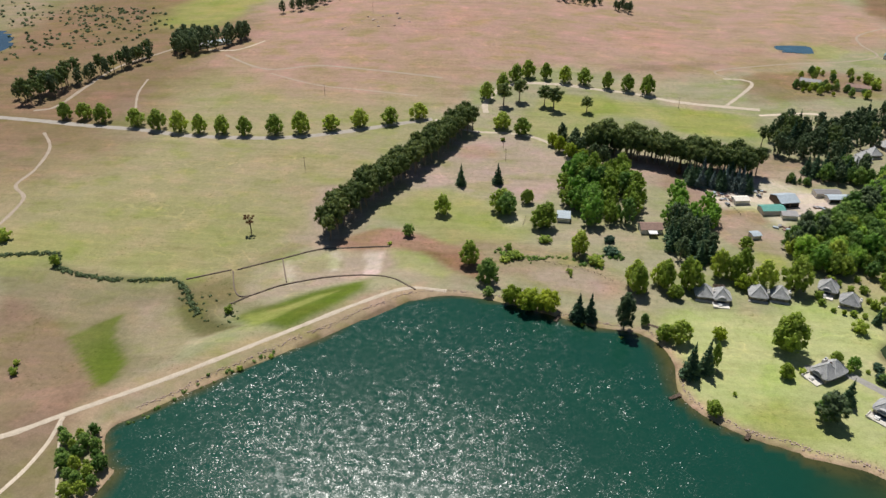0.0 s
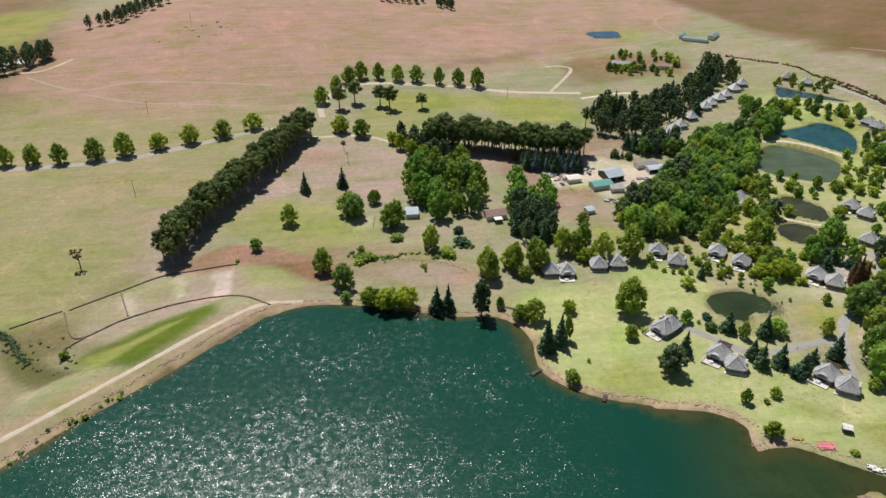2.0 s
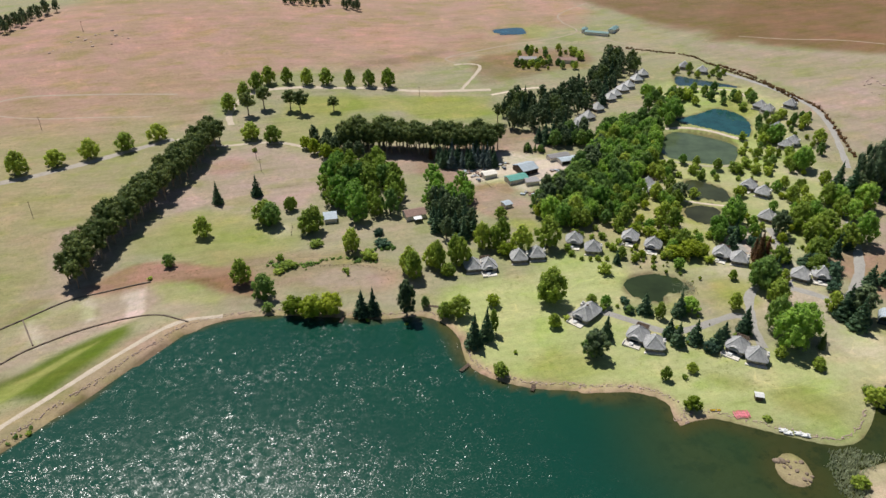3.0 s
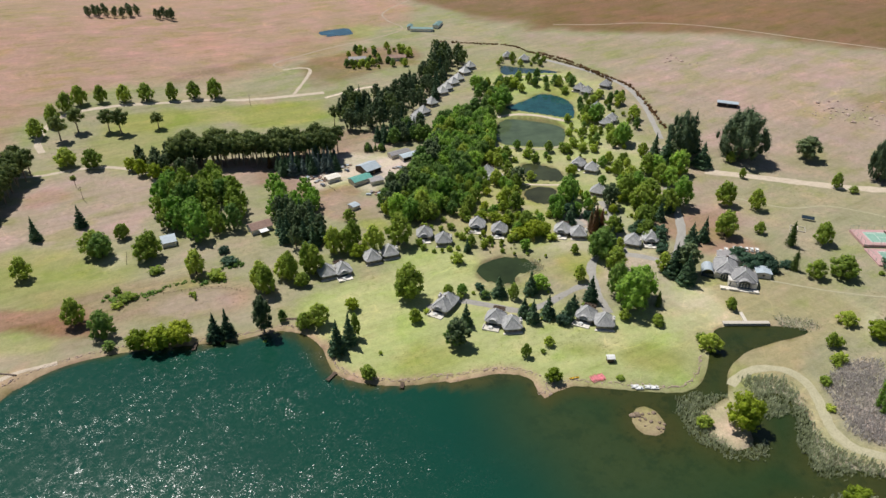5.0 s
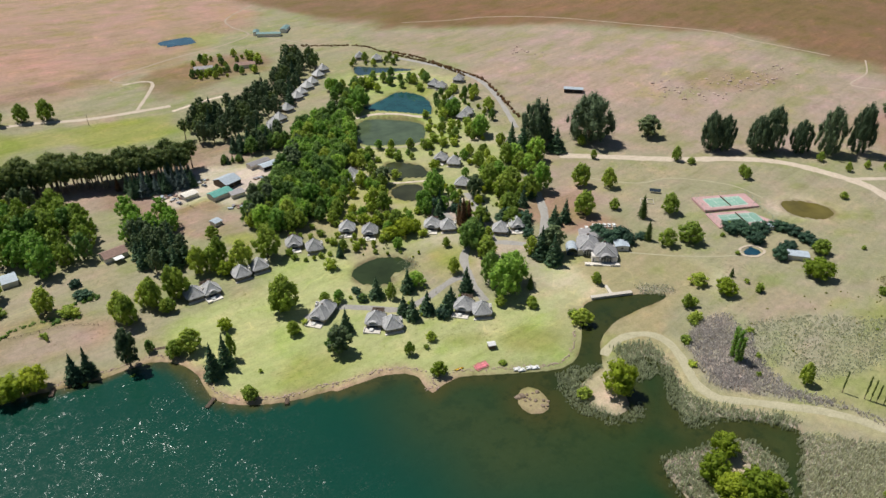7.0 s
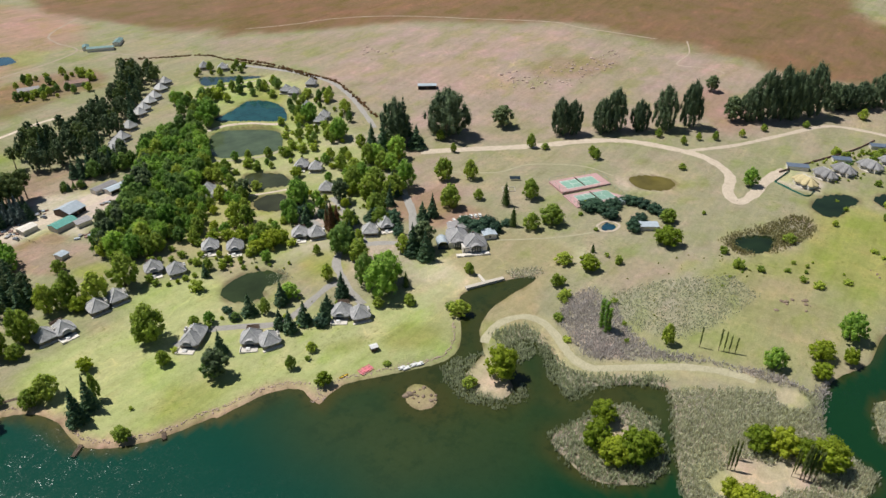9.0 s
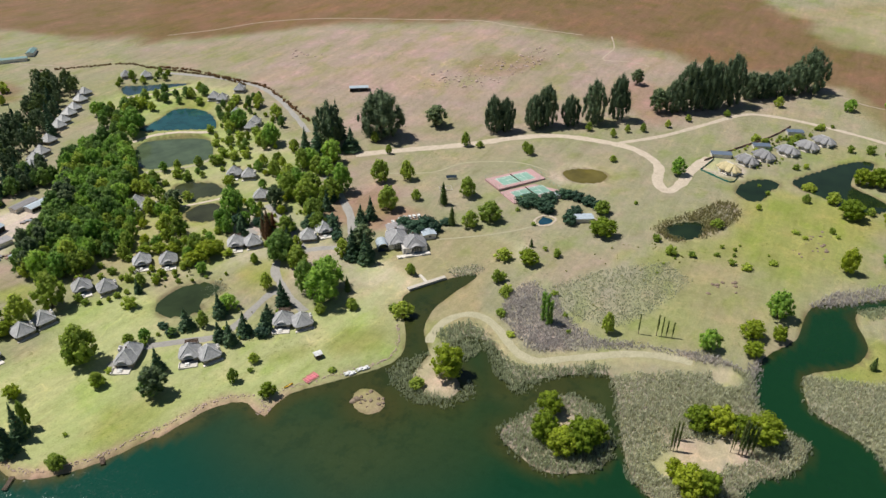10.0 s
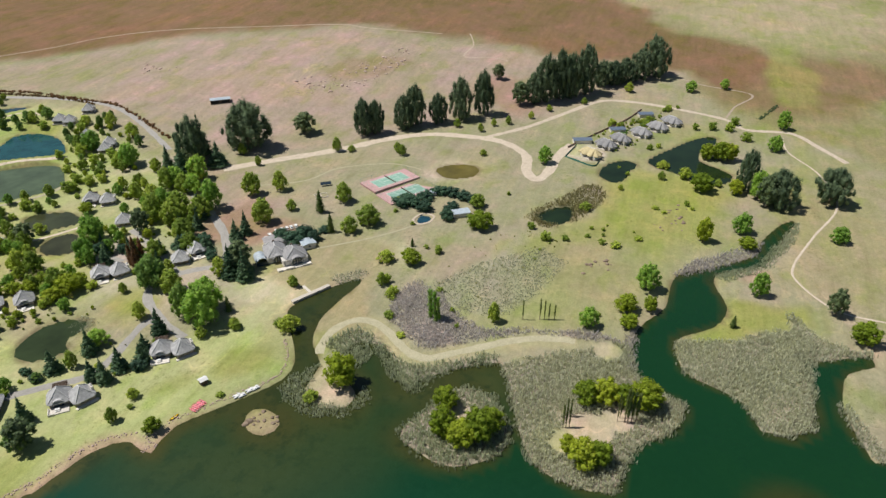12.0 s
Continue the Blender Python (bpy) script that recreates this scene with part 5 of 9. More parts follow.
SOIL = {
    "dry": (0.295, 0.28, 0.185), "field": (0.30, 0.27, 0.155), "lime": (0.27, 0.285, 0.09), "lawn": (0.385, 0.41, 0.195), "straw": (0.47, 0.46, 0.30),
    "clover": (0.095, 0.135, 0.015), "rough": (0.20, 0.17, 0.09), "pink": (0.35, 0.278, 0.232), "red": (0.315, 0.195, 0.145), "paving": (0.40, 0.36, 0.31), "earth2": (0.42, 0.375, 0.29), "sward": (0.36, 0.335, 0.20), "rough2": (0.20, 0.175, 0.105), "umber": (0.20, 0.14, 0.095), "scuffed": (0.32, 0.265, 0.19), "gully": (0.13, 0.12, 0.055), "bank": (0.235, 0.135, 0.092), "scrubland": (0.27, 0.225, 0.155), "meadow": (0.30, 0.315, 0.13), "brown": (0.25, 0.165, 0.10), "litter": (0.30, 0.28, 0.235),
    "olive": (0.19, 0.12, 0.068), "marsh": (0.25, 0.255, 0.165), "rose": (0.365, 0.245, 0.192), "clay": (0.29, 0.20, 0.16), "scar": (0.215, 0.16, 0.105), "ditch": (0.06, 0.056, 0.03), "moss": (0.22, 0.20, 0.08), "bare": (0.38, 0.28, 0.20), "earth": (0.335, 0.265, 0.215), "yard": (0.51, 0.44, 0.39), "pale": (0.44, 0.38, 0.27),
}


def soil_colours(x, y):
    rgb = np.tile(SOIL["dry"], (len(x), 1))
    warp_x = 7 * waves(x, y, 9, 3.0) + 12 * waves(x, y, 27, 4.0) + 3 * waves(x, y, 4, 6.0)
    warp_y = 7 * waves(x, y, 9, 5.0) + 12 * waves(x, y, 27, 6.0) + 3 * waves(x, y, 4, 8.0)
    for kind, strength, soft, plan in ZONES:
        loop = np.array(plan, float)
        m = near_box(x, y, loop, soft + 40)
        e = away(x[m] + min(1.0, soft / 12) * warp_x[m], y[m] + min(1.0, soft / 12) * warp_y[m], loop)
        rgb[m] = rgb[m] + (np.array(SOIL[kind]) - rgb[m]) * (strength * ramp(soft, -soft, e))[:, None]
    for kind, cx, cy, a, b, turn, strength in PATCHES:
        c, s = math.cos(radians(turn)), math.sin(radians(turn))
        small = min(1.0, min(a, b) / 25)
        dx, dy = x + small * warp_x - cx, y + small * warp_y - cy
        r = np.hypot((dx * c + dy * s) / max(a, 4), (-dx * s + dy * c) / max(b, 4))
        k = (strength * ramp(1.15, 0.6, r))[:, None]
        rgb = rgb + (np.array(SOIL[kind]) - rgb) * k
    d = lake_distance(x, y) + 1.5 * waves(x, y, 5, 9.0)
    rgb = rgb + (np.array((0.39, 0.29, 0.205)) - rgb) * (ramp(7.0, 3.0, d) * (0.9 - 0.8 * ramp(150, 178, x)))[:, None]
    rgb = rgb + (np.array((0.17, 0.12, 0.08)) - rgb) * (0.8 * ramp(0.9, 0.0, d))[:, None]
    e = away(x, y, ISLES[1])
    rgb = rgb + (np.array((0.33, 0.275, 0.17)) - rgb) * (0.9 * ramp(1.0, -1.5, e))[:, None]
    for _, _, dense, plan in REEDBEDS:
        loop = np.array(plan, float)
        m = near_box(x, y, loop, 6)
        rgb[m] = rgb[m] + (np.array(SOIL["litter"]) - rgb[m]) * (0.9 * dense * ramp(1.5, -1.5, away(x[m], y[m], loop)))[:, None]
    for cx, cy, r in CLEARINGS:
        rgb = rgb + (np.array(SOIL["pale"]) - rgb) * (0.9 * ramp(r * 1.05, r * 0.8, np.hypot(x - cx, y - cy)))[:, None]
    for loop, level in PONDS[:-1]:
        m = near_box(x, y, loop, 14)
        if m.any():
            e = away(x[m], y[m], loop)
            rgb[m] = rgb[m] + (np.array((0.33, 0.33, 0.10)) - rgb[m]) * (0.22 * ramp(10, 3, e))[:, None]
            rgb[m] = rgb[m] + (np.array((0.15, 0.12, 0.07)) - rgb[m]) * (0.7 * ramp(1.5, 0.2, e))[:, None]
    return rgb


def build_ground():
    xs, ys = axis(-330, 600, 2.9, (-5000, 5000)), axis(-120, 600, 2.9, (-5000, 5000))
    x, y, quads = lattice(xs, ys)
    me = fast_mesh("ground", np.c_[x, y, ground_height(x, y)], quads, GROUND)
    paint(me, "soil", soil_colours(x, y))
    return tagged(new("ground", me), "dry grassland with green lawns, red soil and pale tracks", "ground", kind="structure")


def water_sheet(name, loop, level, step, material, label, body=None):
    lo, hi = loop.min(0) - 8, loop.max(0) + 8
    x, y, quads = lattice(np.arange(lo[0], hi[0], step), np.arange(lo[1], hi[1], step))
    d = away(x, y, loop)
    quads = quads[(d[quads] < 3.0).any(1)]
    used, back = np.unique(quads, return_inverse=True)
    me = fast_mesh(name, np.c_[x[used], y[used], np.full(len(used), level)], back.reshape(quads.shape), material)
    if body:
        paint(me, "body", body(x[used], y[used]))
    return tagged(new(name, me), label, "water", kind="structure")


def lake_body(x, y):
    """Body colour of the lake: brown over the shallows, deep green-blue further out."""
    d = -lake_distance(x, y) + 2.0 * waves(x, y, 8, 2.0)
    shelf = 2.5 + 18 * np.exp(-((x - 190) ** 2 + (y - 118) ** 2) / 46**2) + 22 * np.exp(-((x - 248) ** 2 + (y - 146) ** 2) / 32**2) + 14 * np.exp(-((x - 222) ** 2 + (y - 72) ** 2) / 26**2) + 9 * np.exp(-((x - 132) ** 2 + (y - 178) ** 2) / 15**2) + 6 * np.exp(-((x - 74) ** 2 + (y - 232) ** 2) / 16**2)
    shallow = ramp(1.0, 0.0, d / shelf)[:, None]
    shoal = (0.8 * ramp(1.0, 0.35, np.hypot(x - 186, y + 62) / 22))[:, None]
    east = ramp(90, 190, x)[:, None]
    deep = np.array((0.004, 0.05, 0.031)) * (1 - east) + np.array((0.006, 0.038, 0.012)) * east
    bar = np.array([(141.0, 167.8), (128.5, 144.2), (127.6, 117.0), (146.4, 96.7), (175.9, 88.5), (199.0, 95.0), (191.2, 126.3), (160.3, 149.4)])
    sound = np.array([(196.9, 91.9), (212.2, 74.1), (227.0, 50.9), (212.8, 43.7), (197.2, 79.5)])
    silt = np.maximum(0.6 * ramp(36, -22, away(x + 9 * waves(x, y, 11, 1.0), y + 9 * waves(x, y, 9, 4.0), bar)), 0.9 * ramp(7, -4, away(x, y, sound)))[:, None]
    deep = deep + (np.array((0.055, 0.062, 0.018)) - deep) * silt
    rgb = deep + (np.array((0.085, 0.072, 0.022)) * (1 - east) + np.array((0.045, 0.047, 0.012)) * east - deep) * np.maximum(0.9 * shallow**1.5, shoal)
    return rgb + (np.array((0.03, 0.045, 0.012)) - rgb) * (0.55 * shallow * (1 - shallow) * 2)


def build_track(name, kind, width, line):
    """A strip laid over the ground, with ragged edges."""
    mid = spline(line, 2.0, closed=False)
    way = np.gradient(mid, axis=0)
    side = np.c_[-way[:, 1], way[:, 0]] / np.hypot(*way.T)[:, None]
    cols = np.linspace(-1, 1, 7)
    half = 0.85 * width / 2 * (1 + 0.16 * waves(mid[:, 0], mid[:, 1], 3.0, 2.0) + 0.1 * np.random.uniform(-1, 1, len(mid)))
    pts = mid[:, None, :] + side[:, None, :] * (cols[None, :, None] * half[:, None, None])
    x, y = pts[..., 0].ravel(), pts[..., 1].ravel()
    z = ground_height(x, y) + 0.10 - 0.09 * np.tile(np.abs(cols) ** 4, len(mid))
    n = len(cols)
    i = (np.arange(len(mid) - 1)[:, None] * n + np.arange(n - 1)[None]).ravel()
    me = fast_mesh(name, np.c_[x, y, z], np.stack([i, i + 1, i + n + 1, i + n], 1), TRACK[kind])
    word = {"sand": "pale dirt track across dry grass", "gravel": "grey gravel road across dry grass", "pale": "trodden pale path through dry grass", "worn": "faint worn earth track over dry grass", "asphalt": "worn grey asphalt lane between trees"}[kind]
    return tagged(new(name, me), word, "road", kind="structure")


build_ground()
water_sheet("lake", LAKE, 0.0, 3.5, LAKE_WATER, "deep green lake with small glittering waves", lake_body)
for pond_name, (pond_level, pond_plan) in POND_PLANS.items():
    water_sheet(pond_name, spline(pond_plan, 3.0), pond_level, 2.0, POND_WATER.get(pond_name, POND_WATER[""]), "still pond water" if pond_name != "swimming_pool" else "blue swimming pool water")
for row in TRACKS:
    build_track(*row)
# ---------------------------------------------------------------- trees and shrubs
def ball(level=1):
    bm = bmesh.new()
    bmesh.ops.create_icosphere(bm, subdivisions=level, radius=1.0)
    v = np.array([p.co for p in bm.verts])
    f = np.array([[p.index for p in q.verts] for q in bm.faces])
    bm.free()
    return v, f


BALL_V, BALL_F = ball(2)
SMALL_V, SMALL_F = ball(1)


def crown_mesh(name, lumps, leaves, size, material, rng, droop=0.0, core=0.72):
    """A leafy crown: uneven lumps of inner foliage under a loose coat of small sprays of leaves. lumps: rows of centre and radii."""
    verts, faces, n = [], [], 0
    for cx, cy, cz, rx, ry, rz in lumps:
        k = 1 + 0.20 * np.sin(SMALL_V @ rng.uniform(-4, 4, 3) + rng.uniform(0, 6)) + rng.uniform(-0.16, 0.16, len(SMALL_V))
        verts.append(SMALL_V * k[:, None] * (core * rx, core * ry, core * rz) + (cx, cy, cz))
        faces.extend((SMALL_F + n).tolist())
        n += len(SMALL_V)
    lumps = np.array(lumps)
    share = lumps[:, 3] * (lumps[:, 3] + lumps[:, 5])
    pick = rng.choice(len(lumps), leaves, p=share / share.sum())
    way = rng.normal(size=(leaves, 3))
    way[:, 2] = way[:, 2] + 0.3
    way /= np.linalg.norm(way, axis=1)[:, None]
    spot = lumps[pick, :3] + way * lumps[pick, 3:] * rng.uniform(0.66, 1.2, leaves)[:, None] ** 0.8
    a = np.cross(way, rng.normal(size=(leaves, 3)))
    a /= np.linalg.norm(a, axis=1)[:, None] + 1e-9
    b = np.cross(way, a) + way * rng.uniform(-0.55, 0.75, leaves)[:, None]
    b[:, 2] -= droop
    s = size * rng.uniform(0.55, 1.4, leaves)[:, None]
    # each spray: one pointed, tilted blade of leaves
    tips = np.stack([spot - a * s * 0.8 - b * s * 0.5, spot + a * s * 0.8 - b * s * 0.5, spot + b * s * 1.1], 1)
    verts.append(tips.reshape(-1, 3))
    faces += (n + np.arange(3 * leaves).reshape(-1, 3)).tolist()
    return mesh_of(name, np.concatenate(verts), faces, material)


def tube(path, radii, sides=6):
    """Vertices and faces of a tapered limb along a path."""
    path = np.array(path, float)
    verts, faces = [], []
    for i, (p, r) in enumerate(zip(path, radii)):
        d = path[min(i + 1, len(path) - 1)] - path[max(i - 1, 0)]
        d /= np.linalg.norm(d) + 1e-9
        u = np.cross(d, (0.3, 1, 0.1))
        u /= np.linalg.norm(u)
        v = np.cross(d, u)
        for k in range(sides):
            t = 2 * math.pi * k / sides
            verts.append(p + r * (math.cos(t) * u + math.sin(t) * v))
    for i in range(len(path) - 1):
        for k in range(sides):
            a, b = i * sides + k, i * sides + (k + 1) % sides
            faces.append((a, b, b + sides, a + sides))
    return verts, faces


def trunk_mesh(name, high, thick, limbs, material, rng, top=0.85):
    """A tapered, slightly bent trunk with limbs. limbs: rows of start height, reach, end height."""
    verts, faces = [], []

    def add(path, radii):
        v, f = tube(path, radii)
        faces.extend([tuple(i + len(verts) for i in q) for q in f])
        verts.extend(v)

    bend = rng.uniform(-0.03, 0.03, 2) * high
    zs = np.linspace(0, high * top, 5)
    add([(bend[0] * math.sin(2 * z / high), bend[1] * math.sin(3 * z / high), z - 0.3 * (z == 0)) for z in zs], thick * np.array([1.35, 0.95, 0.8, 0.55, 0.2]))
    for start, reach, end in limbs:
        t = rng.uniform(0, 2 * math.pi)
        c, s = math.cos(t) * reach, math.sin(t) * reach
        add([(0, 0, start), (0.45 * c, 0.45 * s, start + 0.35 * (end - start)), (c, s, end)], [thick * 0.5, thick * 0.33, thick * 0.1])
    return mesh_of(name, verts, faces, material, True)


def round_lumps(rng, n, wide, low, high, belly=0.45, gather=0.62, lump=0.36, egg=0.0, core=0.6, tall=1.0):
    """Lumps that fill a rounded crown of half-width wide between two heights; gather pulls them inwards, egg narrows the top."""
    mid, half = low + belly * (high - low), (high - low) / 2
    out = [(0, 0, mid - 0.1 * half, wide * core, wide * core, half * 0.72), (0, 0, mid + 0.42 * half, wide * core * (0.75 - 0.4 * egg), wide * core * (0.75 - 0.4 * egg), half * 0.45)]
    for i in range(n):
        t, u = i * 2.399 + rng.uniform(-0.3, 0.3), 1 - 2 * (i + 0.5) / n
        r = math.sqrt(max(0.0, 1 - u * u)) * (1.06 - egg * (u + 0.25)) * gather * rng.uniform(0.80, 1.2)
        z = mid + u * half * 0.78 + rng.uniform(-0.06, 0.06) * half
        s = lump * rng.uniform(0.75, 1.3) * wide
        out.append((wide * r * math.cos(t), wide * r * math.sin(t), z, s, s, tall * s * 0.85 * min(1.4, half / wide + 0.25)))
    return out


def cone_lumps(rng, wide, low, high, tiers, jag=0.25):
    out = []
    for i in range(tiers):
        u = i / (tiers - 1)
        r = wide * (1 - u) ** 0.85 * rng.uniform(0.9, 1.1) + 0.12 * wide * (1 - u)
        z = low + u * (high - low)
        step = (high - low) / tiers
        out.append((0, 0, z, max(r * 0.72, 0.12), max(r * 0.72, 0.12), step * 0.9))
        m = max(3, int(7 * (1 - u)))
        for k in range(m):
            t = 2 * math.pi * (k + rng.uniform(-jag, jag)) / m + i
            out.append((0.62 * r * math.cos(t), 0.62 * r * math.sin(t), z - 0.2 * step, max(0.36 * r, 0.1), max(0.36 * r, 0.1), step * 0.55))
    return out


# Every kind stands 10 m tall and is scaled on planting: half-width at that height, then its build.
HALF = {"broad": 4.0, "lush": 4.3, "shade": 4.1, "bright": 4.6, "pine": 3.0, "gum": 3.0, "tall_gum": 3.0, "spruce": 2.7, "blue": 2.7, "cypress": 1.9, "rust": 1.9, "poplar": 1.1, "juniper": 6.0, "sparse": 3.4, "shrub": 5.5, "dry": 3.6, "column": 1.1}
WORDS = {
    "broad": ("green broadleaf tree with a full rounded crown", "tree"), "lush": ("tall lush green broadleaf tree in dense leaf", "tree"),
    "shade": ("dark green broadleaf tree with a dense crown", "tree"), "bright": ("low yellow-green willow with a billowing crown", "tree"),
    "pine": ("tall dark pine with a bare trunk and clumped crown", "pine tree"), "gum": ("tall dark gum tree with layered leafy crown", "gum tree"),
    "tall_gum": ("very tall blue-green gum with a dense plumed crown", "gum tree"),
    "spruce": ("dark green spruce with a pointed layered crown", "conifer"), "blue": ("grey-blue spruce with a pointed layered crown", "conifer"),
    "cypress": ("narrow dark cypress tapering to a point", "conifer"), "poplar": ("slender upright poplar with thin green foliage", "tree"),
    "juniper": ("low spreading dark blue-green juniper", "shrub"), "sparse": ("young thin-leaved tree with gaps in its crown", "tree"),
    "shrub": ("rounded green garden shrub on dry grass", "shrub"), "dry": ("dead brown tree with a few withered leaves", "tree"),
    "rust": ("narrow rust-brown withered conifer", "conifer"),
    "column": ("bare slender poplar stem with a thin leafy top", "tree"),
}


NAMES = {
    "broad": "broadleaf_tree", "lush": "leafy_tree", "shade": "dark_leaf_tree", "bright": "willow_tree", "pine": "pine_tree", "gum": "gum_tree", "tall_gum": "tall_gum_tree", "spruce": "spruce_tree", "blue": "blue_spruce",
    "cypress": "cypress_tree", "rust": "brown_conifer", "poplar": "poplar_tree", "juniper": "juniper_shrub", "sparse": "young_tree", "shrub": "garden_shrub", "dry": "dead_tree", "column": "slender_poplar",
}


def make_kind(kind, seed):
    rng = np.random.default_rng(seed)
    w = HALF[kind]
    leaf = LEAF.get(kind, LEAF["broad"])
    limbs = [(rng.uniform(1.5, 4), w * rng.uniform(0.4, 0.6), rng.uniform(4.5, 7.5)) for _ in range(5)]
    bark, thick = BARK, 0.26
    if kind in ("broad", "lush", "shade"):
        egg = {"broad": 0.5, "lush": 0.3, "shade": 0.36}[kind] * rng.uniform(0.7, 1.2)
        lumps, leaves, size = round_lumps(rng, 30, w, 0.8, 10.0, 0.42, 0.70, 0.20, egg, 0.64, 1.2), 1300, 0.31
    elif kind == "bright":
        lumps, leaves, size = round_lumps(rng, 26, w, 0.6, 9.6, 0.5, 0.70, 0.25, 0.1, 0.68), 1500, 0.34
    elif kind == "pine":
        lumps, leaves, size, thick, bark = round_lumps(rng, 15, w, 3.7, 10.0, 0.55, 0.68, 0.30, 0.15, 0.5), 950, 0.30, 0.22, PALE_BARK
        limbs = [(rng.uniform(3, 6), w * 0.55, rng.uniform(5.5, 8)) for _ in range(5)]
    elif kind == "gum":
        lumps = round_lumps(rng, 30, w, 0.9, 10.0, 0.46, 0.70, 0.20, 0.25, 0.62, 1.3)
        leaves, size, thick, bark = 1250, 0.28, 0.2, PALE_BARK
    elif kind == "tall_gum":
        lumps = round_lumps(rng, 64, w, 0.2, 10.0, 0.42, 0.80, 0.16, 0.24, 0.74, 1.9)
        leaves, size, thick, bark = 7000, 0.105, 0.14, PALE_BARK
        limbs = [(rng.uniform(0.6, 2.5), w * rng.uniform(0.3, 0.6), rng.uniform(3.5, 6)) for _ in range(7)]
    elif kind in ("spruce", "blue"):
        lumps, leaves, size, limbs = cone_lumps(rng, w, 0.9, 9.6, 9), 900, 0.27, []
    elif kind in ("cypress", "rust"):
        lumps, leaves, size, limbs = [(rng.uniform(-0.1, 0.1), rng.uniform(-0.1, 0.1), 0.8 + 8.3 * u, w * (1 - u) ** 0.7 * 0.85 + 0.15, w * (1 - u) ** 0.7 * 0.85 + 0.15, 1.1) for u in np.linspace(0, 1, 9)], 800, 0.2, []
    elif kind in ("poplar", "column"):
        low = 0.8 if kind == "poplar" else 2.6
        lumps = [(rng.uniform(-0.2, 0.2), rng.uniform(-0.2, 0.2), z, w * rng.uniform(0.45, 0.75), w * rng.uniform(0.45, 0.75), 0.9) for z in np.linspace(low, 9.4, 10)]
        leaves, size, limbs, leaf, bark = (700, 0.2, [], LEAF["lush"] if kind == "poplar" else LEAF["pine"], PALE_BARK)
    elif kind == "juniper":
        lumps, leaves, size, limbs = round_lumps(rng, 16, w, 0.0, 9.5, 0.4, 0.7, 0.32), 1400, 0.47, []
    elif kind == "shrub":
        lumps, leaves, size, limbs = round_lumps(rng, 10, w, 0.0, 9.5, 0.45, 0.62, 0.4), 420, 0.66, []
    elif kind == "sparse":
        lumps = [(rng.uniform(-0.6, 0.6) * w, rng.uniform(-0.6, 0.6) * w, rng.uniform(3.5, 9), w * 0.2, w * 0.2, 0.6) for _ in range(12)]
        leaves, size = 900, 0.24
    else:
        lumps, leaves, size = [(rng.uniform(-0.6, 0.6) * w, rng.uniform(-0.6, 0.6) * w, rng.uniform(6, 9.5), w * 0.2, w * 0.2, 0.5) for _ in range(12)], 520, 0.24
        limbs = [(rng.uniform(2, 5), w * rng.uniform(0.3, 0.7), rng.uniform(6, 9.5)) for _ in range(9)]
    root = tagged(new(NAMES[kind]), *WORDS[kind])
    part("trunk", trunk_mesh("trunk", 10.0, thick, limbs, bark, rng), bark, root)
    part("crown", crown_mesh("crown", lumps, leaves, size, leaf, rng), leaf, root)
    return root


KINDS = {}
PLANTED = []


def plant(kind, x, y, high, wide=None, group=""):
    """One tree of a kind at a place: its height, and its crown's full width."""
    rng = random.Random(int(x * 31 + y * 17))
    if kind == "gum" and high > 23:
        kind = "tall_gum"
    proto = (kind, rng.randrange(3))
    z = float(ground_height(x, y)[0])
    s = high / 10
    across = s if wide is None else wide / (2 * HALF[kind])
    m = pose(x, y, z - 0.05, 0, 0, rng.uniform(0, 360)) @ Matrix.Diagonal((across * rng.uniform(0.92, 1.08), across * rng.uniform(0.92, 1.08), s, 1))
    if proto in KINDS:
        old = KINDS[proto].scale
        ob = copy_thing(KINDS[proto], m @ Matrix.Diagonal((1 / old.x, 1 / old.y, 1 / old.z, 1)))
    else:
        ob = KINDS[proto] = make_kind(kind, 7 + 13 * proto[1] + sum(map(ord, kind)))
        ob.matrix_basis = m
    for key in ("group",):
        if key in ob:
            del ob[key]
    PLANTED.append((x, y))
    return tagged(ob, group=group)


def kind_meshes(kind, variant, made={}):
    """Meshes of trunk and crown of a kind, for woods that are one mass."""
    if (kind, variant) not in made:
        root = make_kind(kind, 7 + 13 * variant + sum(map(ord, kind)))
        rows = []
        for ob in root.children:
            me = ob.data
            co = np.empty(3 * len(me.vertices), np.float32)
            me.vertices.foreach_get("co", co)
            me.calc_loop_triangles()
            tri = np.empty(3 * len(me.loop_triangles), np.int32)
            me.loop_triangles.foreach_get("vertices", tri)
            tri = tri.reshape(-1, 3)
            rows.append((co.reshape(-1, 3), tri[: int(0.55 * len(tri))] if ob.name.startswith("crown") else tri, me.materials[0]))
        for ob in (*root.children, root):
            bpy.data.objects.remove(ob)
        made[kind, variant] = rows
    return made[kind, variant]


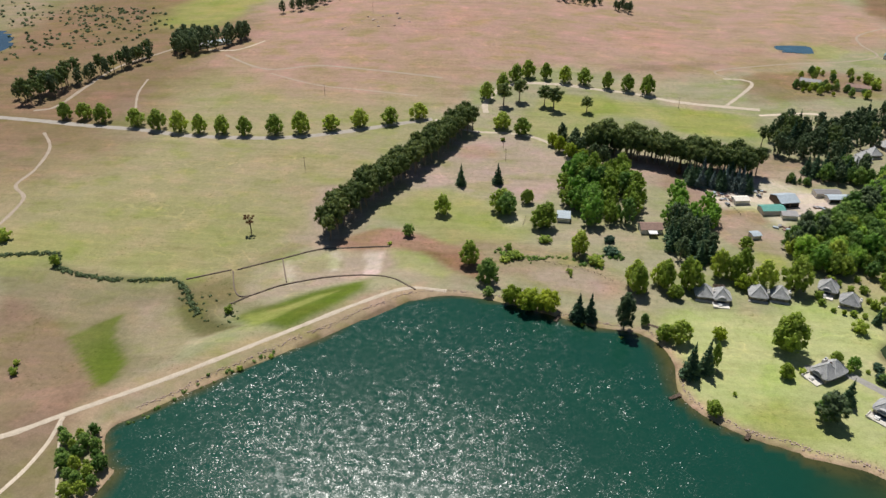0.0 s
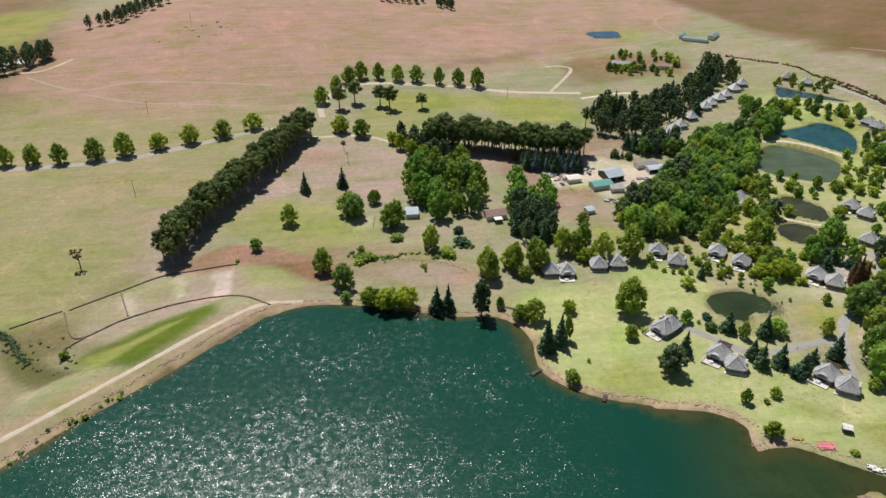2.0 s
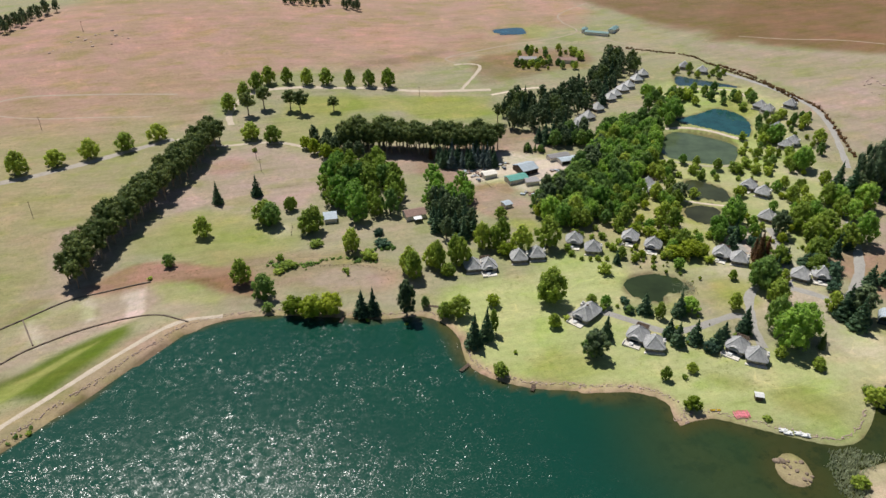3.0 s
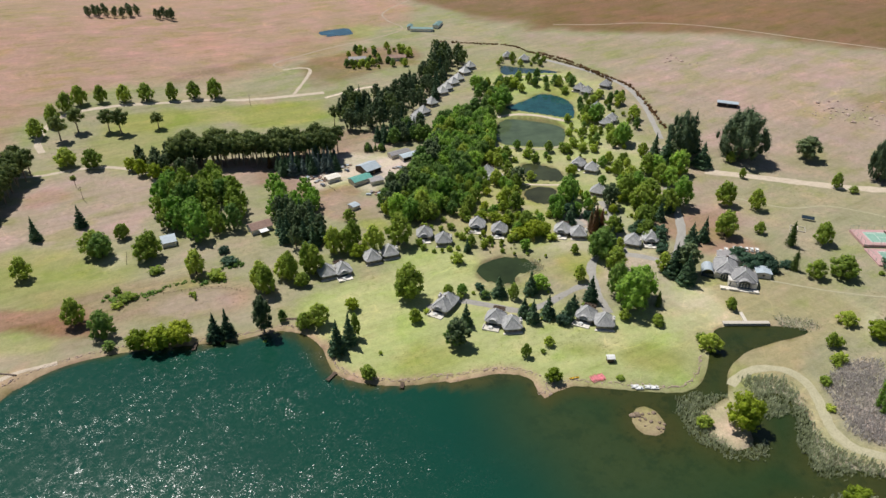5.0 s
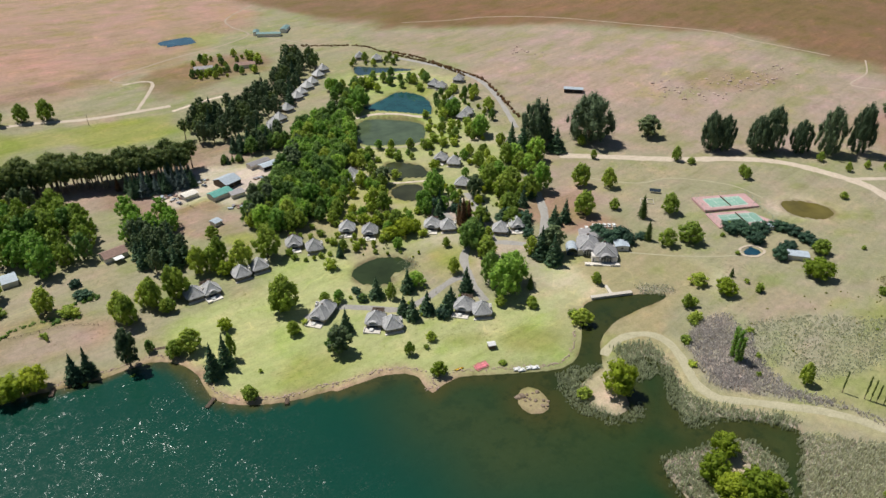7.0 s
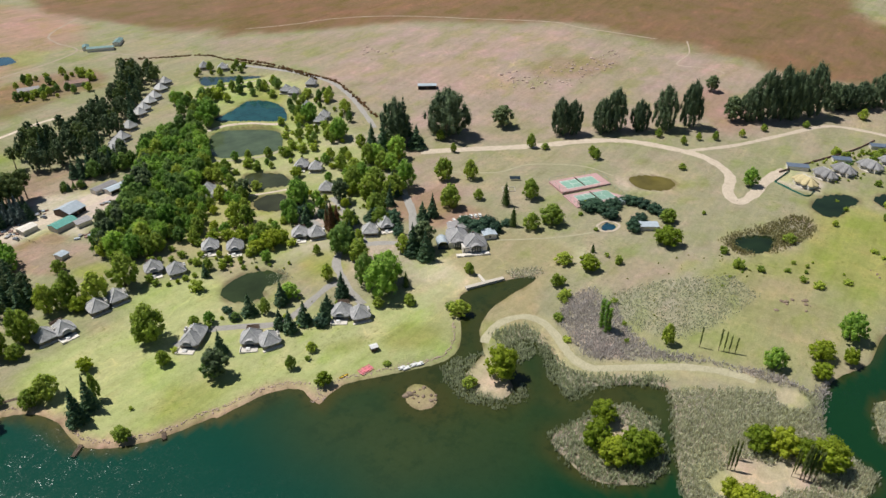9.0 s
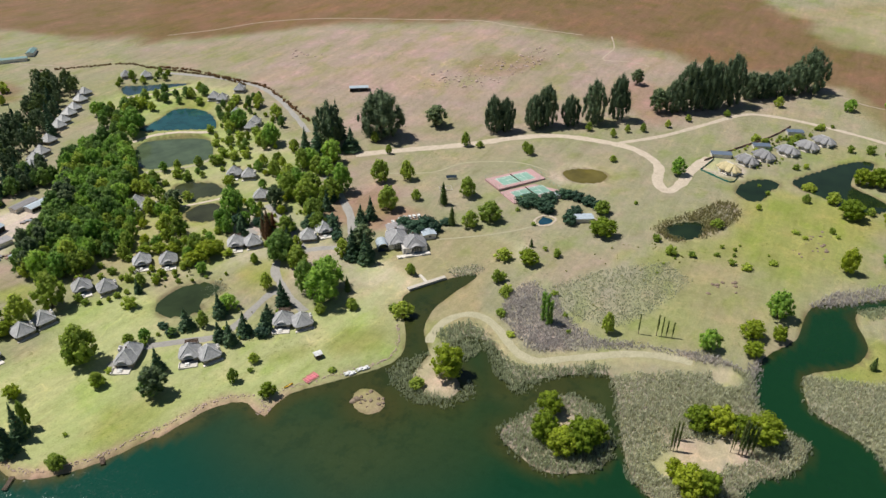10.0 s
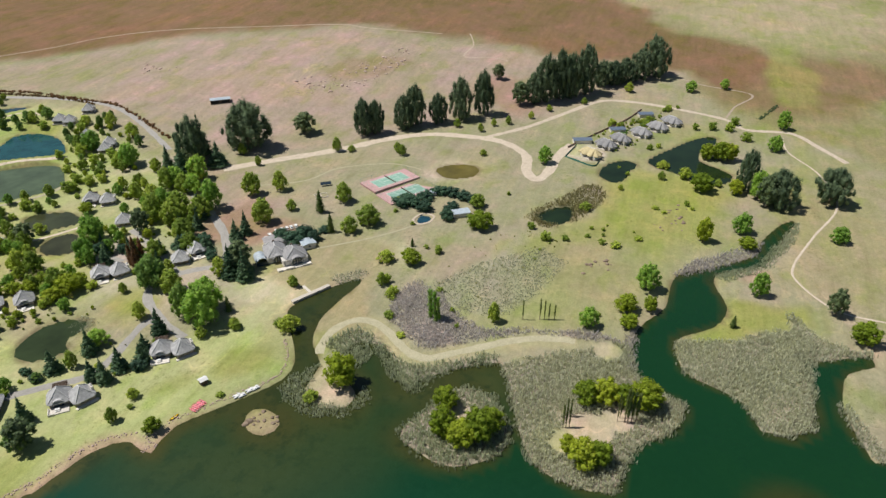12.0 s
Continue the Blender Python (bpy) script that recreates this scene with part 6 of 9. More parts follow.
def wood(name, spots, label):
    """A far wood as one mass. spots: rows of kind, x, y, height."""
    co, tri, slot, mats, n = [], [], [], [], 0
    for kind, x, y, high in spots:
        rng = random.Random(int(x * 31 + y * 17))
        z, turn, s = float(ground_height(x, y)[0]), rng.uniform(0, 6.28), high / 10
        c, d = math.cos(turn) * s, math.sin(turn) * s
        for v, t, mat in kind_meshes(kind, rng.randrange(3)):
            if mat not in mats:
                mats.append(mat)
            co.append(np.c_[x + c * v[:, 0] - d * v[:, 1], y + d * v[:, 0] + c * v[:, 1], z + s * v[:, 2]])
            tri.append(t + n)
            slot.append(np.full(len(t), mats.index(mat)))
            n += len(v)
    me = fast_mesh(name, np.concatenate(co), np.concatenate(tri), mats[0])
    for mat in mats[1:]:
        me.materials.append(mat)
    me.polygons.foreach_set("use_smooth", np.zeros(len(me.polygons), bool))
    me.polygons.foreach_set("material_index", np.concatenate(slot).astype(np.int32)[: len(me.polygons)])
    return tagged(new(name, me), label, "wood", kind="stuff")


def grove(plan, count, kinds, high, spacing, group, seed, keep_off=()):
    """Trees scattered over a plan, no nearer to one another than spacing."""
    rng = random.Random(seed)
    loop = np.array(plan, float)
    lo, hi = loop.min(0), loop.max(0)
    placed, mass = [], []
    for _ in range(count * 40):
        if len(placed) == count:
            break
        x, y = rng.uniform(lo[0], hi[0]), rng.uniform(lo[1], hi[1])
        if away(x, y, loop)[0] > 0 or any(math.hypot(x - a, y - b) < spacing for a, b in placed):
            continue
        if any(math.hypot(x - a, y - b) < (0.78 if "shrubs" in group else 1.0) * r for a, b, r in keep_off) or lake_distance(x, y)[0] < 2 or any(away(x, y, p)[0] < 2 for p, _ in PONDS if near_box(x, y, p, 3)):
            continue
        placed.append((x, y))
        kind = rng.choice(kinds)
        if "far" in group or group == "dark wood":
            mass.append((kind, x, y, rng.uniform(*high)))
            continue
        plant(kind, x, y, rng.uniform(*high) * (0.55 if kind in ("bright", "sparse") else 1), group=group)
    if mass:
        wood("wood", mass, "dense dark wood of tall conifers and gums" if group == "dark wood" else "distant wood of tall dark gum trees")

# ---------------------------------------------------------------- planting: x, y, height, crown width
def plant_all(kind, group, rows):
    for x, y, high, wide in rows:
        plant(kind, x, y, high, wide, group)


plant_all('gum', 'trees by the clubhouse', [(260.7, 196.2, 19.1, 15.8)])
plant_all('broad', 'avenue trees', [(-333.7, 483.1, 15.4, 13.1), (-318.8, 484.2, 14.6, 13.0), (-302.3, 479.6, 16.7, 14.7), (-272.7, 474.1, 15.7, 14.2), (-254.2, 469.1, 17.7, 14.8), (-236.4, 466.2, 18.2, 15.5), (-220.4, 465.3, 16.4, 12.6), (-202.9, 464.4, 15.9, 14.2), (-185.5, 463.5, 16.0, 12.2), (-163.9, 466.2, 17.2, 15.6), (-145.2, 471.0, 18.9, 16.4), (-124.7, 479.4, 13.5, 15.6), (-104.7, 486.7, 15.6, 14.8), (-83.2, 495.3, 14.6, 15.8), (-62.0, 506.9, 14.0, 15.1)])
plant_all('broad', 'trees on the upper road', [(-11.0, 547.2, 16.0, 15.1), (1.2, 562.4, 17.8, 12.6), (12.0, 584.9, 17.1, 15.0), (23.2, 595.4, 17.5, 14.3), (38.3, 593.5, 16.3, 11.2), (54.4, 587.8, 16.4, 13.1), (70.1, 584.8, 16.3, 14.1), (88.9, 578.4, 16.6, 11.0), (104.9, 575.4, 16.3, 13.0), (120.3, 569.5, 19.0, 16.0)])
plant_all('pine', 'pines on the green field', [(2.5, 534.9, 17.9, 13.0), (15.2, 544.3, 17.2, 13.2), (34.9, 536.9, 16.0, 13.0), (42.2, 528.7, 17.8, 12.9), (67.5, 526.4, 12.2, 11.0)])
plant_all('broad', 'meadow trees', [(1.9, 491.7, 14.5, 14.7), (16.9, 481.3, 15.0, 15.2), (-31.3, 359.2, 14.4, 11.4), (29.0, 348.8, 18.0, 13.7), (-12.7, 306.0, 15.9, 12.4), (20.6, 377.7, 9.8, 5.6)])
plant_all('spruce', 'lakeside conifers', [(-22.7, 397.7, 15.5, 7.2), (0.6, 401.8, 14.8, 7.3), (40.2, 263.4, 15.1, 8.1), (45.6, 262.9, 15.9, 7.6), (83.3, 226.9, 18.7, 9.1), (90.1, 229.7, 18.1, 7.2)])
plant_all('shade', 'meadow trees', [(6.0, 362.3, 16.0, 14.8), (-48.1, 332.8, 8.4, 8.2), (-2.5, 290.0, 15.3, 12.5), (-1.9, 279.1, 5.8, 6.1), (70.3, 261.2, 7.0, 4.9)])
plant_all('bright', 'bright lakeside trees', [(9.7, 273.3, 10.5, 11.0), (17.5, 269.5, 11.6, 14.2), (26.3, 268.9, 11.2, 13.1), (123.2, 294.9, 7.9, 9.2)])
plant_all('gum', 'lakeside trees', [(60.4, 257.3, 22.2, 11.3), (130.9, 205.7, 14.7, 11.7)])
plant_all('broad', 'lawn trees', [(71.0, 286.0, 18.4, 12.1), (83.6, 250.3, 12.5, 12.3), (97.5, 291.0, 18.9, 11.9), (85.1, 292.0, 19.1, 10.6), (129.4, 248.2, 21.9, 17.3), (122.3, 229.3, 8.3, 5.8), (94.4, 232.9, 14.9, 5.2), (88.2, 205.2, 7.4, 6.8), (89.2, 283.6, 8.5, 7.5), (113.8, 304.3, 17.8, 10.5), (125.8, 306.3, 18.4, 11.9)])
plant_all('dry', 'lone tree', [(-139.0, 333.5, 12.0, 8.7)])
plant_all('broad', 'trees above the clubhouse', [(338.6, 237.3, 17.0, 14.0), (349.9, 223.8, 15.1, 11.1), (309.7, 212.3, 17.0, 14.9), (348.7, 179.3, 14.9, 12.6), (328.1, 154.0, 13.2, 15.8), (315.6, 160.3, 11.6, 11.7), (426.7, 174.8, 8.6, 6.4)])
plant_all('broad', 'young roadside trees', [(328.7, 204.4, 8.0, 7.0), (415.6, 216.2, 12.0, 8.2), (418.7, 206.8, 5.1, 6.5), (388.1, 275.3, 9.6, 7.4), (377.4, 256.4, 7.9, 4.8), (481.7, 148.4, 7.5, 6.1), (478.8, 129.0, 7.5, 5.1), (491.6, 122.4, 6.7, 5.2), (499.0, 112.8, 7.6, 6.1), (516.2, 99.0, 6.9, 5.4), (535.9, 88.7, 6.1, 5.6), (560.7, 64.7, 6.4, 5.8), (602.7, 33.2, 9.7, 8.2), (439.7, 116.2, 5.1, 5.6), (423.2, 170.0, 9.2, 7.2)])
plant_all('gum', 'gum belt', [(364.4, 297.6, 37.5, 20.5), (398.9, 277.4, 38.5, 32.8), (434.8, 251.8, 17.6, 19.0), (446.2, 209.0, 31.7, 14.5), (452.5, 202.6, 29.1, 14.5), (466.6, 185.6, 29.1, 16.4), (475.0, 179.6, 35.9, 16.6), (484.2, 164.6, 26.8, 15.8), (495.2, 149.9, 37.1, 18.6), (510.2, 136.1, 39.0, 16.3), (583.8, 143.1, 14.5, 12.2), (540.2, 113.6, 20.6, 16.9)])
plant_all('gum', 'gum belt', [(548.1, 103.7, 28.0, 16.1), (554.0, 95.6, 43.8, 20.1), (564.5, 85.8, 46.4, 20.3), (571.9, 77.7, 40.8, 19.6), (585.5, 68.1, 45.5, 21.9), (608.1, 56.9, 24.8, 18.6), (614.6, 48.0, 23.9, 18.7), (625.0, 39.4, 24.3, 19.0), (636.3, 28.3, 28.9, 21.4), (649.0, 17.1, 40.1, 27.3), (442.5, -54.6, 31.1, 13.3), (425.8, -72.3, 27.8, 22.8), (423.7, -65.8, 22.3, 15.1), (440.7, -103.7, 26.5, 23.0), (315.1, -89.8, 15.5, 10.4)])
plant_all('lush', 'trees by the inlet', [(433.4, -61.5, 21.3, 13.9), (559.2, -85.3, 16.7, 12.5), (515.3, -76.6, 12.6, 12.5), (619.9, -16.6, 10.7, 11.5), (635.3, -44.0, 10.1, 9.7), (389.6, -101.2, 10.7, 11.5), (320.7, -56.2, 14.7, 10.3), (309.9, -4.5, 16.2, 13.5), (270.0, 19.0, 11.7, 10.1), (384.4, -50.8, 13.7, 13.9), (442.4, 73.8, 13.3, 12.6)])
plant_all('bright', 'bright trees by the water', [(288.2, 3.6, 9.2, 11.1), (275.0, 1.2, 8.1, 9.2), (292.1, -7.1, 8.3, 7.3), (367.4, -30.0, 15.4, 10.0), (366.6, -53.1, 7.9, 10.1), (433.3, -28.2, 12.3, 16.1), (485.9, -31.1, 11.8, 11.8), (486.8, -39.3, 14.2, 14.4), (488.8, -45.2, 13.6, 12.7), (296.5, -98.7, 10.7, 13.6), (342.7, 90.8, 10.8, 15.5), (295.2, 114.9, 9.2, 11.3), (434.6, -48.4, 10.9, 10.0)])
plant_all('broad', 'small trees on the east lawn', [(293.7, 128.8, 7.3, 10.8), (367.2, 99.5, 9.3, 11.6), (463.0, -3.2, 7.2, 9.7), (442.4, -3.4, 6.7, 5.4), (448.6, -18.0, 8.6, 10.2), (442.7, -38.3, 5.8, 6.2), (383.9, 37.4, 6.2, 8.3), (418.4, 20.1, 4.1, 4.4), (225.1, 148.1, 9.3, 11.7), (257.6, 164.6, 6.3, 5.2), (271.7, 122.1, 8.8, 5.7), (263.3, 114.1, 5.1, 6.1), (218.3, 172.4, 6.2, 6.5), (259.7, 60.7, 12.5, 6.9), (187.4, 117.2, 5.0, 7.5), (253.6, 203.6, 12.1, 9.1)])
plant_all('bright', 'island willows', [(199.6, 109.4, 15.6, 14.4), (199.8, 64.6, 10.7, 10.5), (186.1, 61.2, 12.6, 11.5), (187.6, 47.9, 14.4, 13.1), (183.7, 53.3, 10.9, 12.2), (194.2, 44.6, 10.8, 9.8), (219.9, 12.8, 10.7, 11.3), (223.1, 5.5, 11.0, 12.3), (223.9, -2.2, 10.4, 10.4), (223.5, -9.8, 14.9, 14.2)])
plant_all('bright', 'island willows', [(187.4, 9.0, 12.4, 12.9), (189.8, 3.7, 10.8, 10.8), (192.1, 14.9, 8.9, 7.9)])
plant_all('column', 'slender island poplars', [(203.5, 18.7, 11.5, 1.3), (203.9, 17.7, 10.3, 1.1), (204.5, 16.5, 10.3, 1.1), (209.7, 18.1, 9.1, 1.1), (210.4, 16.9, 9.1, 1.1), (213.7, -3.2, 17.1, 1.8), (213.4, -4.3, 16.4, 1.8), (214.5, -5.7, 15.2, 1.8), (215.4, -7.3, 14.5, 1.9), (213.4, -0.5, 13.6, 0.9), (215.5, -1.3, 10.4, 0.9)])
plant_all('column', 'slender poplars on the marsh', [(265.5, 48.4, 10.9, 1.1), (268.0, 40.9, 11.5, 1.3), (268.6, 38.9, 10.9, 1.1), (269.3, 36.9, 9.0, 1.1), (270.1, 34.5, 8.3, 1.1)])
plant_all('poplar', 'marsh poplars', [(253.8, 89.7, 15.5, 3.7), (251.2, 86.5, 16.7, 3.7), (253.3, 85.6, 12.3, 3.2)])
plant_all('juniper', 'junipers round the pool', [(356.6, 142.9, 6.6, 13.8), (357.7, 134.9, 7.0, 11.7), (367.3, 133.2, 5.8, 10.5), (376.4, 126.7, 5.9, 10.6), (377.3, 118.9, 5.9, 10.6), (374.4, 110.6, 5.8, 10.5), (372.1, 103.4, 5.1, 9.7), (347.3, 112.0, 7.9, 9.3), (358.6, 112.8, 6.4, 10.2), (354.0, 128.4, 7.2, 10.2), (362.1, 142.4, 5.2, 9.8)])
plant_all('juniper', 'junipers by the clubhouse', [(295.3, 184.4, 8.1, 13.4), (301.8, 180.8, 8.5, 12.2), (296.4, 192.7, 7.3, 11.0), (300.9, 174.7, 7.2, 7.7)])
plant_all('cypress', 'cypresses', [(331.7, 186.7, 15.6, 6.9), (312.3, 170.1, 12.9, 5.9), (312.2, 120.7, 5.8, 3.1), (228.0, 181.8, 9.8, 4.2), (290.3, -44.1, 7.2, 3.9)])
plant_all('spruce', 'conifers by the clubhouse', [(254.5, 197.6, 19.6, 10.3), (254.6, 189.3, 18.7, 10.1), (287.3, 216.0, 13.3, 7.9), (294.6, 214.1, 15.8, 7.3), (280.1, 208.9, 9.5, 7.1)])
plant_all('broad', 'lawn trees', [(128.0, 248.8, 18.5, 13.7), (88.2, 207.3, 5.9, 7.2), (77.4, 251.5, 9.2, 9.5), (123.3, 229.4, 7.4, 6.3), (147.6, 241.6, 5.8, 6.1), (256.5, 162.7, 7.7, 5.2), (207.3, 182.3, 6.4, 6.0), (152.1, 183.7, 8.1, 5.0), (217.5, 170.5, 4.7, 4.9), (165.6, 184.9, 5.4, 5.6), (210.5, 218.1, 10.6, 7.5), (172.4, 221.8, 9.8, 6.1)])
plant_all('bright', 'lawn trees', [(153.1, 166.0, 6.5, 7.2), (101.7, 252.9, 6.6, 7.6)])
plant_all('shade', 'lawn trees', [(130.7, 207.0, 12.3, 10.6), (161.0, 229.3, 4.6, 5.5), (235.2, 230.6, 18.6, 16.0), (217.3, 198.5, 21.5, 11.9), (243.8, 205.7, 5.8, 5.4)])
plant_all('lush', 'lawn trees', [(215.4, 186.8, 23.4, 18.9), (188.7, 222.7, 8.4, 12.4), (152.8, 237.0, 7.1, 6.1)])
plant_all('spruce', 'garden conifers', [(167.8, 227.1, 12.1, 7.7), (182.2, 221.1, 13.4, 8.4), (169.4, 202.1, 12.7, 8.4), (168.7, 207.8, 11.1, 7.5), (177.9, 201.6, 13.0, 8.0), (203.2, 201.4, 14.6, 8.9), (184.1, 195.4, 11.0, 8.0), (190.6, 199.1, 10.6, 7.6), (141.5, 215.4, 13.1, 6.8), (261.7, 192.1, 9.3, 6.1)])
plant_all('broad', 'trees behind the lake houses', [(70.2, 291.9, 17.7, 12.2), (82.8, 295.2, 15.0, 10.0), (95.7, 294.0, 19.0, 11.2), (119.9, 302.8, 16.1, 11.0), (132.4, 294.5, 18.8, 14.0), (148.1, 295.3, 21.1, 14.9), (87.5, 284.5, 7.8, 7.5), (45.4, 321.0, 15.8, 12.2), (25.3, 347.8, 15.8, 12.9), (3.4, 367.0, 15.7, 16.9), (18.1, 377.5, 9.9, 9.0), (135.7, 334.1, 8.2, 7.9)])
plant_all('lush', 'resort trees', [(314.3, 249.6, 21.1, 15.8), (328.8, 272.6, 14.4, 12.9), (333.3, 289.6, 14.8, 13.2), (345.7, 281.2, 18.8, 15.7), (345.8, 335.5, 17.6, 15.1), (306.5, 278.0, 14.1, 12.5), (259.6, 288.4, 16.0, 14.7), (243.3, 279.1, 15.0, 12.8), (357.3, 376.0, 15.0, 15.2)])
plant_all('broad', 'resort trees', [(292.3, 273.3, 18.6, 15.8), (304.0, 265.5, 15.5, 15.9), (257.5, 245.9, 11.9, 11.1), (281.7, 245.7, 12.9, 12.2), (217.1, 272.2, 13.5, 12.9), (224.1, 304.2, 13.3, 11.0), (328.7, 292.8, 16.5, 13.2), (383.3, 363.2, 12.9, 11.8), (392.9, 389.5, 11.8, 9.5)])
plant_all('spruce', 'resort conifers', [(301.7, 249.2, 16.9, 10.6), (344.2, 292.5, 26.3, 13.5), (367.9, 281.6, 18.0, 13.8), (378.3, 301.2, 29.2, 16.0), (253.8, 256.0, 13.5, 7.3), (255.5, 260.5, 12.4, 6.0), (250.3, 272.0, 9.9, 7.4), (285.9, 251.2, 10.3, 6.9), (272.0, 225.0, 8.8, 11.0), (271.0, 240.8, 7.8, 9.9)])

plant_all('lush', 'pondside trees', [(311.2, 435.4, 19.0, 19.0), (261.5, 289.5, 18.0, 14.0), (348.7, 337.1, 17.0, 15.0), (240.8, 273.8, 12.0, 9.0), (225.7, 192.2, 20.0, 17.0)])
plant_all('shade', 'pondside trees', [(378.0, 452.4, 10.0, 10.0), (362.9, 460.7, 9.0, 8.0), (373.3, 349.6, 10.0, 7.0), (234.1, 228.6, 20.0, 17.0), (388.3, 395.2, 11.0, 6.0)])
plant_all('broad', 'pondside trees', [(345.8, 455.9, 8.0, 7.0), (324.3, 341.4, 9.0, 6.0), (307.8, 285.8, 15.0, 13.0), (293.4, 260.6, 17.0, 16.0), (302.6, 249.2, 17.0, 15.0), (225.6, 294.7, 14.0, 11.0), (234.6, 329.1, 12.0, 10.0), (327.7, 279.0, 14.0, 12.0), (344.5, 281.3, 15.0, 12.0), (355.0, 384.1, 12.0, 10.0), (233.4, 217.6, 14.0, 13.0), (258.0, 324.0, 7.0, 8.0), (318.3, 317.8, 10.0, 7.0), (270.4, 233.6, 12.0, 11.0)])
plant_all('bright', 'pondside trees', [(216.3, 265.0, 10.0, 14.0), (210.3, 283.1, 7.0, 8.0), (201.5, 295.4, 6.0, 9.0), (223.0, 263.2, 8.0, 8.0), (207.5, 290.0, 6.0, 9.0), (208.5, 267.9, 7.0, 10.0), (286.1, 317.0, 7.0, 9.0)])
plant_all('gum', 'pondside trees', [(247.4, 323.5, 13.0, 12.0), (277.0, 270.4, 17.0, 14.0), (350.3, 294.2, 18.0, 12.0), (371.6, 299.8, 20.0, 12.0)])
plant_all('rust', 'rust-brown conifers', [(247.9, 253.8, 14.0, 5.0), (251.2, 253.5, 16.0, 6.0), (256.9, 254.7, 12.0, 5.0), (246.9, 250.4, 11.0, 5.0)])
plant_all('spruce', 'pondside conifers', [(353.3, 310.4, 17.0, 8.0), (290.7, 243.1, 12.0, 7.0), (176.2, 269.7, 9.0, 5.0), (261.9, 245.7, 10.0, 6.0), (243.4, 266.8, 9.0, 8.0)])
plant_all('bright', 'pale trees by the gum clump', [(38.0, 464.0, 10.0, 9.0), (42.5, 454.0, 12.0, 9.5), (49.0, 445.0, 11.0, 10.0), (57.0, 441.0, 9.0, 8.0)])
plant_all('rust', 'rust-brown conifers', [(118.0, 424.0, 11.0, 4.5), (126.0, 420.0, 9.0, 4.0)])

def belt(kind, group, a, b, count, rows, gap, high):
    """A planted belt of trees between two places."""
    rng = random.Random(count)
    a, b = Vector(a), Vector(b)
    side = Vector((-(b - a).y, (b - a).x)).normalized()
    for i in range(count):
        for r in range(rows):
            p = a.lerp(b, (i + 0.5 * r) / count) + side * (gap * (r - (rows - 1) / 2) + rng.uniform(-1, 1))
            plant(kind, p.x + rng.uniform(-1, 1), p.y, rng.uniform(*high), group=group)


belt('pine', 'pine shelter belt', [-96.8, 331.8], [-22.1, 496.4], 24, 3, 5.0, (15, 20))
belt('pine', 'pine belt by the paddocks', [64.3, 458.8], [164.3, 419.8], 24, 3, 6.0, (15, 22))

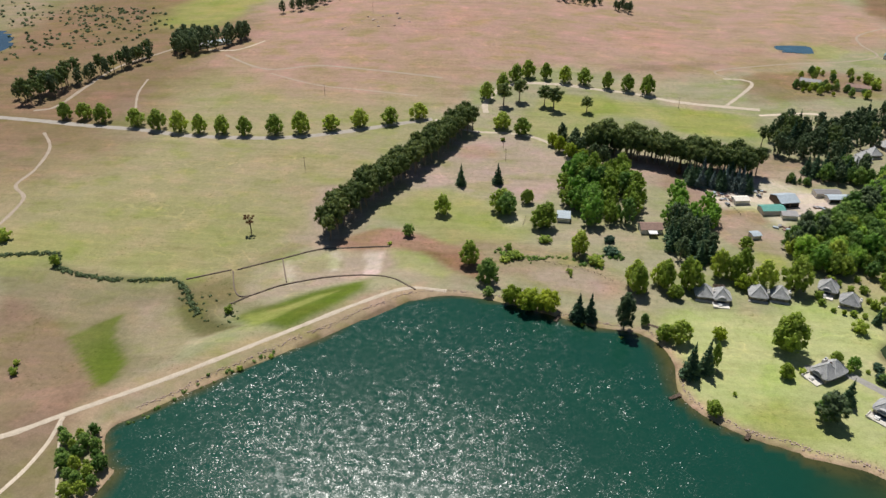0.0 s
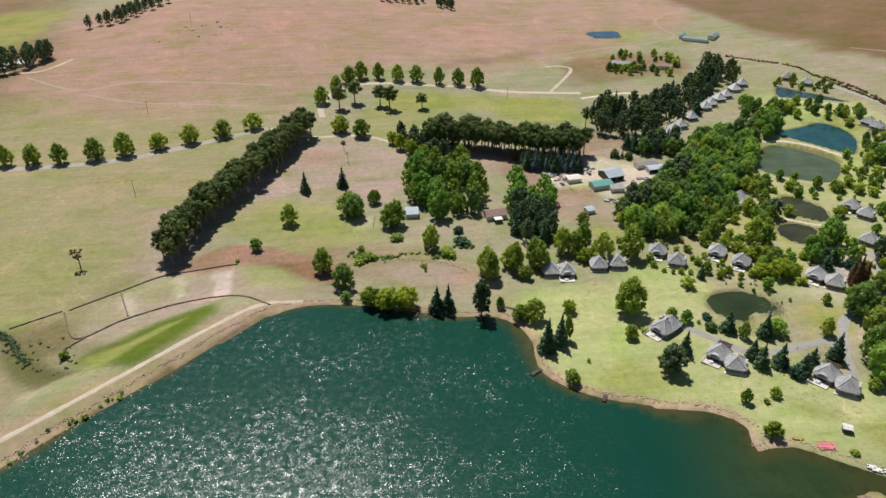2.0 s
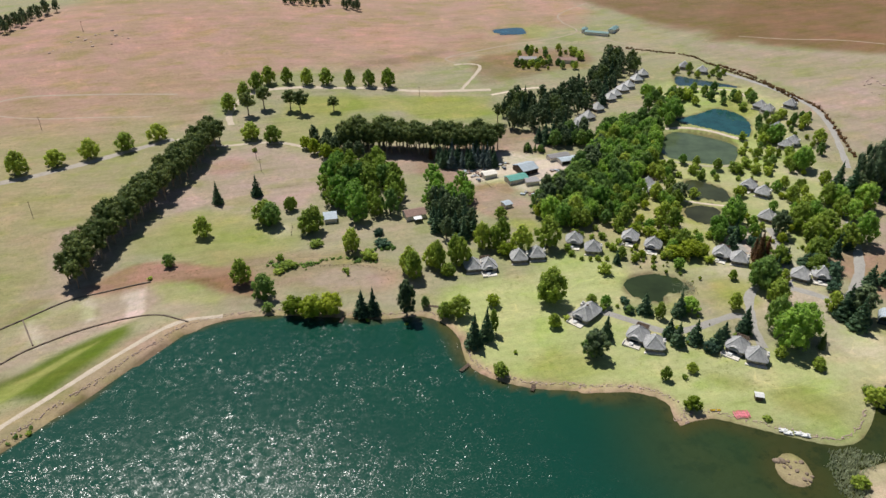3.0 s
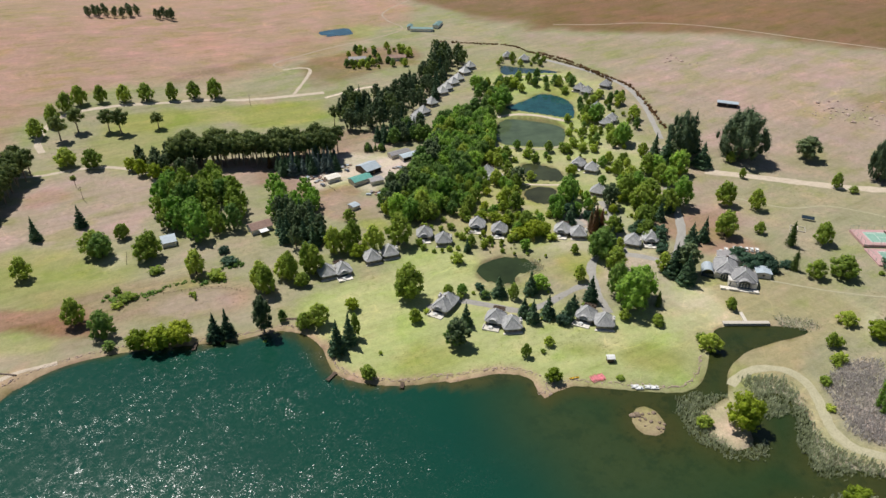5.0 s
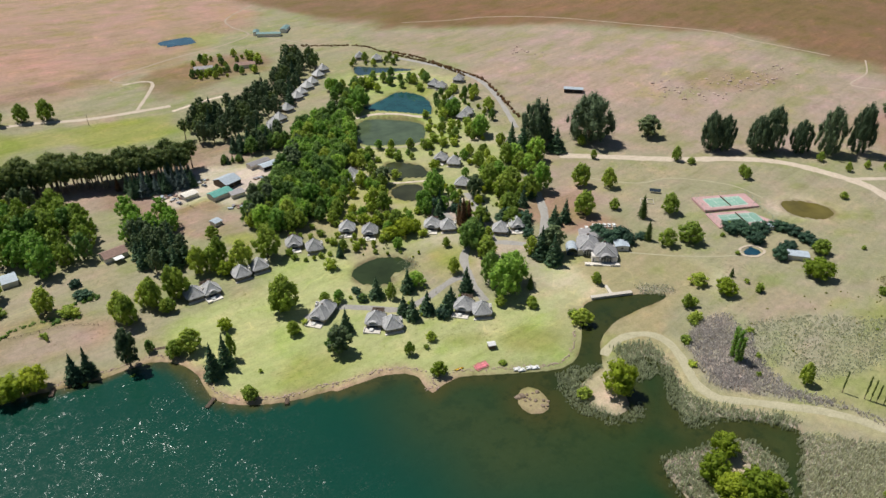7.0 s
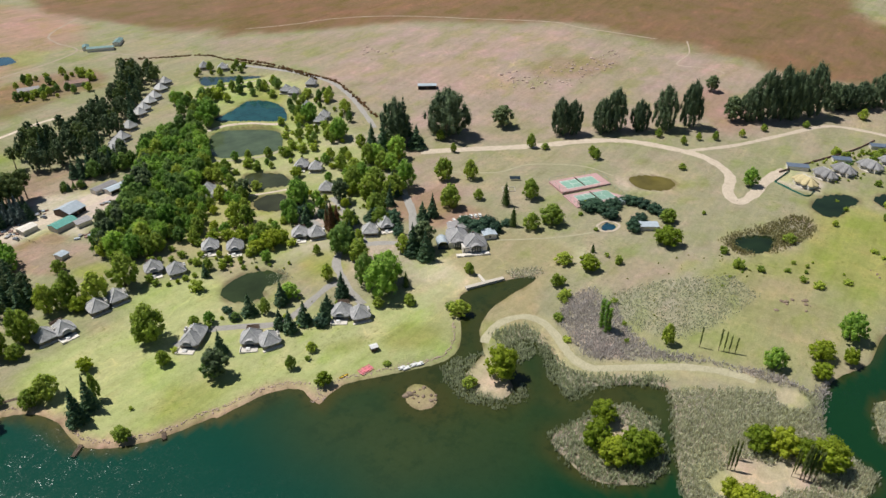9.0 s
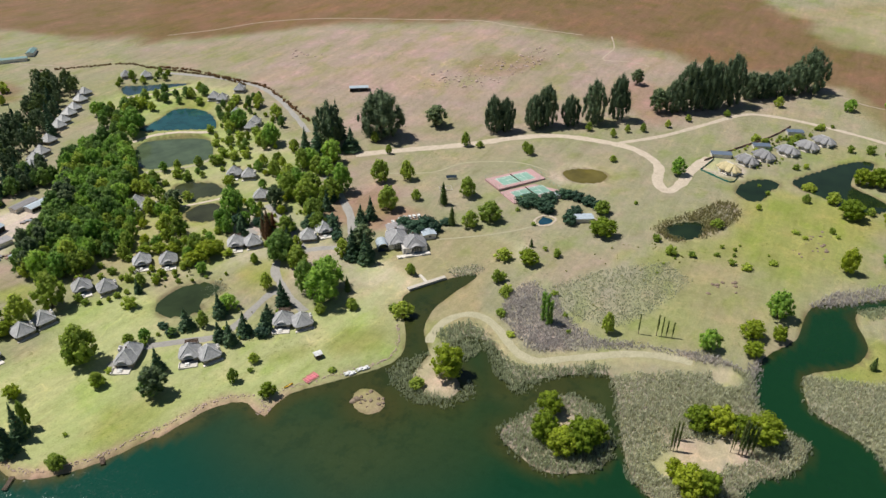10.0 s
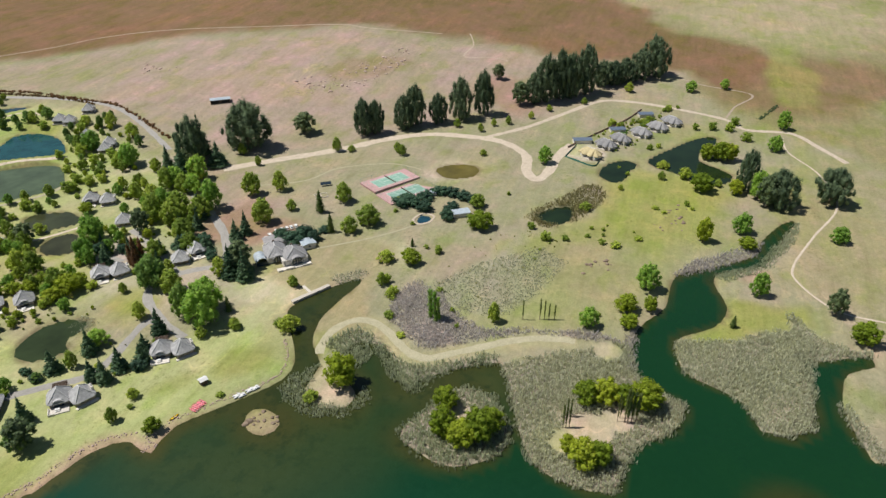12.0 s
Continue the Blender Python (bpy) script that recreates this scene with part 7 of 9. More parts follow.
GROVES = [
    ([(183.0, 471.0), (209.2, 505.9), (244.3, 500.6), (305.0, 541.5), (331.8, 582.8), (349.6, 570.3), (339.9, 531.9), (273.6, 477.4), (232.2, 438.2), (192.0, 452.5)], 95, ('gum', 'spruce', 'pine', 'gum'), (14, 19), 5.5, 'dark wood'),
    ([(230.0, 398.0), (246.0, 422.0), (284.9, 439.8), (289.3, 418.6), (261.7, 374.4), (228.4, 348.5), (201.4, 332.6), (173.3, 305.1), (156.0, 320.6), (161.0, 338.0), (190.0, 356.0)], 112, ('shade', 'lush', 'broad', 'lush', 'shade'), (11, 18), 5.6, 'wood along the ponds'),
    ([(236.0, 402.0), (208.0, 360.0), (156.5, 326.0), (161.0, 343.0), (190.0, 361.0), (216.0, 384.0)], 30, ('gum', 'shade'), (15, 20), 5.0, 'wood along the yard'),
    ([(251.5, 369.8), (268.1, 359.5), (243.8, 319.5), (225.6, 294.7), (192.1, 292.5), (200.9, 328.4)], 30, ('lush', 'broad', 'broad', 'bright'), (8, 12), 6.0, 'resort trees'),
    ([(285.2, 322.2), (320.4, 325.1), (316.9, 271.0), (281.3, 234.1), (259.7, 248.3), (250.3, 274.6)], 20, ('broad', 'lush', 'bright', 'bright'), (7, 11), 7.0, 'resort trees'),
    ([(379.3, 422.2), (406.4, 400.7), (365.8, 344.8), (342.6, 326.3), (313.4, 340.9)], 46, ('broad', 'shade', 'bright', 'shrub', 'shrub'), (5, 9), 5.0, 'resort trees'),
    ([(193.9, 295.2), (233.4, 277.3), (227.2, 261.8), (204.4, 255.3), (178.9, 272.1)], 26, ('broad', 'lush', 'bright', 'sparse'), (6, 9), 6.0, 'resort trees'),
    ([(370.2, 533.1), (414.5, 517.4), (402.4, 497.4), (364.9, 520.9)], 12, ('broad', 'bright'), (6, 10), 7.0, 'resort trees'),
    ([(319.7, 493.8), (349.0, 480.4), (310.5, 426.1), (291.0, 428.8)], 22, ('shade', 'lush', 'broad'), (9, 13), 6.0, 'resort trees'),
    ([(356.3, 486.5), (396.6, 457.9), (381.4, 428.4), (372.4, 435.8), (363.8, 459.6), (342.3, 462.7)], 12, ('shade', 'broad', 'shrub'), (6, 11), 8.0, 'resort trees'),
    ([(263.1, 376.4), (306.4, 348.0), (293.8, 332.6), (266.4, 350.5), (252.3, 364.0)], 14, ('broad', 'shrub', 'lush'), (4, 9), 6.0, 'resort trees'),
    ([(339.6, 391.9), (352.8, 390.7), (313.4, 340.9), (295.4, 331.5)], 9, ('shrub', 'broad'), (3, 7), 6.0, 'resort trees'),
    ([(331.6, 331.8), (365.5, 321.4), (334.9, 288.5), (303.2, 289.9)], 6, ('broad', 'bright'), (8, 12), 6.5, 'resort trees'),
    ([(41.5, 395.4), (55.5, 427.4), (89.9, 414.9), (89.7, 389.2), (73.5, 348.9), (54.9, 347.0), (39.9, 377.8)], 34, ('lush', 'broad', 'broad', 'shade'), (13, 20), 6.5, 'grove by the farmhouse'),
    ([(99.5, 356.0), (117.0, 345.8), (114.0, 316.8), (97.5, 315.6), (94.0, 328.0)], 24, ('spruce', 'gum', 'spruce'), (13, 18), 4.5, 'dark conifers by the farmhouse'),
    ([(109.3, 389.5), (128.7, 376.6), (119.4, 347.4), (99.2, 358.5)], 9, ('lush',), (13, 17), 7.0, 'grove by the farmhouse'),
    ([(43.5, 476.9), (65.7, 472.8), (84.5, 446.2), (74.1, 433.7), (47.1, 450.7)], 15, ('gum',), (11, 15), 6.0, 'gum clump'),
    ([(122.0, 423.4), (161.4, 413.2), (155.1, 398.8), (119.4, 405.7)], 42, ('blue', 'spruce', 'blue', 'spruce'), (10, 16), 3.8, 'conifers by the yard'),
    ([(-400.3, 520.1), (-376.5, 560.1), (-354.8, 598.6), (-342.0, 653.7), (-330.9, 623.0), (-362.9, 563.6), (-377.5, 511.0)], 112, ('gum', 'pine'), (14, 22), 7.0, 'far river wood'),
    ([(-320.1, 642.9), (-320.2, 684.6), (-261.6, 704.7), (-255.4, 685.6), (-297.2, 642.3)], 56, ('gum',), (16, 22), 7.0, 'far wood'),
    ([(-249.4, 776.8), (-199.4, 858.2), (-173.5, 867.8), (-210.9, 791.2)], 26, ('gum',), (12, 18), 9.0, 'far wood'),
    ([(59.9, 859.1), (112.5, 856.4), (108.4, 832.9), (60.0, 846.4)], 16, ('gum',), (11, 15), 7.0, 'far wood'),
    ([(124.1, 834.1), (143.8, 827.7), (140.4, 812.3), (121.0, 818.0)], 6, ('gum',), (11, 15), 7.0, 'far wood'),
    ([(157.5, 303.8), (215.5, 310.2), (244.1, 280.7), (223.1, 255.2), (194.3, 269.0), (155.5, 276.2)], 46, ('shrub', 'shrub', 'shrub', 'bright', 'shrub'), (2, 5), 3.5, 'resort shrubs'),
    ([(189.3, 272.7), (200.8, 257.0), (215.4, 246.0), (203.5, 233.9), (171.3, 246.7)], 10, ('shrub', 'bright'), (2, 4), 4.0, 'resort shrubs'),
    ([(130.0, 233.4), (172.8, 239.0), (203.7, 201.6), (201.9, 180.2), (185.5, 181.7), (155.4, 214.7)], 14, ('shrub', 'shrub', 'sparse'), (1.5, 3.5), 5.0, 'resort shrubs'),
    ([(307.2, 356.9), (312.6, 320.9), (315.6, 286.0), (279.9, 245.8), (259.2, 252.6), (266.5, 302.1)], 26, ('shrub', 'shrub', 'bright'), (2, 4.5), 5.0, 'resort shrubs'),
    ([(535.1, 41.9), (527.4, 33.1), (553.6, 14.5), (590.7, -11.3), (577.6, -8.8), (534.8, 12.2), (495.8, 35.2)], 34, ('shrub', 'shrub', 'bright', 'sparse'), (2.5, 5.5), 2.6, 'lodge shrubs'),
    ([(488.5, 53.8), (509.3, 46.7), (514.9, 38.5), (531.9, 26.4), (570.1, -2.1), (527.1, 4.2), (487.7, 20.0), (473.4, 31.5)], 24, ('shrub',), (1.2, 3), 3.0, 'lodge shrubs'),
    ([(341.1, 75.3), (333.9, 55.2), (375.6, 32.8), (379.4, 16.0), (369.1, 0.7), (339.6, 36.6), (308.1, 48.1)], 9, ('shrub',), (1, 2.4), 6.0, 'lawn shrubs'),
    ([(258.9, 624.1), (282.4, 636.2), (326.3, 615.3), (312.7, 583.4), (260.4, 574.8), (244.3, 594.1)], 22, ('broad', 'shade', 'bright', 'shrub'), (5, 10), 7.0, 'homestead trees'),
    ([(241.7, 596.8), (268.6, 593.9), (303.5, 581.4), (299.3, 568.3), (250.8, 580.1)], 20, ('shade', 'bright', 'broad'), (5, 9), 8.0, 'homestead trees'),
    ([(-158.3, 173.6), (-144.7, 175.9), (-136.7, 163.9), (-134.1, 150.1), (-142.0, 146.2), (-150.9, 160.6)], 22, ('shade', 'broad'), (5, 8), 4.0, 'bank thicket'),
    ([(215.2, 282.9), (237.5, 289.1), (253.8, 282.9), (298.4, 283.0), (295.8, 244.7), (265.8, 217.0), (228.3, 221.2), (217.1, 258.9)], 16, ('broad', 'bright', 'bright', 'spruce'), (5, 9), 8.0, 'resort trees'),
    ([(254.8, 391.4), (268.0, 385.1), (240.1, 356.2), (215.8, 316.0), (192.5, 296.5), (188.0, 314.0)], 30, ('lush', 'broad', 'shade'), (8, 12), 6.0, 'resort trees'),
    ([(184.0, 420.0), (198.5, 415.5), (197.0, 411.5), (183.5, 415.5)], 11, ('cypress', 'shade', 'spruce'), (4, 6.5), 2.2, 'hedge trees behind the barn'),
    ([(199.0, 430.0), (236.0, 430.0), (234.0, 413.0), (214.0, 415.0), (201.0, 421.0)], 24, ('gum', 'spruce', 'shade'), (11, 16), 4.5, 'trees behind the yard'),
]
for grove_seed, row in enumerate(GROVES):
    plan, count, kinds, high, spacing, group = row
    grove(plan, count, kinds, high, spacing, group, grove_seed, HOUSE_SPOTS)
# ---------------------------------------------------------------- buildings
THATCH = plain("weathered_thatch", (0.27, 0.27, 0.275), (0.47, 0.465, 0.46), 1.4, 0.95, fine=0.18, relief=0.6)
NEW_THATCH = plain("fresh_thatch", (0.62, 0.52, 0.30), (0.50, 0.42, 0.24), 1.4, 0.95, fine=0.18, relief=0.6)
CEMENT = plain("pale_cement", (0.62, 0.62, 0.61), (0.52, 0.52, 0.51), 0.8, 0.85, fine=0.15)
PLASTER = plain("white_plaster", (0.74, 0.71, 0.66), (0.62, 0.58, 0.52), 1.5, 0.85, fine=0.2)
GLASS, _nt, _glass = shader("window_glass", 0.08, spec=0.5)
_glass.inputs["Base Color"].default_value = (0.03, 0.045, 0.06, 1)
CHALET_WALL = plain("grey_brown_plaster", (0.33, 0.29, 0.25), (0.25, 0.22, 0.19), 1.2, 0.9, fine=0.2)
PAVING = plain("pale_paving", (0.72, 0.67, 0.60), (0.60, 0.56, 0.49), 0.9, 0.9, fine=0.2)
TIMBER = plain("dark_timber", (0.09, 0.06, 0.045), (0.15, 0.11, 0.08), 0.6, 0.8, fine=0.1)
PALE_TIMBER = plain("pale_timber", (0.42, 0.36, 0.28), (0.33, 0.28, 0.22), 0.8, 0.85, fine=0.1)
TIN_WHITE = plain("white_tin", (0.44, 0.50, 0.55), (0.36, 0.42, 0.47), 2.0, 0.6, 0.0, fine=0.3)
TIN_GREEN = plain("green_tin", (0.10, 0.30, 0.25), (0.13, 0.35, 0.30), 2.0, 0.5, 0.1, fine=0.3)
TIN_GREY = plain("grey_tin", (0.34, 0.32, 0.32), (0.26, 0.25, 0.25), 2.0, 0.55, 0.2, fine=0.3)
TIN_BLUE = plain("blue_grey_tin", (0.12, 0.16, 0.22), (0.17, 0.21, 0.27), 2.0, 0.5, 0.2, fine=0.3)
TIN_TEAL = plain("teal_tin", (0.13, 0.22, 0.21), (0.20, 0.30, 0.29), 2.0, 0.55, 0.1, fine=0.3)
TILE = plain("brown_tile", (0.33, 0.22, 0.18), (0.24, 0.16, 0.13), 1.2, 0.9, fine=0.25)
STONE = plain("brown_stone", (0.21, 0.165, 0.13), (0.13, 0.10, 0.08), 0.7, 0.95, fine=0.2)
CONCRETE = plain("pale_concrete", (0.62, 0.57, 0.49), (0.52, 0.47, 0.40), 1.2, 0.9, fine=0.2)
COURT_RED = plain("court_red", (0.54, 0.34, 0.33), (0.47, 0.30, 0.29), 3.0, 0.9, fine=0.4)
COURT_GREEN = plain("court_green", (0.24, 0.39, 0.31), (0.20, 0.35, 0.28), 3.0, 0.9, fine=0.4)
WHITE = plain("white_paint", (0.80, 0.80, 0.78), (0.72, 0.72, 0.70), 1.0, 0.5, fine=0.2)
PINK = plain("faded_red_plastic", (0.72, 0.27, 0.30), (0.64, 0.21, 0.25), 0.8, 0.45, fine=0.2)
YELLOW = plain("yellow_plastic", (0.75, 0.55, 0.05), (0.68, 0.48, 0.04), 0.8, 0.45, fine=0.2)
# car tyres, and the painted shade of the shed bays
RUBBER_AND_BAY_SHADE = plain("rubber_and_bay_shade", (0.02, 0.02, 0.02), (0.03, 0.03, 0.03), 0.4, 0.9)


def box(bm, x0, x1, y0, y1, z0, z1, soft=0.0):
    """A block with softened edges, added to a bmesh."""
    made = bmesh.ops.create_cube(bm, size=1.0, matrix=Matrix.Translation(((x0 + x1) / 2, (y0 + y1) / 2, (z0 + z1) / 2)) @ Matrix.Diagonal((x1 - x0, y1 - y0, z1 - z0, 1)))
    if soft:
        edges = list({e for v in made["verts"] for e in v.link_edges})
        bmesh.ops.bevel(bm, geom=edges, offset=soft, segments=2, affect="EDGES", profile=0.5)


def block(*size, soft=0.04):
    bm = bmesh.new()
    box(bm, *size, soft)
    return bm


def hip_roof(half_x, half_y, eave, rise, ridge, thick=0.32, lobes=0, lobe=0.0, round_off=3.2, bulge=0.0):
    """A thick thatch roof: eaves on a rounded plan, running up to a ridge of half-length ridge along y."""
    n, rings = 48 if not lobes else 96, 8
    verts, faces = [], []

    def outline(t, grow=0.0):
        c, s = math.cos(t), math.sin(t)
        k = (abs(c) ** round_off + abs(s) ** round_off) ** (-1 / round_off)
        k *= 1 + lobe * (abs(math.cos(lobes * t / 2)) - 0.5) if lobes else 1
        return (half_x + grow) * c * k, (half_y + grow) * s * k

    for i in range(rings + 2):
        for j in range(n):
            t = 2 * math.pi * j / n
            ex, ey = outline(t)
            rx, ry = 0.08 * math.cos(t), max(-ridge, min(ridge, ey)) + 0.08 * math.sin(t)
            if i == 0:  # underside lip
                verts.append((ex * 0.93, ey * 0.93, eave - thick * 0.55))
            elif i == 1:
                verts.append((ex, ey, eave - thick))
            else:
                u = (i - 2) / (rings - 1)
                z = eave + rise * (u + bulge * math.sin(math.pi * u))
                verts.append((ex + (rx - ex) * u, ey + (ry - ey) * u, z + (0.12 * rise * lobe * math.cos(lobes * t) * (1 - u) if lobes else 0)))
    for i in range(rings + 1):
        for j in range(n):
            a, b = i * n + j, i * n + (j + 1) % n
            faces.append((a, b, b + n, a + n))
    top = len(verts)
    verts.append((0, 0, eave + rise + 0.02))
    for j in range(n):
        faces.append(((rings + 1) * n + j, (rings + 1) * n + (j + 1) % n, top))
    return verts, faces


def ridge_caps(half_x, half_y, eave, rise, ridge, r=0.16):
    """Cement capping on the ridge and down the hips."""
    verts, faces = [], []
    lines = [[(0, -ridge, eave + rise + 0.05), (0, ridge, eave + rise + 0.05)]]
    for sx in (-1, 1):
        for sy in (-1, 1):
            lines.append([(0, sy * ridge, eave + rise + 0.04), (sx * half_x * 0.44, sy * (ridge + (half_y * 0.88 - ridge) * 0.5), eave + 0.5 * rise + 0.04), (sx * half_x * 0.80, sy * half_y * 0.80, eave + 0.1 * rise + 0.04)])
    for path in lines:
        v, f = tube(path, [r] * len(path), 5)
        faces += [tuple(i + len(verts) for i in q) for q in f]
        verts += v
    return verts, faces


def arch(bm, x, y0, y1, r, z, n=10, thick=0.25):
    """A barrel-shaped eyebrow of thatch from y0 to y1 over the front."""
    rows = []
    for y in (y0, y1):
        for k in (r, r - thick):
            rows.append([bm.verts.new((x + k * math.cos(math.pi * i / n), y, z + 0.95 * k * math.sin(math.pi * i / n))) for i in range(n + 1)])
    a, b, c, d = rows
    for i in range(n):
        for p, q in ((a, c), (d, b), (b, a), (c, d)):
            bm.faces.new((p[i], p[i + 1], q[i + 1], q[i]))


def window(parent, x, y, z, wide, high, axis_y=True, depth=0.1):
    """A framed window set on a wall that faces along y (or x)."""
    if axis_y:
        ob = part("window", block(x - wide / 2, x + wide / 2, y - depth / 2, y + depth / 2, z, z + high, soft=0.02), TIMBER, parent, "dark timber window frame")
        part("pane", block(x - wide * 0.42, x + wide * 0.42, y - depth / 2 - 0.02, y + depth / 2 + 0.02, z + 0.12, z + high - 0.12, soft=0.0), GLASS, ob, "dark reflecting glass")
    else:
        ob = part("window", block(y - depth / 2, y + depth / 2, x - wide / 2, x + wide / 2, z, z + high, soft=0.02), TIMBER, parent, "dark timber window frame")
        part("pane", block(y - depth / 2 - 0.02, y + depth / 2 + 0.02, x - wide * 0.42, x + wide * 0.42, z + 0.12, z + high - 0.12, soft=0.0), GLASS, ob, "dark reflecting glass")
    return ob


def hollow_walls(hx, hy, high, thick=0.3):
    bm = bmesh.new()
    box(bm, -hx, hx, -hy, -hy + thick, -0.4, high, 0.03)
    box(bm, -hx, hx, hy - thick, hy, -0.4, high, 0.03)
    box(bm, -hx, -hx + thick, -hy + thick, hy - thick, -0.4, high, 0.03)
    box(bm, hx - thick, hx, -hy + thick, hy - thick, -0.4, high, 0.03)
    return bm


def chalet(front=True, chimney=True, thatch=None, annex=False):
    """A thatched holiday chalet, front towards -y: arched glazing and a paved terrace, or a plain hip with a gable wall."""
    root = tagged(new("chalet"), "thatched grey-roofed chalet with dark walls and pale terrace", "chalet", "lakeside chalets")
    part("wall", hollow_walls(3.7, 3.9, 2.5), CHALET_WALL, root, "dark plastered wall")
    part("roof", mesh_of("roof", *hip_roof(4.7, 4.9, 2.35, 4.3, 0.7, round_off=5.0, bulge=-0.045), thatch or THATCH), None, root, "weathered grey thatch")
    part("ridge_cap", mesh_of("ridge_cap", *ridge_caps(4.7, 4.9, 2.35, 4.2, 0.7, 0.2), CEMENT, True), None, root, "pale cement capping")
    if front:
        bm = bmesh.new()
        arch(bm, -0.3, -4.75, -1.6, 2.3, 1.7)
        part("dormer", bm, thatch or THATCH, root, "arched thatch eyebrow over the glazing")
        glazing = part("glazing", block(-2.1, 1.5, -4.1, -3.95, 0.1, 3.3, soft=0.0), GLASS, root, "tall dark glazing")
        for x in (-1.3, -0.3, 0.7):
            part("mullion", block(x - 0.05, x + 0.05, -4.16, -4.08, 0.1, 3.2, soft=0.01), TIMBER, glazing)
        terrace = part("terrace", block(-4.2, 3.2, -8.0, -4.0, -0.5, 0.14, soft=0.05), PAVING, root, "pale paved terrace")
        part("terrace_wall", block(-4.4, -4.1, -8.1, -4.0, -0.5, 0.75, soft=0.05), PLASTER, terrace)
        part("terrace_wall", block(-4.4, -2.2, -8.3, -8.05, -0.5, 0.6, soft=0.05), PLASTER, terrace)
    else:
        window(root, -1.4, -3.92, 0.9, 1.3, 1.2)
        window(root, 1.4, -3.92, 0.9, 1.3, 1.2)
        part("porch", block(-4.4, 4.4, -5.2, -3.9, -0.5, 0.12, soft=0.04), PAVING, root, "paved porch strip")
    window(root, 0.0, 3.72, 0.9, 1.4, 1.2, False)
    part("door", block(-3.75, -3.6, -0.5, 0.5, 0.0, 2.05, soft=0.02), TIMBER, root, "dark timber door")
    if front and not thatch:
        shade = part("pergola", block(-2.6, 2.9, 4.6, 8.6, 2.35, 2.5, soft=0.03), TIMBER, root, "dark flat pergola roof behind the chalet")
        for k in range(9):
            part("slat", block(-2.7, 3.0, 4.75 + 0.45 * k, 4.87 + 0.45 * k, 2.5, 2.64, soft=0.01), TIMBER, shade)
        for px in (-2.4, 2.7):
            for py in (5.0, 8.4):
                part("post", block(px - 0.08, px + 0.08, py - 0.08, py + 0.08, -0.5, 2.36, soft=0.01), TIMBER, shade)
    if chimney:
        stack = part("chimney", block(3.75, 4.75, -1.6, 1.2, -0.4, 4.3, soft=0.08), PLASTER, root, "broad white chimney wall")
        part("chimney_pot", block(4.0, 4.5, -0.6, 0.2, 4.3, 5.0, soft=0.05), CEMENT, stack)
    else:
        part("chimney", block(-0.4, 0.3, 1.6, 2.2, 3.2, 6.6, soft=0.06), TIMBER, root, "dark stub chimney")
    return root


def scalloped_lodge(thatch=None):
    """A wide lodge under a lobed thatch roof."""
    root = tagged(new("lodge"), "wide lodge under a scalloped grey thatch roof", "lodge", "lodges by the long pond")
    part("wall", hollow_walls(3.6, 6.2, 2.4), PLASTER, root, "white plastered wall")
    part("roof", mesh_of("roof", *hip_roof(5.2, 7.8, 2.4, 3.8, 3.2, lobes=9, lobe=0.36, round_off=2.4, bulge=0.03), thatch or THATCH, True), None, root, "scalloped thatch")
    part("ridge_cap", mesh_of("ridge_cap", *tube([(0, -3.2, 6.25), (0, 3.2, 6.25)], [0.2, 0.2], 6), CEMENT, True), None, root, "pale cement capping")
    for y in (-3.5, 0, 3.5):
        window(root, y, -3.62, 0.8, 1.5, 1.3, False)
    part("terrace", block(-6.0, -3.6, -3.5, 3.5, -0.5, 0.12, soft=0.05), CONCRETE, root, "pale paved terrace")
    part("door", block(3.5, 3.68, -0.5, 0.5, 0, 2.05, soft=0.02), TIMBER, root, "dark timber door")
    return root


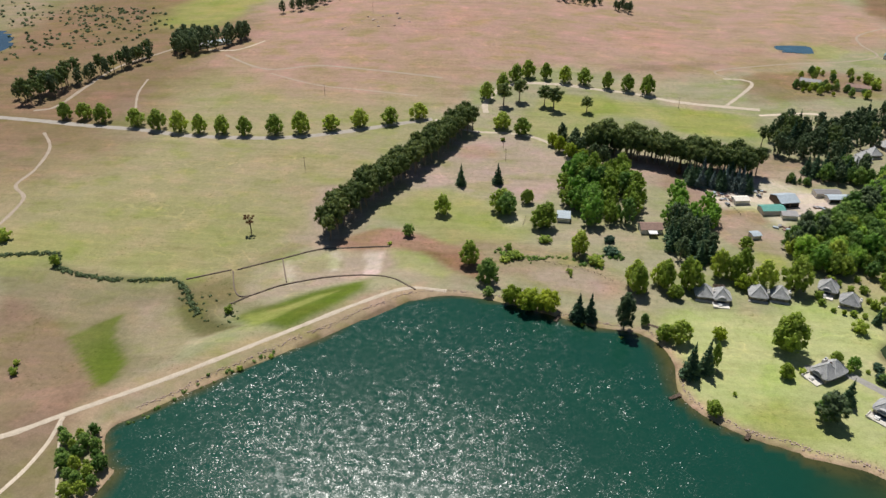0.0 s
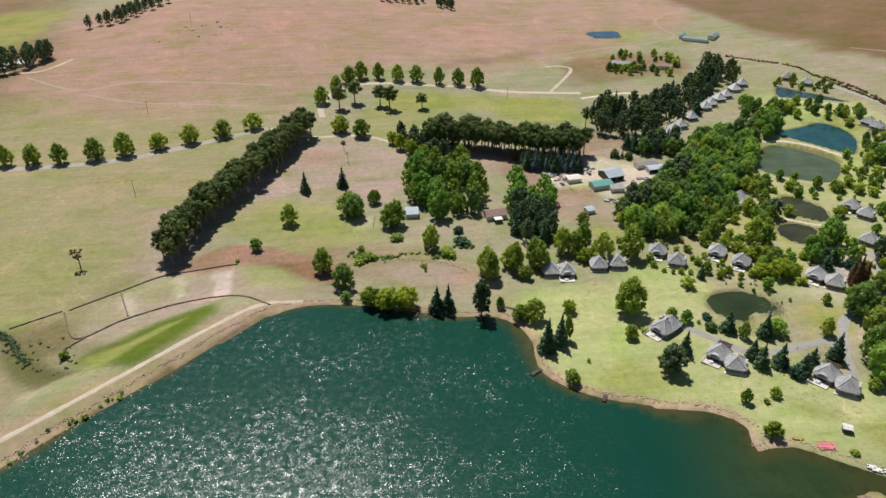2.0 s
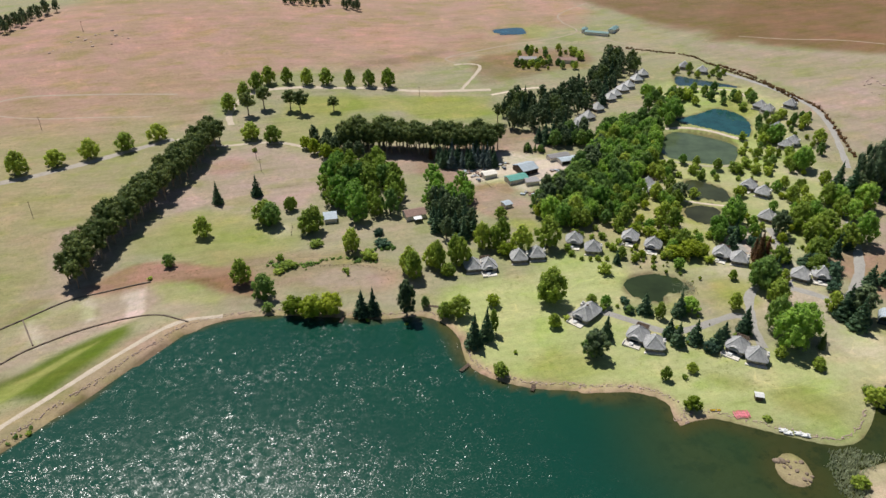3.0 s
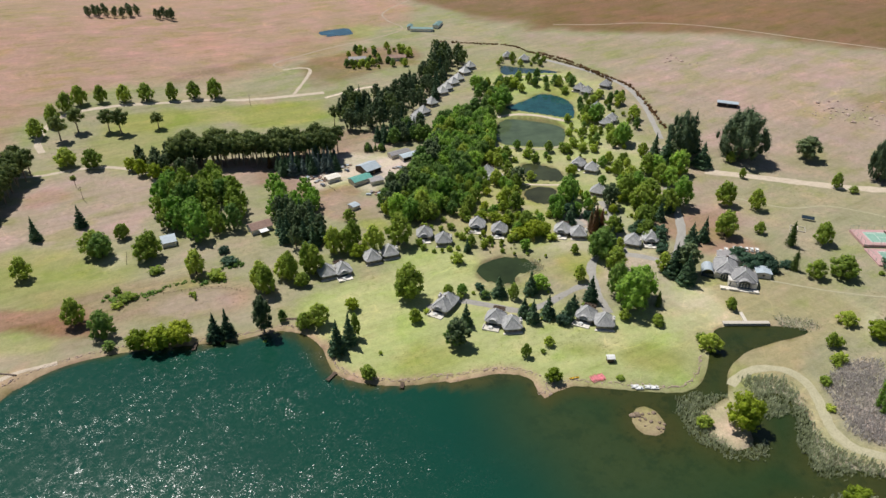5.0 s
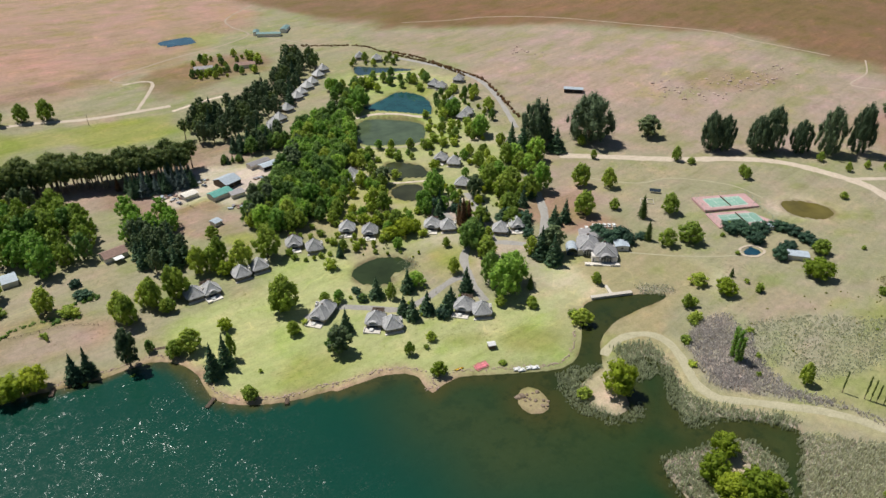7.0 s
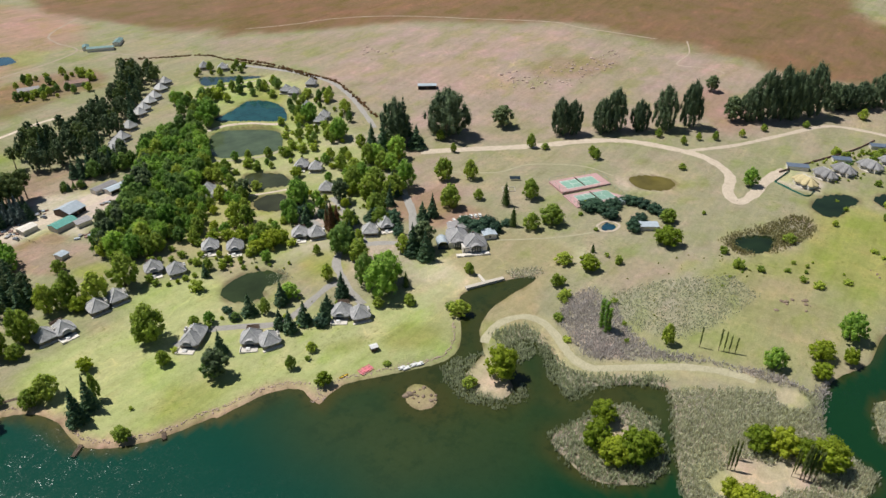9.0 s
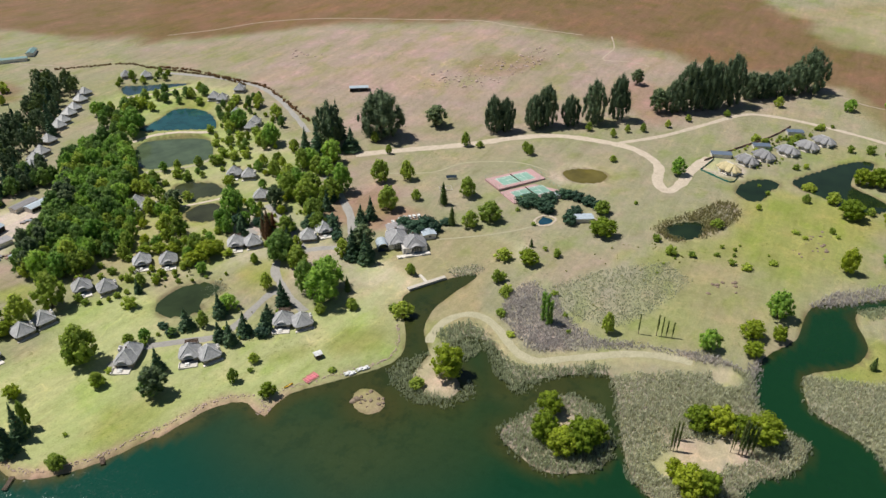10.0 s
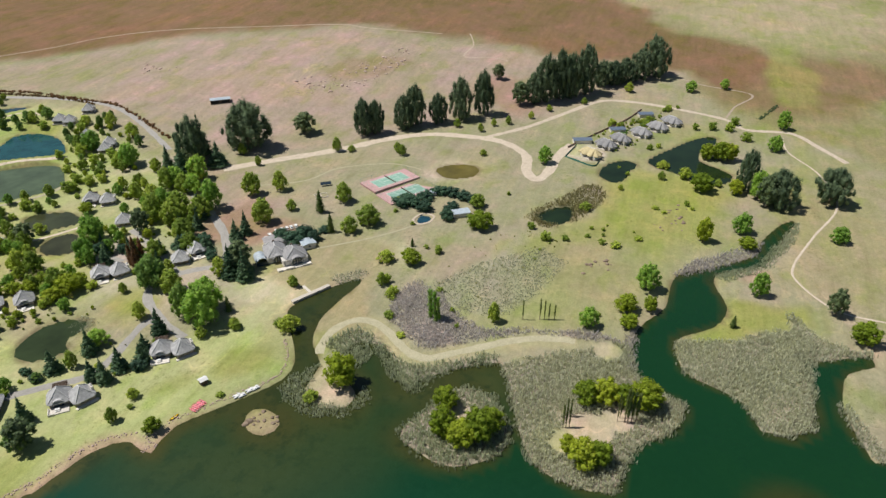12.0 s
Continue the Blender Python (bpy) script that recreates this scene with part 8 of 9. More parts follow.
def shed(name, half_x, half_y, eave, rise, roof_mat, wall_mat, label, category, over=0.4, mono=False, bay_panels=False, roof_label="pitched metal roof"):
    """A plain building with a pitched (or mono-pitch) sheet roof, ridge along y."""
    root = tagged(new(name), label, category)
    part("wall", hollow_walls(half_x, half_y, eave + (0.0 if not mono else -0.1), 0.2), wall_mat, root)
    bm = bmesh.new()
    ox, oy, t = half_x + over, half_y + over, 0.12
    prof = [(-ox, eave), (ox, eave + rise)] if mono else [(-ox, eave - 0.1), (0, eave + rise), (ox, eave - 0.1)]
    rows = []
    for y in (-oy, oy):
        rows.append(([bm.verts.new((x, y, z)) for x, z in prof], [bm.verts.new((x, y, z + t)) for x, z in prof]))
    (a0, a1), (b0, b1) = rows
    for i in range(len(prof) - 1):
        bm.faces.new((a1[i], a1[i + 1], b1[i + 1], b1[i]))
        bm.faces.new((a0[i + 1], a0[i], b0[i], b0[i + 1]))
    for lo, hi in ((a0, a1), (b0, b1)):
        for i in range(len(prof) - 1):
            bm.faces.new((lo[i], lo[i + 1], hi[i + 1], hi[i]))
    bm.faces.new((a0[0], a1[0], b1[0], b0[0]))
    bm.faces.new((a0[-1], b0[-1], b1[-1], a1[-1]))
    bmesh.ops.recalc_face_normals(bm, faces=bm.faces)
    roof = part("roof", bm, roof_mat, root, roof_label)
    # raised sheet seams
    slopes = [(prof[i], prof[i + 1]) for i in range(len(prof) - 1)]
    seams = max(3, int(oy * 2 / 1.6))
    for (xa, za), (xb, zb) in slopes:
        for k in range(seams + 1):
            y = -oy + 0.06 + (2 * oy - 0.12) * k / seams
            v, f = tube([(xa, y, za + t), (xb, y, zb + t)], [0.05, 0.05], 4)
            part("seam", mesh_of("seam", v, f, roof_mat), None, roof)
    if not mono:
        for y in (-half_y + 0.1, half_y - 0.1):
            g = bmesh.new()
            lo = [g.verts.new((sx * half_x, y + s, eave - 0.05)) for s in (-0.08, 0.08) for sx in (-1, 1)]
            hi = [g.verts.new((0, y + s, eave + rise * 0.93)) for s in (-0.08, 0.08)]
            g.faces.new((lo[0], lo[1], hi[0]))
            g.faces.new((lo[3], lo[2], hi[1]))
            part("gable", g, wall_mat, root)
    # the wall stays closed: near-black panels on it imitate the shade inside open bays
    if bay_panels:
        for a in (-0.5, 0.5):
            part("opening", block(-half_x - 0.03, -half_x + 0.1, half_y * (a - 0.42), half_y * (a + 0.42), 0.0, eave - 0.5, soft=0.02), RUBBER_AND_BAY_SHADE, root, "near-black panel standing in for the shade inside an open bay")
    part("door", block(half_x - 0.06, half_x + 0.08, -1.0, 1.0, 0, min(2.4, eave - 0.3), soft=0.02), TIMBER, root, "dark doorway")
    window(root, 0.0, -half_y - 0.02, 1.0, 1.2, 1.0)
    return root


def car(paint_mat, words):
    root = tagged(new("car"), words, "car", "cars behind the clubhouse")
    bm = bmesh.new()
    box(bm, -0.88, 0.88, -2.1, 2.1, 0.35, 0.95, 0.16)
    body = part("body", bm, paint_mat, root)
    bm = bmesh.new()
    box(bm, -0.78, 0.78, -1.7, 0.9, 0.95, 1.5, 0.22)
    part("cabin", bm, GLASS, root, "dark glazed cabin")
    part("roof", block(-0.66, 0.66, -1.4, 0.6, 1.46, 1.54, soft=0.04), paint_mat, body)
    for x in (-0.82, 0.82):
        for y in (-1.3, 1.3):
            bm = bmesh.new()
            bmesh.ops.create_cone(bm, cap_ends=True, segments=12, radius1=0.33, radius2=0.33, depth=0.22, matrix=pose(x, y, 0.33, 0, 90, 0))
            part("wheel", bm, RUBBER_AND_BAY_SHADE, root)
    return root


def ground_at(x, y):
    return float(ground_height(x, y)[0])


def put(ob, x, y, turn, lift=0.0, like=None):
    """Sets a thing, or a copy of it, on the ground at a place, turned about the vertical."""
    m = pose(x, y, ground_at(x, y) + lift, 0, 0, turn)
    if like is None:
        ob.matrix_basis = m
        return ob
    return copy_thing(like, m)
# ---------------------------------------------------------------- the chalets, lodges, clubhouse and farm
def beside(x, y, turn, dx, dy):
    c, d = math.cos(radians(turn)), math.sin(radians(turn))
    return x + c * dx - d * dy, y + d * dx + c * dy


def stand(make, spots, turn_by=0.0, lift=0.25):
    first = None
    for x, y, turn in spots:
        if first is None:
            first = put(make(), x, y, turn + turn_by, lift)
        else:
            put(None, x, y, turn + turn_by, lift, like=first)


stand(lambda: chalet(True, False), FRONT_CHALETS)
stand(lambda: chalet(False, True), SIDE_CHALETS)


PALE_THATCH = plain("bleached_thatch", (0.46, 0.46, 0.46), (0.58, 0.575, 0.56), 1.4, 0.95, fine=0.18, relief=0.6)


def row_chalet():
    ob = chalet(False, False, PALE_THATCH)
    return tagged(ob, "small chalet with a pale grey pyramid thatch roof", "chalet", "row of chalets by the wood")


stand(row_chalet, ROW_CHALETS)
LODGE_THATCH = plain("dark_grey_thatch", (0.20, 0.195, 0.20), (0.33, 0.325, 0.325), 0.9, 0.95, fine=0.18, relief=0.7)
stand(lambda: scalloped_lodge(LODGE_THATCH), LODGES, 180)
put(tagged(scalloped_lodge(NEW_THATCH), "unfinished lodge with fresh straw-coloured thatch", "lodge"), NEW_LODGE[0], NEW_LODGE[1], NEW_LODGE[2] + 180, 0.25)


CLUB_THATCH = plain("club_thatch", (0.22, 0.215, 0.22), (0.38, 0.375, 0.375), 1.2, 0.95, fine=0.18, relief=0.7)


def clubhouse():
    """The clubhouse: two thatched halls, a glazed bay and a white-roofed wing round a paved terrace."""
    def hall(half_x, half_y, rise, label):
        root = tagged(new("clubhouse"), label, "clubhouse", "clubhouse halls")
        part("wall", hollow_walls(half_x - 0.9, half_y - 0.9, 3.0), PLASTER, root, "white plastered wall")
        part("roof", mesh_of("roof", *hip_roof(half_x, half_y, 2.9, rise, half_y * 0.3, bulge=-0.03), CLUB_THATCH, True), None, root, "weathered grey thatch")
        part("ridge_cap", mesh_of("ridge_cap", *ridge_caps(half_x, half_y, 2.9, rise, half_y * 0.3, 0.2), CEMENT, True), None, root, "pale cement capping")
        bm = bmesh.new()
        arch(bm, 0, -half_y - 0.6, -half_y * 0.2, half_x * 0.5, 1.5, 14, 0.3)
        part("dormer", bm, CLUB_THATCH, root, "broad arched thatch eyebrow")
        bay = part("glazing", block(-half_x * 0.45, half_x * 0.45, -half_y - 0.1, -half_y + 0.1, 0.2, 3.6, soft=0.0), GLASS, root, "tall dark glazing")
        for k in range(5):
            x = (k - 2) * half_x * 0.2
            part("mullion", block(x - 0.07, x + 0.07, -half_y - 0.18, -half_y - 0.08, 0.2, 3.5, soft=0.01), WHITE, bay)
        part("chimney", block(-0.6, 0.5, half_y * 0.2, half_y * 0.2 + 0.9, 3.0, 3.6 + rise, soft=0.08), TIMBER, root, "dark chimney stack")
        return root

    put(hall(7.0, 7.0, 4.5, "large thatched clubhouse hall with an arched glazed front"), *CLUB["hall"], 0.4)
    put(hall(6.2, 8.4, 4.2, "thatched clubhouse wing with an arched opening"), *CLUB["wing"], 0.4)
    glass = tagged(new("glasshouse"), "white-framed glazed barrel-roofed garden room", "glasshouse")
    bm = bmesh.new()
    arch(bm, 0, -4.0, 4.0, 3.0, 1.6, 12, 0.1)
    part("roof", bm, TIN_WHITE, glass, "curved glazed roof")
    part("wall", hollow_walls(2.9, 3.9, 2.0, 0.15), GLASS, glass)
    for k in range(5):
        v, f = tube([(3.04 * math.cos(math.pi * i / 10), -4 + 2 * k, 1.6 + 2.9 * math.sin(math.pi * i / 10)) for i in range(11)], [0.09] * 11, 5)
        part("rib", mesh_of("rib", v, f, WHITE), None, glass)
    put(glass, *CLUB["glasshouse"], 0.2)
    put(shed("pavilion", 3.6, 3.2, 2.8, 0.5, TIN_WHITE, PLASTER, "white-roofed pavilion beside the clubhouse", "pavilion"), *CLUB["awning"], 0.1)
    put(shed("kitchen_wing", 6.5, 4.5, 2.7, 0.9, TIN_GREY, PLASTER, "low grey-roofed kitchen wing behind the clubhouse", "building"), *CLUB["rear"], 0.1)
    x, y, turn = CLUB["hall"]
    terrace = tagged(new("clubhouse_terrace"), "pale stepped paved terrace in front of the clubhouse", "terrace")
    part("slab", block(-11, 7, -9.6, -6.6, -0.8, 0.2, soft=0.06), PAVING, terrace)
    for a, b in ((-11, -8.5), (-7.0, -2), (2.0, 7)):
        part("low_wall", block(a, b, -9.9, -9.6, -0.8, 0.8, soft=0.06), PLASTER, terrace, "low white wall")
    put(terrace, x, y, turn, 0.15)
    foyer = tagged(new("clubhouse_foyer"), "white flat-roofed foyer with dark openings between the thatched halls", "foyer")
    part("wall", hollow_walls(3.2, 3.4, 3.1), PLASTER, foyer, "white plastered wall")
    part("roof", block(-3.5, 3.5, -3.7, 3.7, 3.1, 3.35, soft=0.05), PLASTER, foyer, "white flat roof")
    for k in (-1.9, 0.0, 1.9):
        part("opening", block(k - 0.75, k + 0.75, -3.5, -3.36, 0.1, 2.5, soft=0.02), GLASS, foyer, "tall dark glazed opening")
    wx, wy, _ = CLUB["wing"]
    fx, fy = beside((x + wx) / 2, (y + wy) / 2, turn, 0.0, -6.4)
    put(foyer, fx, fy, turn, 0.3)


clubhouse()
white_car = None
for i, (x, y, turn) in enumerate(CARS):
    if white_car is None:
        white_car = put(car(WHITE, "white parked car on red soil"), x, y, turn)
    else:
        put(None, x, y, turn, like=white_car)

put(shed("farmhouse", 4.2, 6.0, 2.8, 2.0, TILE, PLASTER, "farmhouse with brown tiled roof and white walls", "house", roof_label="brown tiled roof"), *OUTBUILDINGS["farmhouse"][:2], OUTBUILDINGS["farmhouse"][2] + 90, 0.1)
fx, fy, ft = OUTBUILDINGS["farmhouse"]
awning = tagged(new("veranda_awning"), "white square awning on posts before the farmhouse", "awning")
part("canopy", block(-2.4, 2.4, -2.0, 2.0, 2.5, 2.66, soft=0.05), WHITE, awning)
for px, py in ((-2.2, -1.8), (2.2, -1.8), (-2.2, 1.8), (2.2, 1.8)):
    part("post", block(px - 0.06, px + 0.06, py - 0.06, py + 0.06, -0.3, 2.52, soft=0.01), TIMBER, awning)
ax, ay = fx + 6.6 * math.sin(radians(ft)), fy - 6.6 * math.cos(radians(ft))
put(awning, ax, ay, ft)
PLAIN_SHEDS = [
    ("cottage", "cottage", 4.5, 3.6, 2.7, 1.0, TIN_WHITE, "cottage with a white metal roof among trees", "cottage"),
    ("barn", "barn", 6.2, 5.8, 3.2, 2.3, TIN_WHITE, "large barn with a pale blue-white metal roof", "barn"),
    ("workshop", "green", 3.9, 6.6, 2.8, 1.2, TIN_GREEN, "farm workshop with a bright green metal roof", "shed"),
    ("lean_to", "annex", 3.4, 4.2, 2.5, 0.6, TIN_GREY, "low grey-roofed lean-to beside the workshop", "shed"),
    ("store_room", "store", 3.2, 4.4, 2.6, 0.7, PAVING, "pale flat-pitched store in the farm yard", "shed"),
    ("garden_hut", "hut", 2.6, 2.4, 2.3, 0.5, TIN_WHITE, "small white-roofed hut beside dug earth", "hut"),
    ("long_shed", "shed_a", 3.0, 7.5, 2.6, 0.8, TIN_GREY, "long grey shed at the edge of the yard", "shed"),
    ("open_shed", "shed_b", 3.2, 7.0, 2.6, 0.8, TIN_WHITE, "long pale-roofed shed at the edge of the yard", "shed"),
    ("boat_kiosk", "kiosk", 1.2, 1.4, 2.1, 0.45, WHITE, "small white-roofed kiosk on the lawn", "kiosk"),
    ("pool_house", "poolhouse", 3.0, 5.0, 2.6, 0.5, TIN_WHITE, "pale-roofed pool house among junipers", "pool house"),
    ("court_hut", "courthut", 2.0, 3.2, 2.3, 0.5, TIN_WHITE, "white-roofed hut beside the tennis courts", "hut"),
    ("hill_shelter", "hillshed", 3.0, 7.5, 2.8, 0.5, TIN_WHITE, "low white-roofed shelter on the dry hillside", "shelter"),
    ("ranch_house", "ranch_a", 3.4, 12.0, 2.8, 1.0, TIN_TEAL, "long teal-roofed ranch building on the plain", "building"),
    ("ranch_stable", "ranch_b", 3.2, 9.0, 2.8, 1.0, TIN_TEAL, "teal-roofed stable round the ranch yard", "building"),
    ("ranch_stable", "ranch_c", 2.8, 5.5, 2.8, 1.0, TIN_TEAL, "teal-roofed stable round the ranch yard", "building"),
    ("homestead", "home_a", 4.5, 8.0, 2.8, 1.5, TIN_GREY, "homestead with grey roof among garden trees", "house"),
    ("homestead_barn", "home_b", 4.5, 9.0, 2.8, 1.5, TILE, "homestead outbuilding with brown roof", "house"),
    ("far_shed", "far_a", 5.0, 10.0, 3.0, 1.3, TIN_GREY, "distant farm shed beside a wood", "shed"),
    ("far_barn", "far_b", 5.0, 12.0, 3.0, 1.3, TIN_WHITE, "distant white-roofed barn beside a wood", "barn"),
    ("carport", "carport_a", 3.0, 6.5, 2.4, 0.4, TIN_BLUE, "dark blue-grey roofed carport behind the lodges", "carport"),
    ("carport", "carport_b", 3.0, 5.5, 2.4, 0.4, TIN_BLUE, "dark blue-grey roofed carport behind the lodges", "carport"),
    ("carport", "carport_c", 3.0, 5.5, 2.4, 0.4, TIN_BLUE, "dark blue-grey roofed carport behind the lodges", "carport"),
]
for name, key, hx, hy, eave, rise, roof_mat, label, category in PLAIN_SHEDS:
    x, y, turn = OUTBUILDINGS[key]
    put(shed(name, hx, hy, eave, rise, roof_mat, TIMBER if key in ("kiosk", "hillshed", "barn") else PLASTER, label, category, bay_panels=key in ("barn", "shed_b", "hillshed")), x, y, turn + 90, 0.1)


# ---------------------------------------------------------------- courts, pool, weir, jetties, boats
def tennis_court(x, y, turn, lift):
    court = tagged(new("tennis_court"), "green tennis court with white lines on faded red surround", "tennis court", "tennis courts")
    part("apron", block(-17.5, 17.5, -8.6, 8.6, -1.4, 0.0, soft=0.05), COURT_RED, court, "faded red surround")
    part("playing_surface", block(-12.0, 12.0, -5.6, 5.6, 0.0, 0.02, soft=0.0), COURT_GREEN, court, "green hard surface")
    lines = [(-11.9, 11.9, yy, yy) for yy in (-5.5, -4.1, 4.1, 5.5)] + [(xx, xx, -5.5, 5.5) for xx in (-11.9, 11.9)] + [(xx, xx, -4.1, 4.1) for xx in (-6.4, 6.4)] + [(-6.4, 6.4, 0, 0)]
    for a, b, c, d in lines:
        part("line", block(a - 0.09, b + 0.09, c - 0.09, d + 0.09, 0.02, 0.03, soft=0.0), WHITE, court)
    net = part("net", block(-0.03, 0.03, -6.0, 6.0, 0.08, 0.95, soft=0.0), TIMBER, court, "dark net")
    for s in (-1, 1):
        part("net_post", block(-0.06, 0.06, 6.1 * s - 0.06, 6.1 * s + 0.06, 0.0, 1.1, soft=0.01), TIMBER, net)
    for i in range(9):
        for yy in (-8.4, 8.4):
            xx = -17.3 + 34.6 * i / 8
            part("fence_post", block(xx - 0.05, xx + 0.05, yy - 0.05, yy + 0.05, 0.0, 2.6, soft=0.01), COURT_GREEN, court)
    for i in range(1, 4):
        for xx in (-17.3, 17.3):
            yy = -8.4 + 16.8 * i / 4
            part("fence_post", block(xx - 0.05, xx + 0.05, yy - 0.05, yy + 0.05, 0.0, 2.6, soft=0.01), COURT_GREEN, court)
    for xx in (-17.3, 17.3):
        part("fence_rail", block(xx - 0.03, xx + 0.03, -8.4, 8.4, 2.5, 2.56, soft=0.0), COURT_GREEN, court)
    for yy in (-8.4, 8.4):
        part("fence_rail", block(-17.3, 17.3, yy - 0.03, yy + 0.03, 2.5, 2.56, soft=0.0), COURT_GREEN, court)
    return put(court, x, y, turn, lift)


tennis_court(*COURTS[0], 1.2)
tennis_court(*COURTS[1], 0.3)


def deck(name, a, b, wide, top, label, category, mat=PALE_TIMBER, plank=0.34):
    """A plank deck on piles between two places."""
    a, b = Vector(a), Vector(b)
    length, turn = (b - a).length, math.degrees(math.atan2((b - a).y, (b - a).x))
    root = tagged(new(name), label, category)
    count = int(length / plank)
    board = None
    for i in range(count):
        x = (i + 0.5) * length / count
        if board is None:
            board = part("plank", block(-0.14, 0.14, -wide / 2, wide / 2, -0.05, 0.02, soft=0.01), mat, root)
            board.location.x = x
        else:
            o = new("plank", board.data)
            o.parent, o.location = root, (x, 0.01 * math.sin(7 * i), 0)
    for i in range(max(2, int(length / 2.5))):
        for s in (-1, 1):
            x = 0.3 + (length - 0.6) * i / max(1, int(length / 2.5) - 1)
            bm = bmesh.new()
            bmesh.ops.create_cone(bm, cap_ends=True, segments=8, radius1=0.12, radius2=0.1, depth=2.6, matrix=pose(x, s * wide * 0.42, -1.0))
            part("pile", bm, TIMBER, root)
    root.matrix_basis = pose(a.x, a.y, top, 0, 0, turn)
    return root


for a, b in JETTIES:
    deck("jetty", a, b, 1.6, 0.75, "weathered timber jetty at the lake edge", "jetty", TIMBER)


def slab_between(name, a, b, wide, low, high, label, category, mat):
    a, b = Vector(a), Vector(b)
    root = tagged(new(name), label, category)
    part("slab", block(0, (b - a).length, -wide / 2, wide / 2, low, high, soft=0.06), mat, root)
    root.matrix_basis = pose(a.x, a.y, 0, 0, 0, math.degrees(math.atan2((b - a).y, (b - a).x)))
    return root


weir = slab_between("weir", *WEIR, 2.4, -1.5, 1.1, "pale concrete weir walkway across the inlet", "weir", CONCRETE)
part("parapet", block(0, (Vector(WEIR[1]) - Vector(WEIR[0])).length, -1.35, -1.15, 0.9, 1.35, soft=0.03), CONCRETE, weir)
slab_between("weir_path", *WEIR_PATH, 1.6, -0.3, 1.12, "short concrete path to the weir", "path", CONCRETE)

pool_level, pool_plan = POND_PLANS["swimming_pool"]
pool_loop = spline(pool_plan, 1.5)
pool_mid = pool_loop.mean(0)
surround = tagged(new("pool_surround"), "pale brown paved surround of the swimming pool", "paving")
ring_v, ring_f = [], []
for k, grow in enumerate((0.0, 0.02, 1.0, 1.02)):
    for p in pool_loop:
        d = (p - pool_mid) / np.hypot(*(p - pool_mid))
        q = p + d * (0.2 + 1.5 * grow)
        ring_v.append((q[0], q[1], pool_level + (0.1 if k in (0, 3) else 0.5)))
m = len(pool_loop)
for k in range(3):
    for j in range(m):
        ring_f.append((k * m + j, k * m + (j + 1) % m, (k + 1) * m + (j + 1) % m, (k + 1) * m + j))
part("paving", mesh_of("paving", ring_v, ring_f, TRACK["sand"]), None, surround)


def hull(length, beam, depth, mat, open_top=True):
    """A small boat's shell."""
    verts, faces, n, m = [], [], 11, 7
    for i in range(n):
        u = -1 + 2 * i / (n - 1)
        w = beam / 2 * (1 - abs(u) ** 2.6) + 0.02
        for j in range(m):
            t = math.pi * j / (m - 1)
            verts.append((w * math.cos(t), u * length / 2, depth * (1 - math.sin(t)) + 0.12 * depth * u * u))
    for i in range(n - 1):
        for j in range(m - 1):
            a = i * m + j
            faces.append((a, a + 1, a + m + 1, a + m))
    return mesh_of("hull", verts, faces, mat, True)


def canoe(mat, label):
    root = tagged(new("canoe"), label, "canoe", "canoes on the shore")
    part("hull", hull(4.4, 0.85, 0.4, mat), None, root)
    part("seat", block(-0.36, 0.36, -0.9, -0.6, 0.2, 0.26, soft=0.01), mat, root)
    part("seat", block(-0.36, 0.36, 0.6, 0.9, 0.2, 0.26, soft=0.01), mat, root)
    return root


stand(lambda: canoe(PINK, "faded red canoe drawn up on the shore"), CANOES, 90, lift=0.1)
put(canoe(YELLOW, "yellow canoe drawn up on the shore"), *YELLOW_BOAT, 0.1)


def pedalo():
    root = tagged(new("pedal_boat"), "white pedal boat moored at the shore", "pedal boat", "pedal boats")
    for x in (-0.6, 0.6):
        bm = bmesh.new()
        box(bm, x - 0.32, x + 0.32, -1.7, 1.7, 0.0, 0.45, 0.14)
        part("float", bm, WHITE, root)
    part("deck", block(-0.75, 0.75, -1.3, 1.0, 0.42, 0.55, soft=0.05), WHITE, root)
    for x in (-0.36, 0.36):
        part("seat", block(x - 0.28, x + 0.28, -0.9, -0.3, 0.55, 0.95, soft=0.08), WHITE, root)
    return root


stand(pedalo, PEDALOS, lift=0.15)


def patio_set():
    root = tagged(new("patio_table"), "white patio table with benches on a terrace", "patio table", "patio tables")
    top = part("tabletop", block(-0.5, 0.5, -0.9, 0.9, 0.7, 0.76, soft=0.02), WHITE, root)
    for x, y in ((-0.4, -0.75), (0.4, -0.75), (-0.4, 0.75), (0.4, 0.75)):
        part("leg", block(x - 0.04, x + 0.04, y - 0.04, y + 0.04, 0.0, 0.7, soft=0.01), WHITE, root)
    for x in (-0.85, 0.85):
        part("bench", block(x - 0.2, x + 0.2, -0.9, 0.9, 0.38, 0.45, soft=0.02), WHITE, root)
        for y in (-0.7, 0.7):
            part("leg", block(x - 0.15, x + 0.15, y - 0.04, y + 0.04, 0.0, 0.38, soft=0.01), WHITE, root)
    return root


table = None
for x, y, turn in FRONT_CHALETS:
    px, py = beside(x, y, turn, -1.0, -6.0)
    m = pose(px, py, ground_at(x, y) + 0.39, 0, 0, turn + 90)
    if table is None:
        table = patio_set()
        table.matrix_basis = m
    else:
        copy_thing(table, m)

GREY_PAINT = plain("grey_paint", (0.25, 0.27, 0.30), (0.20, 0.22, 0.25), 1.0, 0.4, fine=0.2)
yard_car = None
for x, y, turn in YARD_CARS:
    if yard_car is None:
        yard_car = put(tagged(car(GREY_PAINT, "grey parked car in the farm yard"), group="cars in the yard"), x, y, turn)
    else:
        put(None, x, y, turn, like=yard_car)

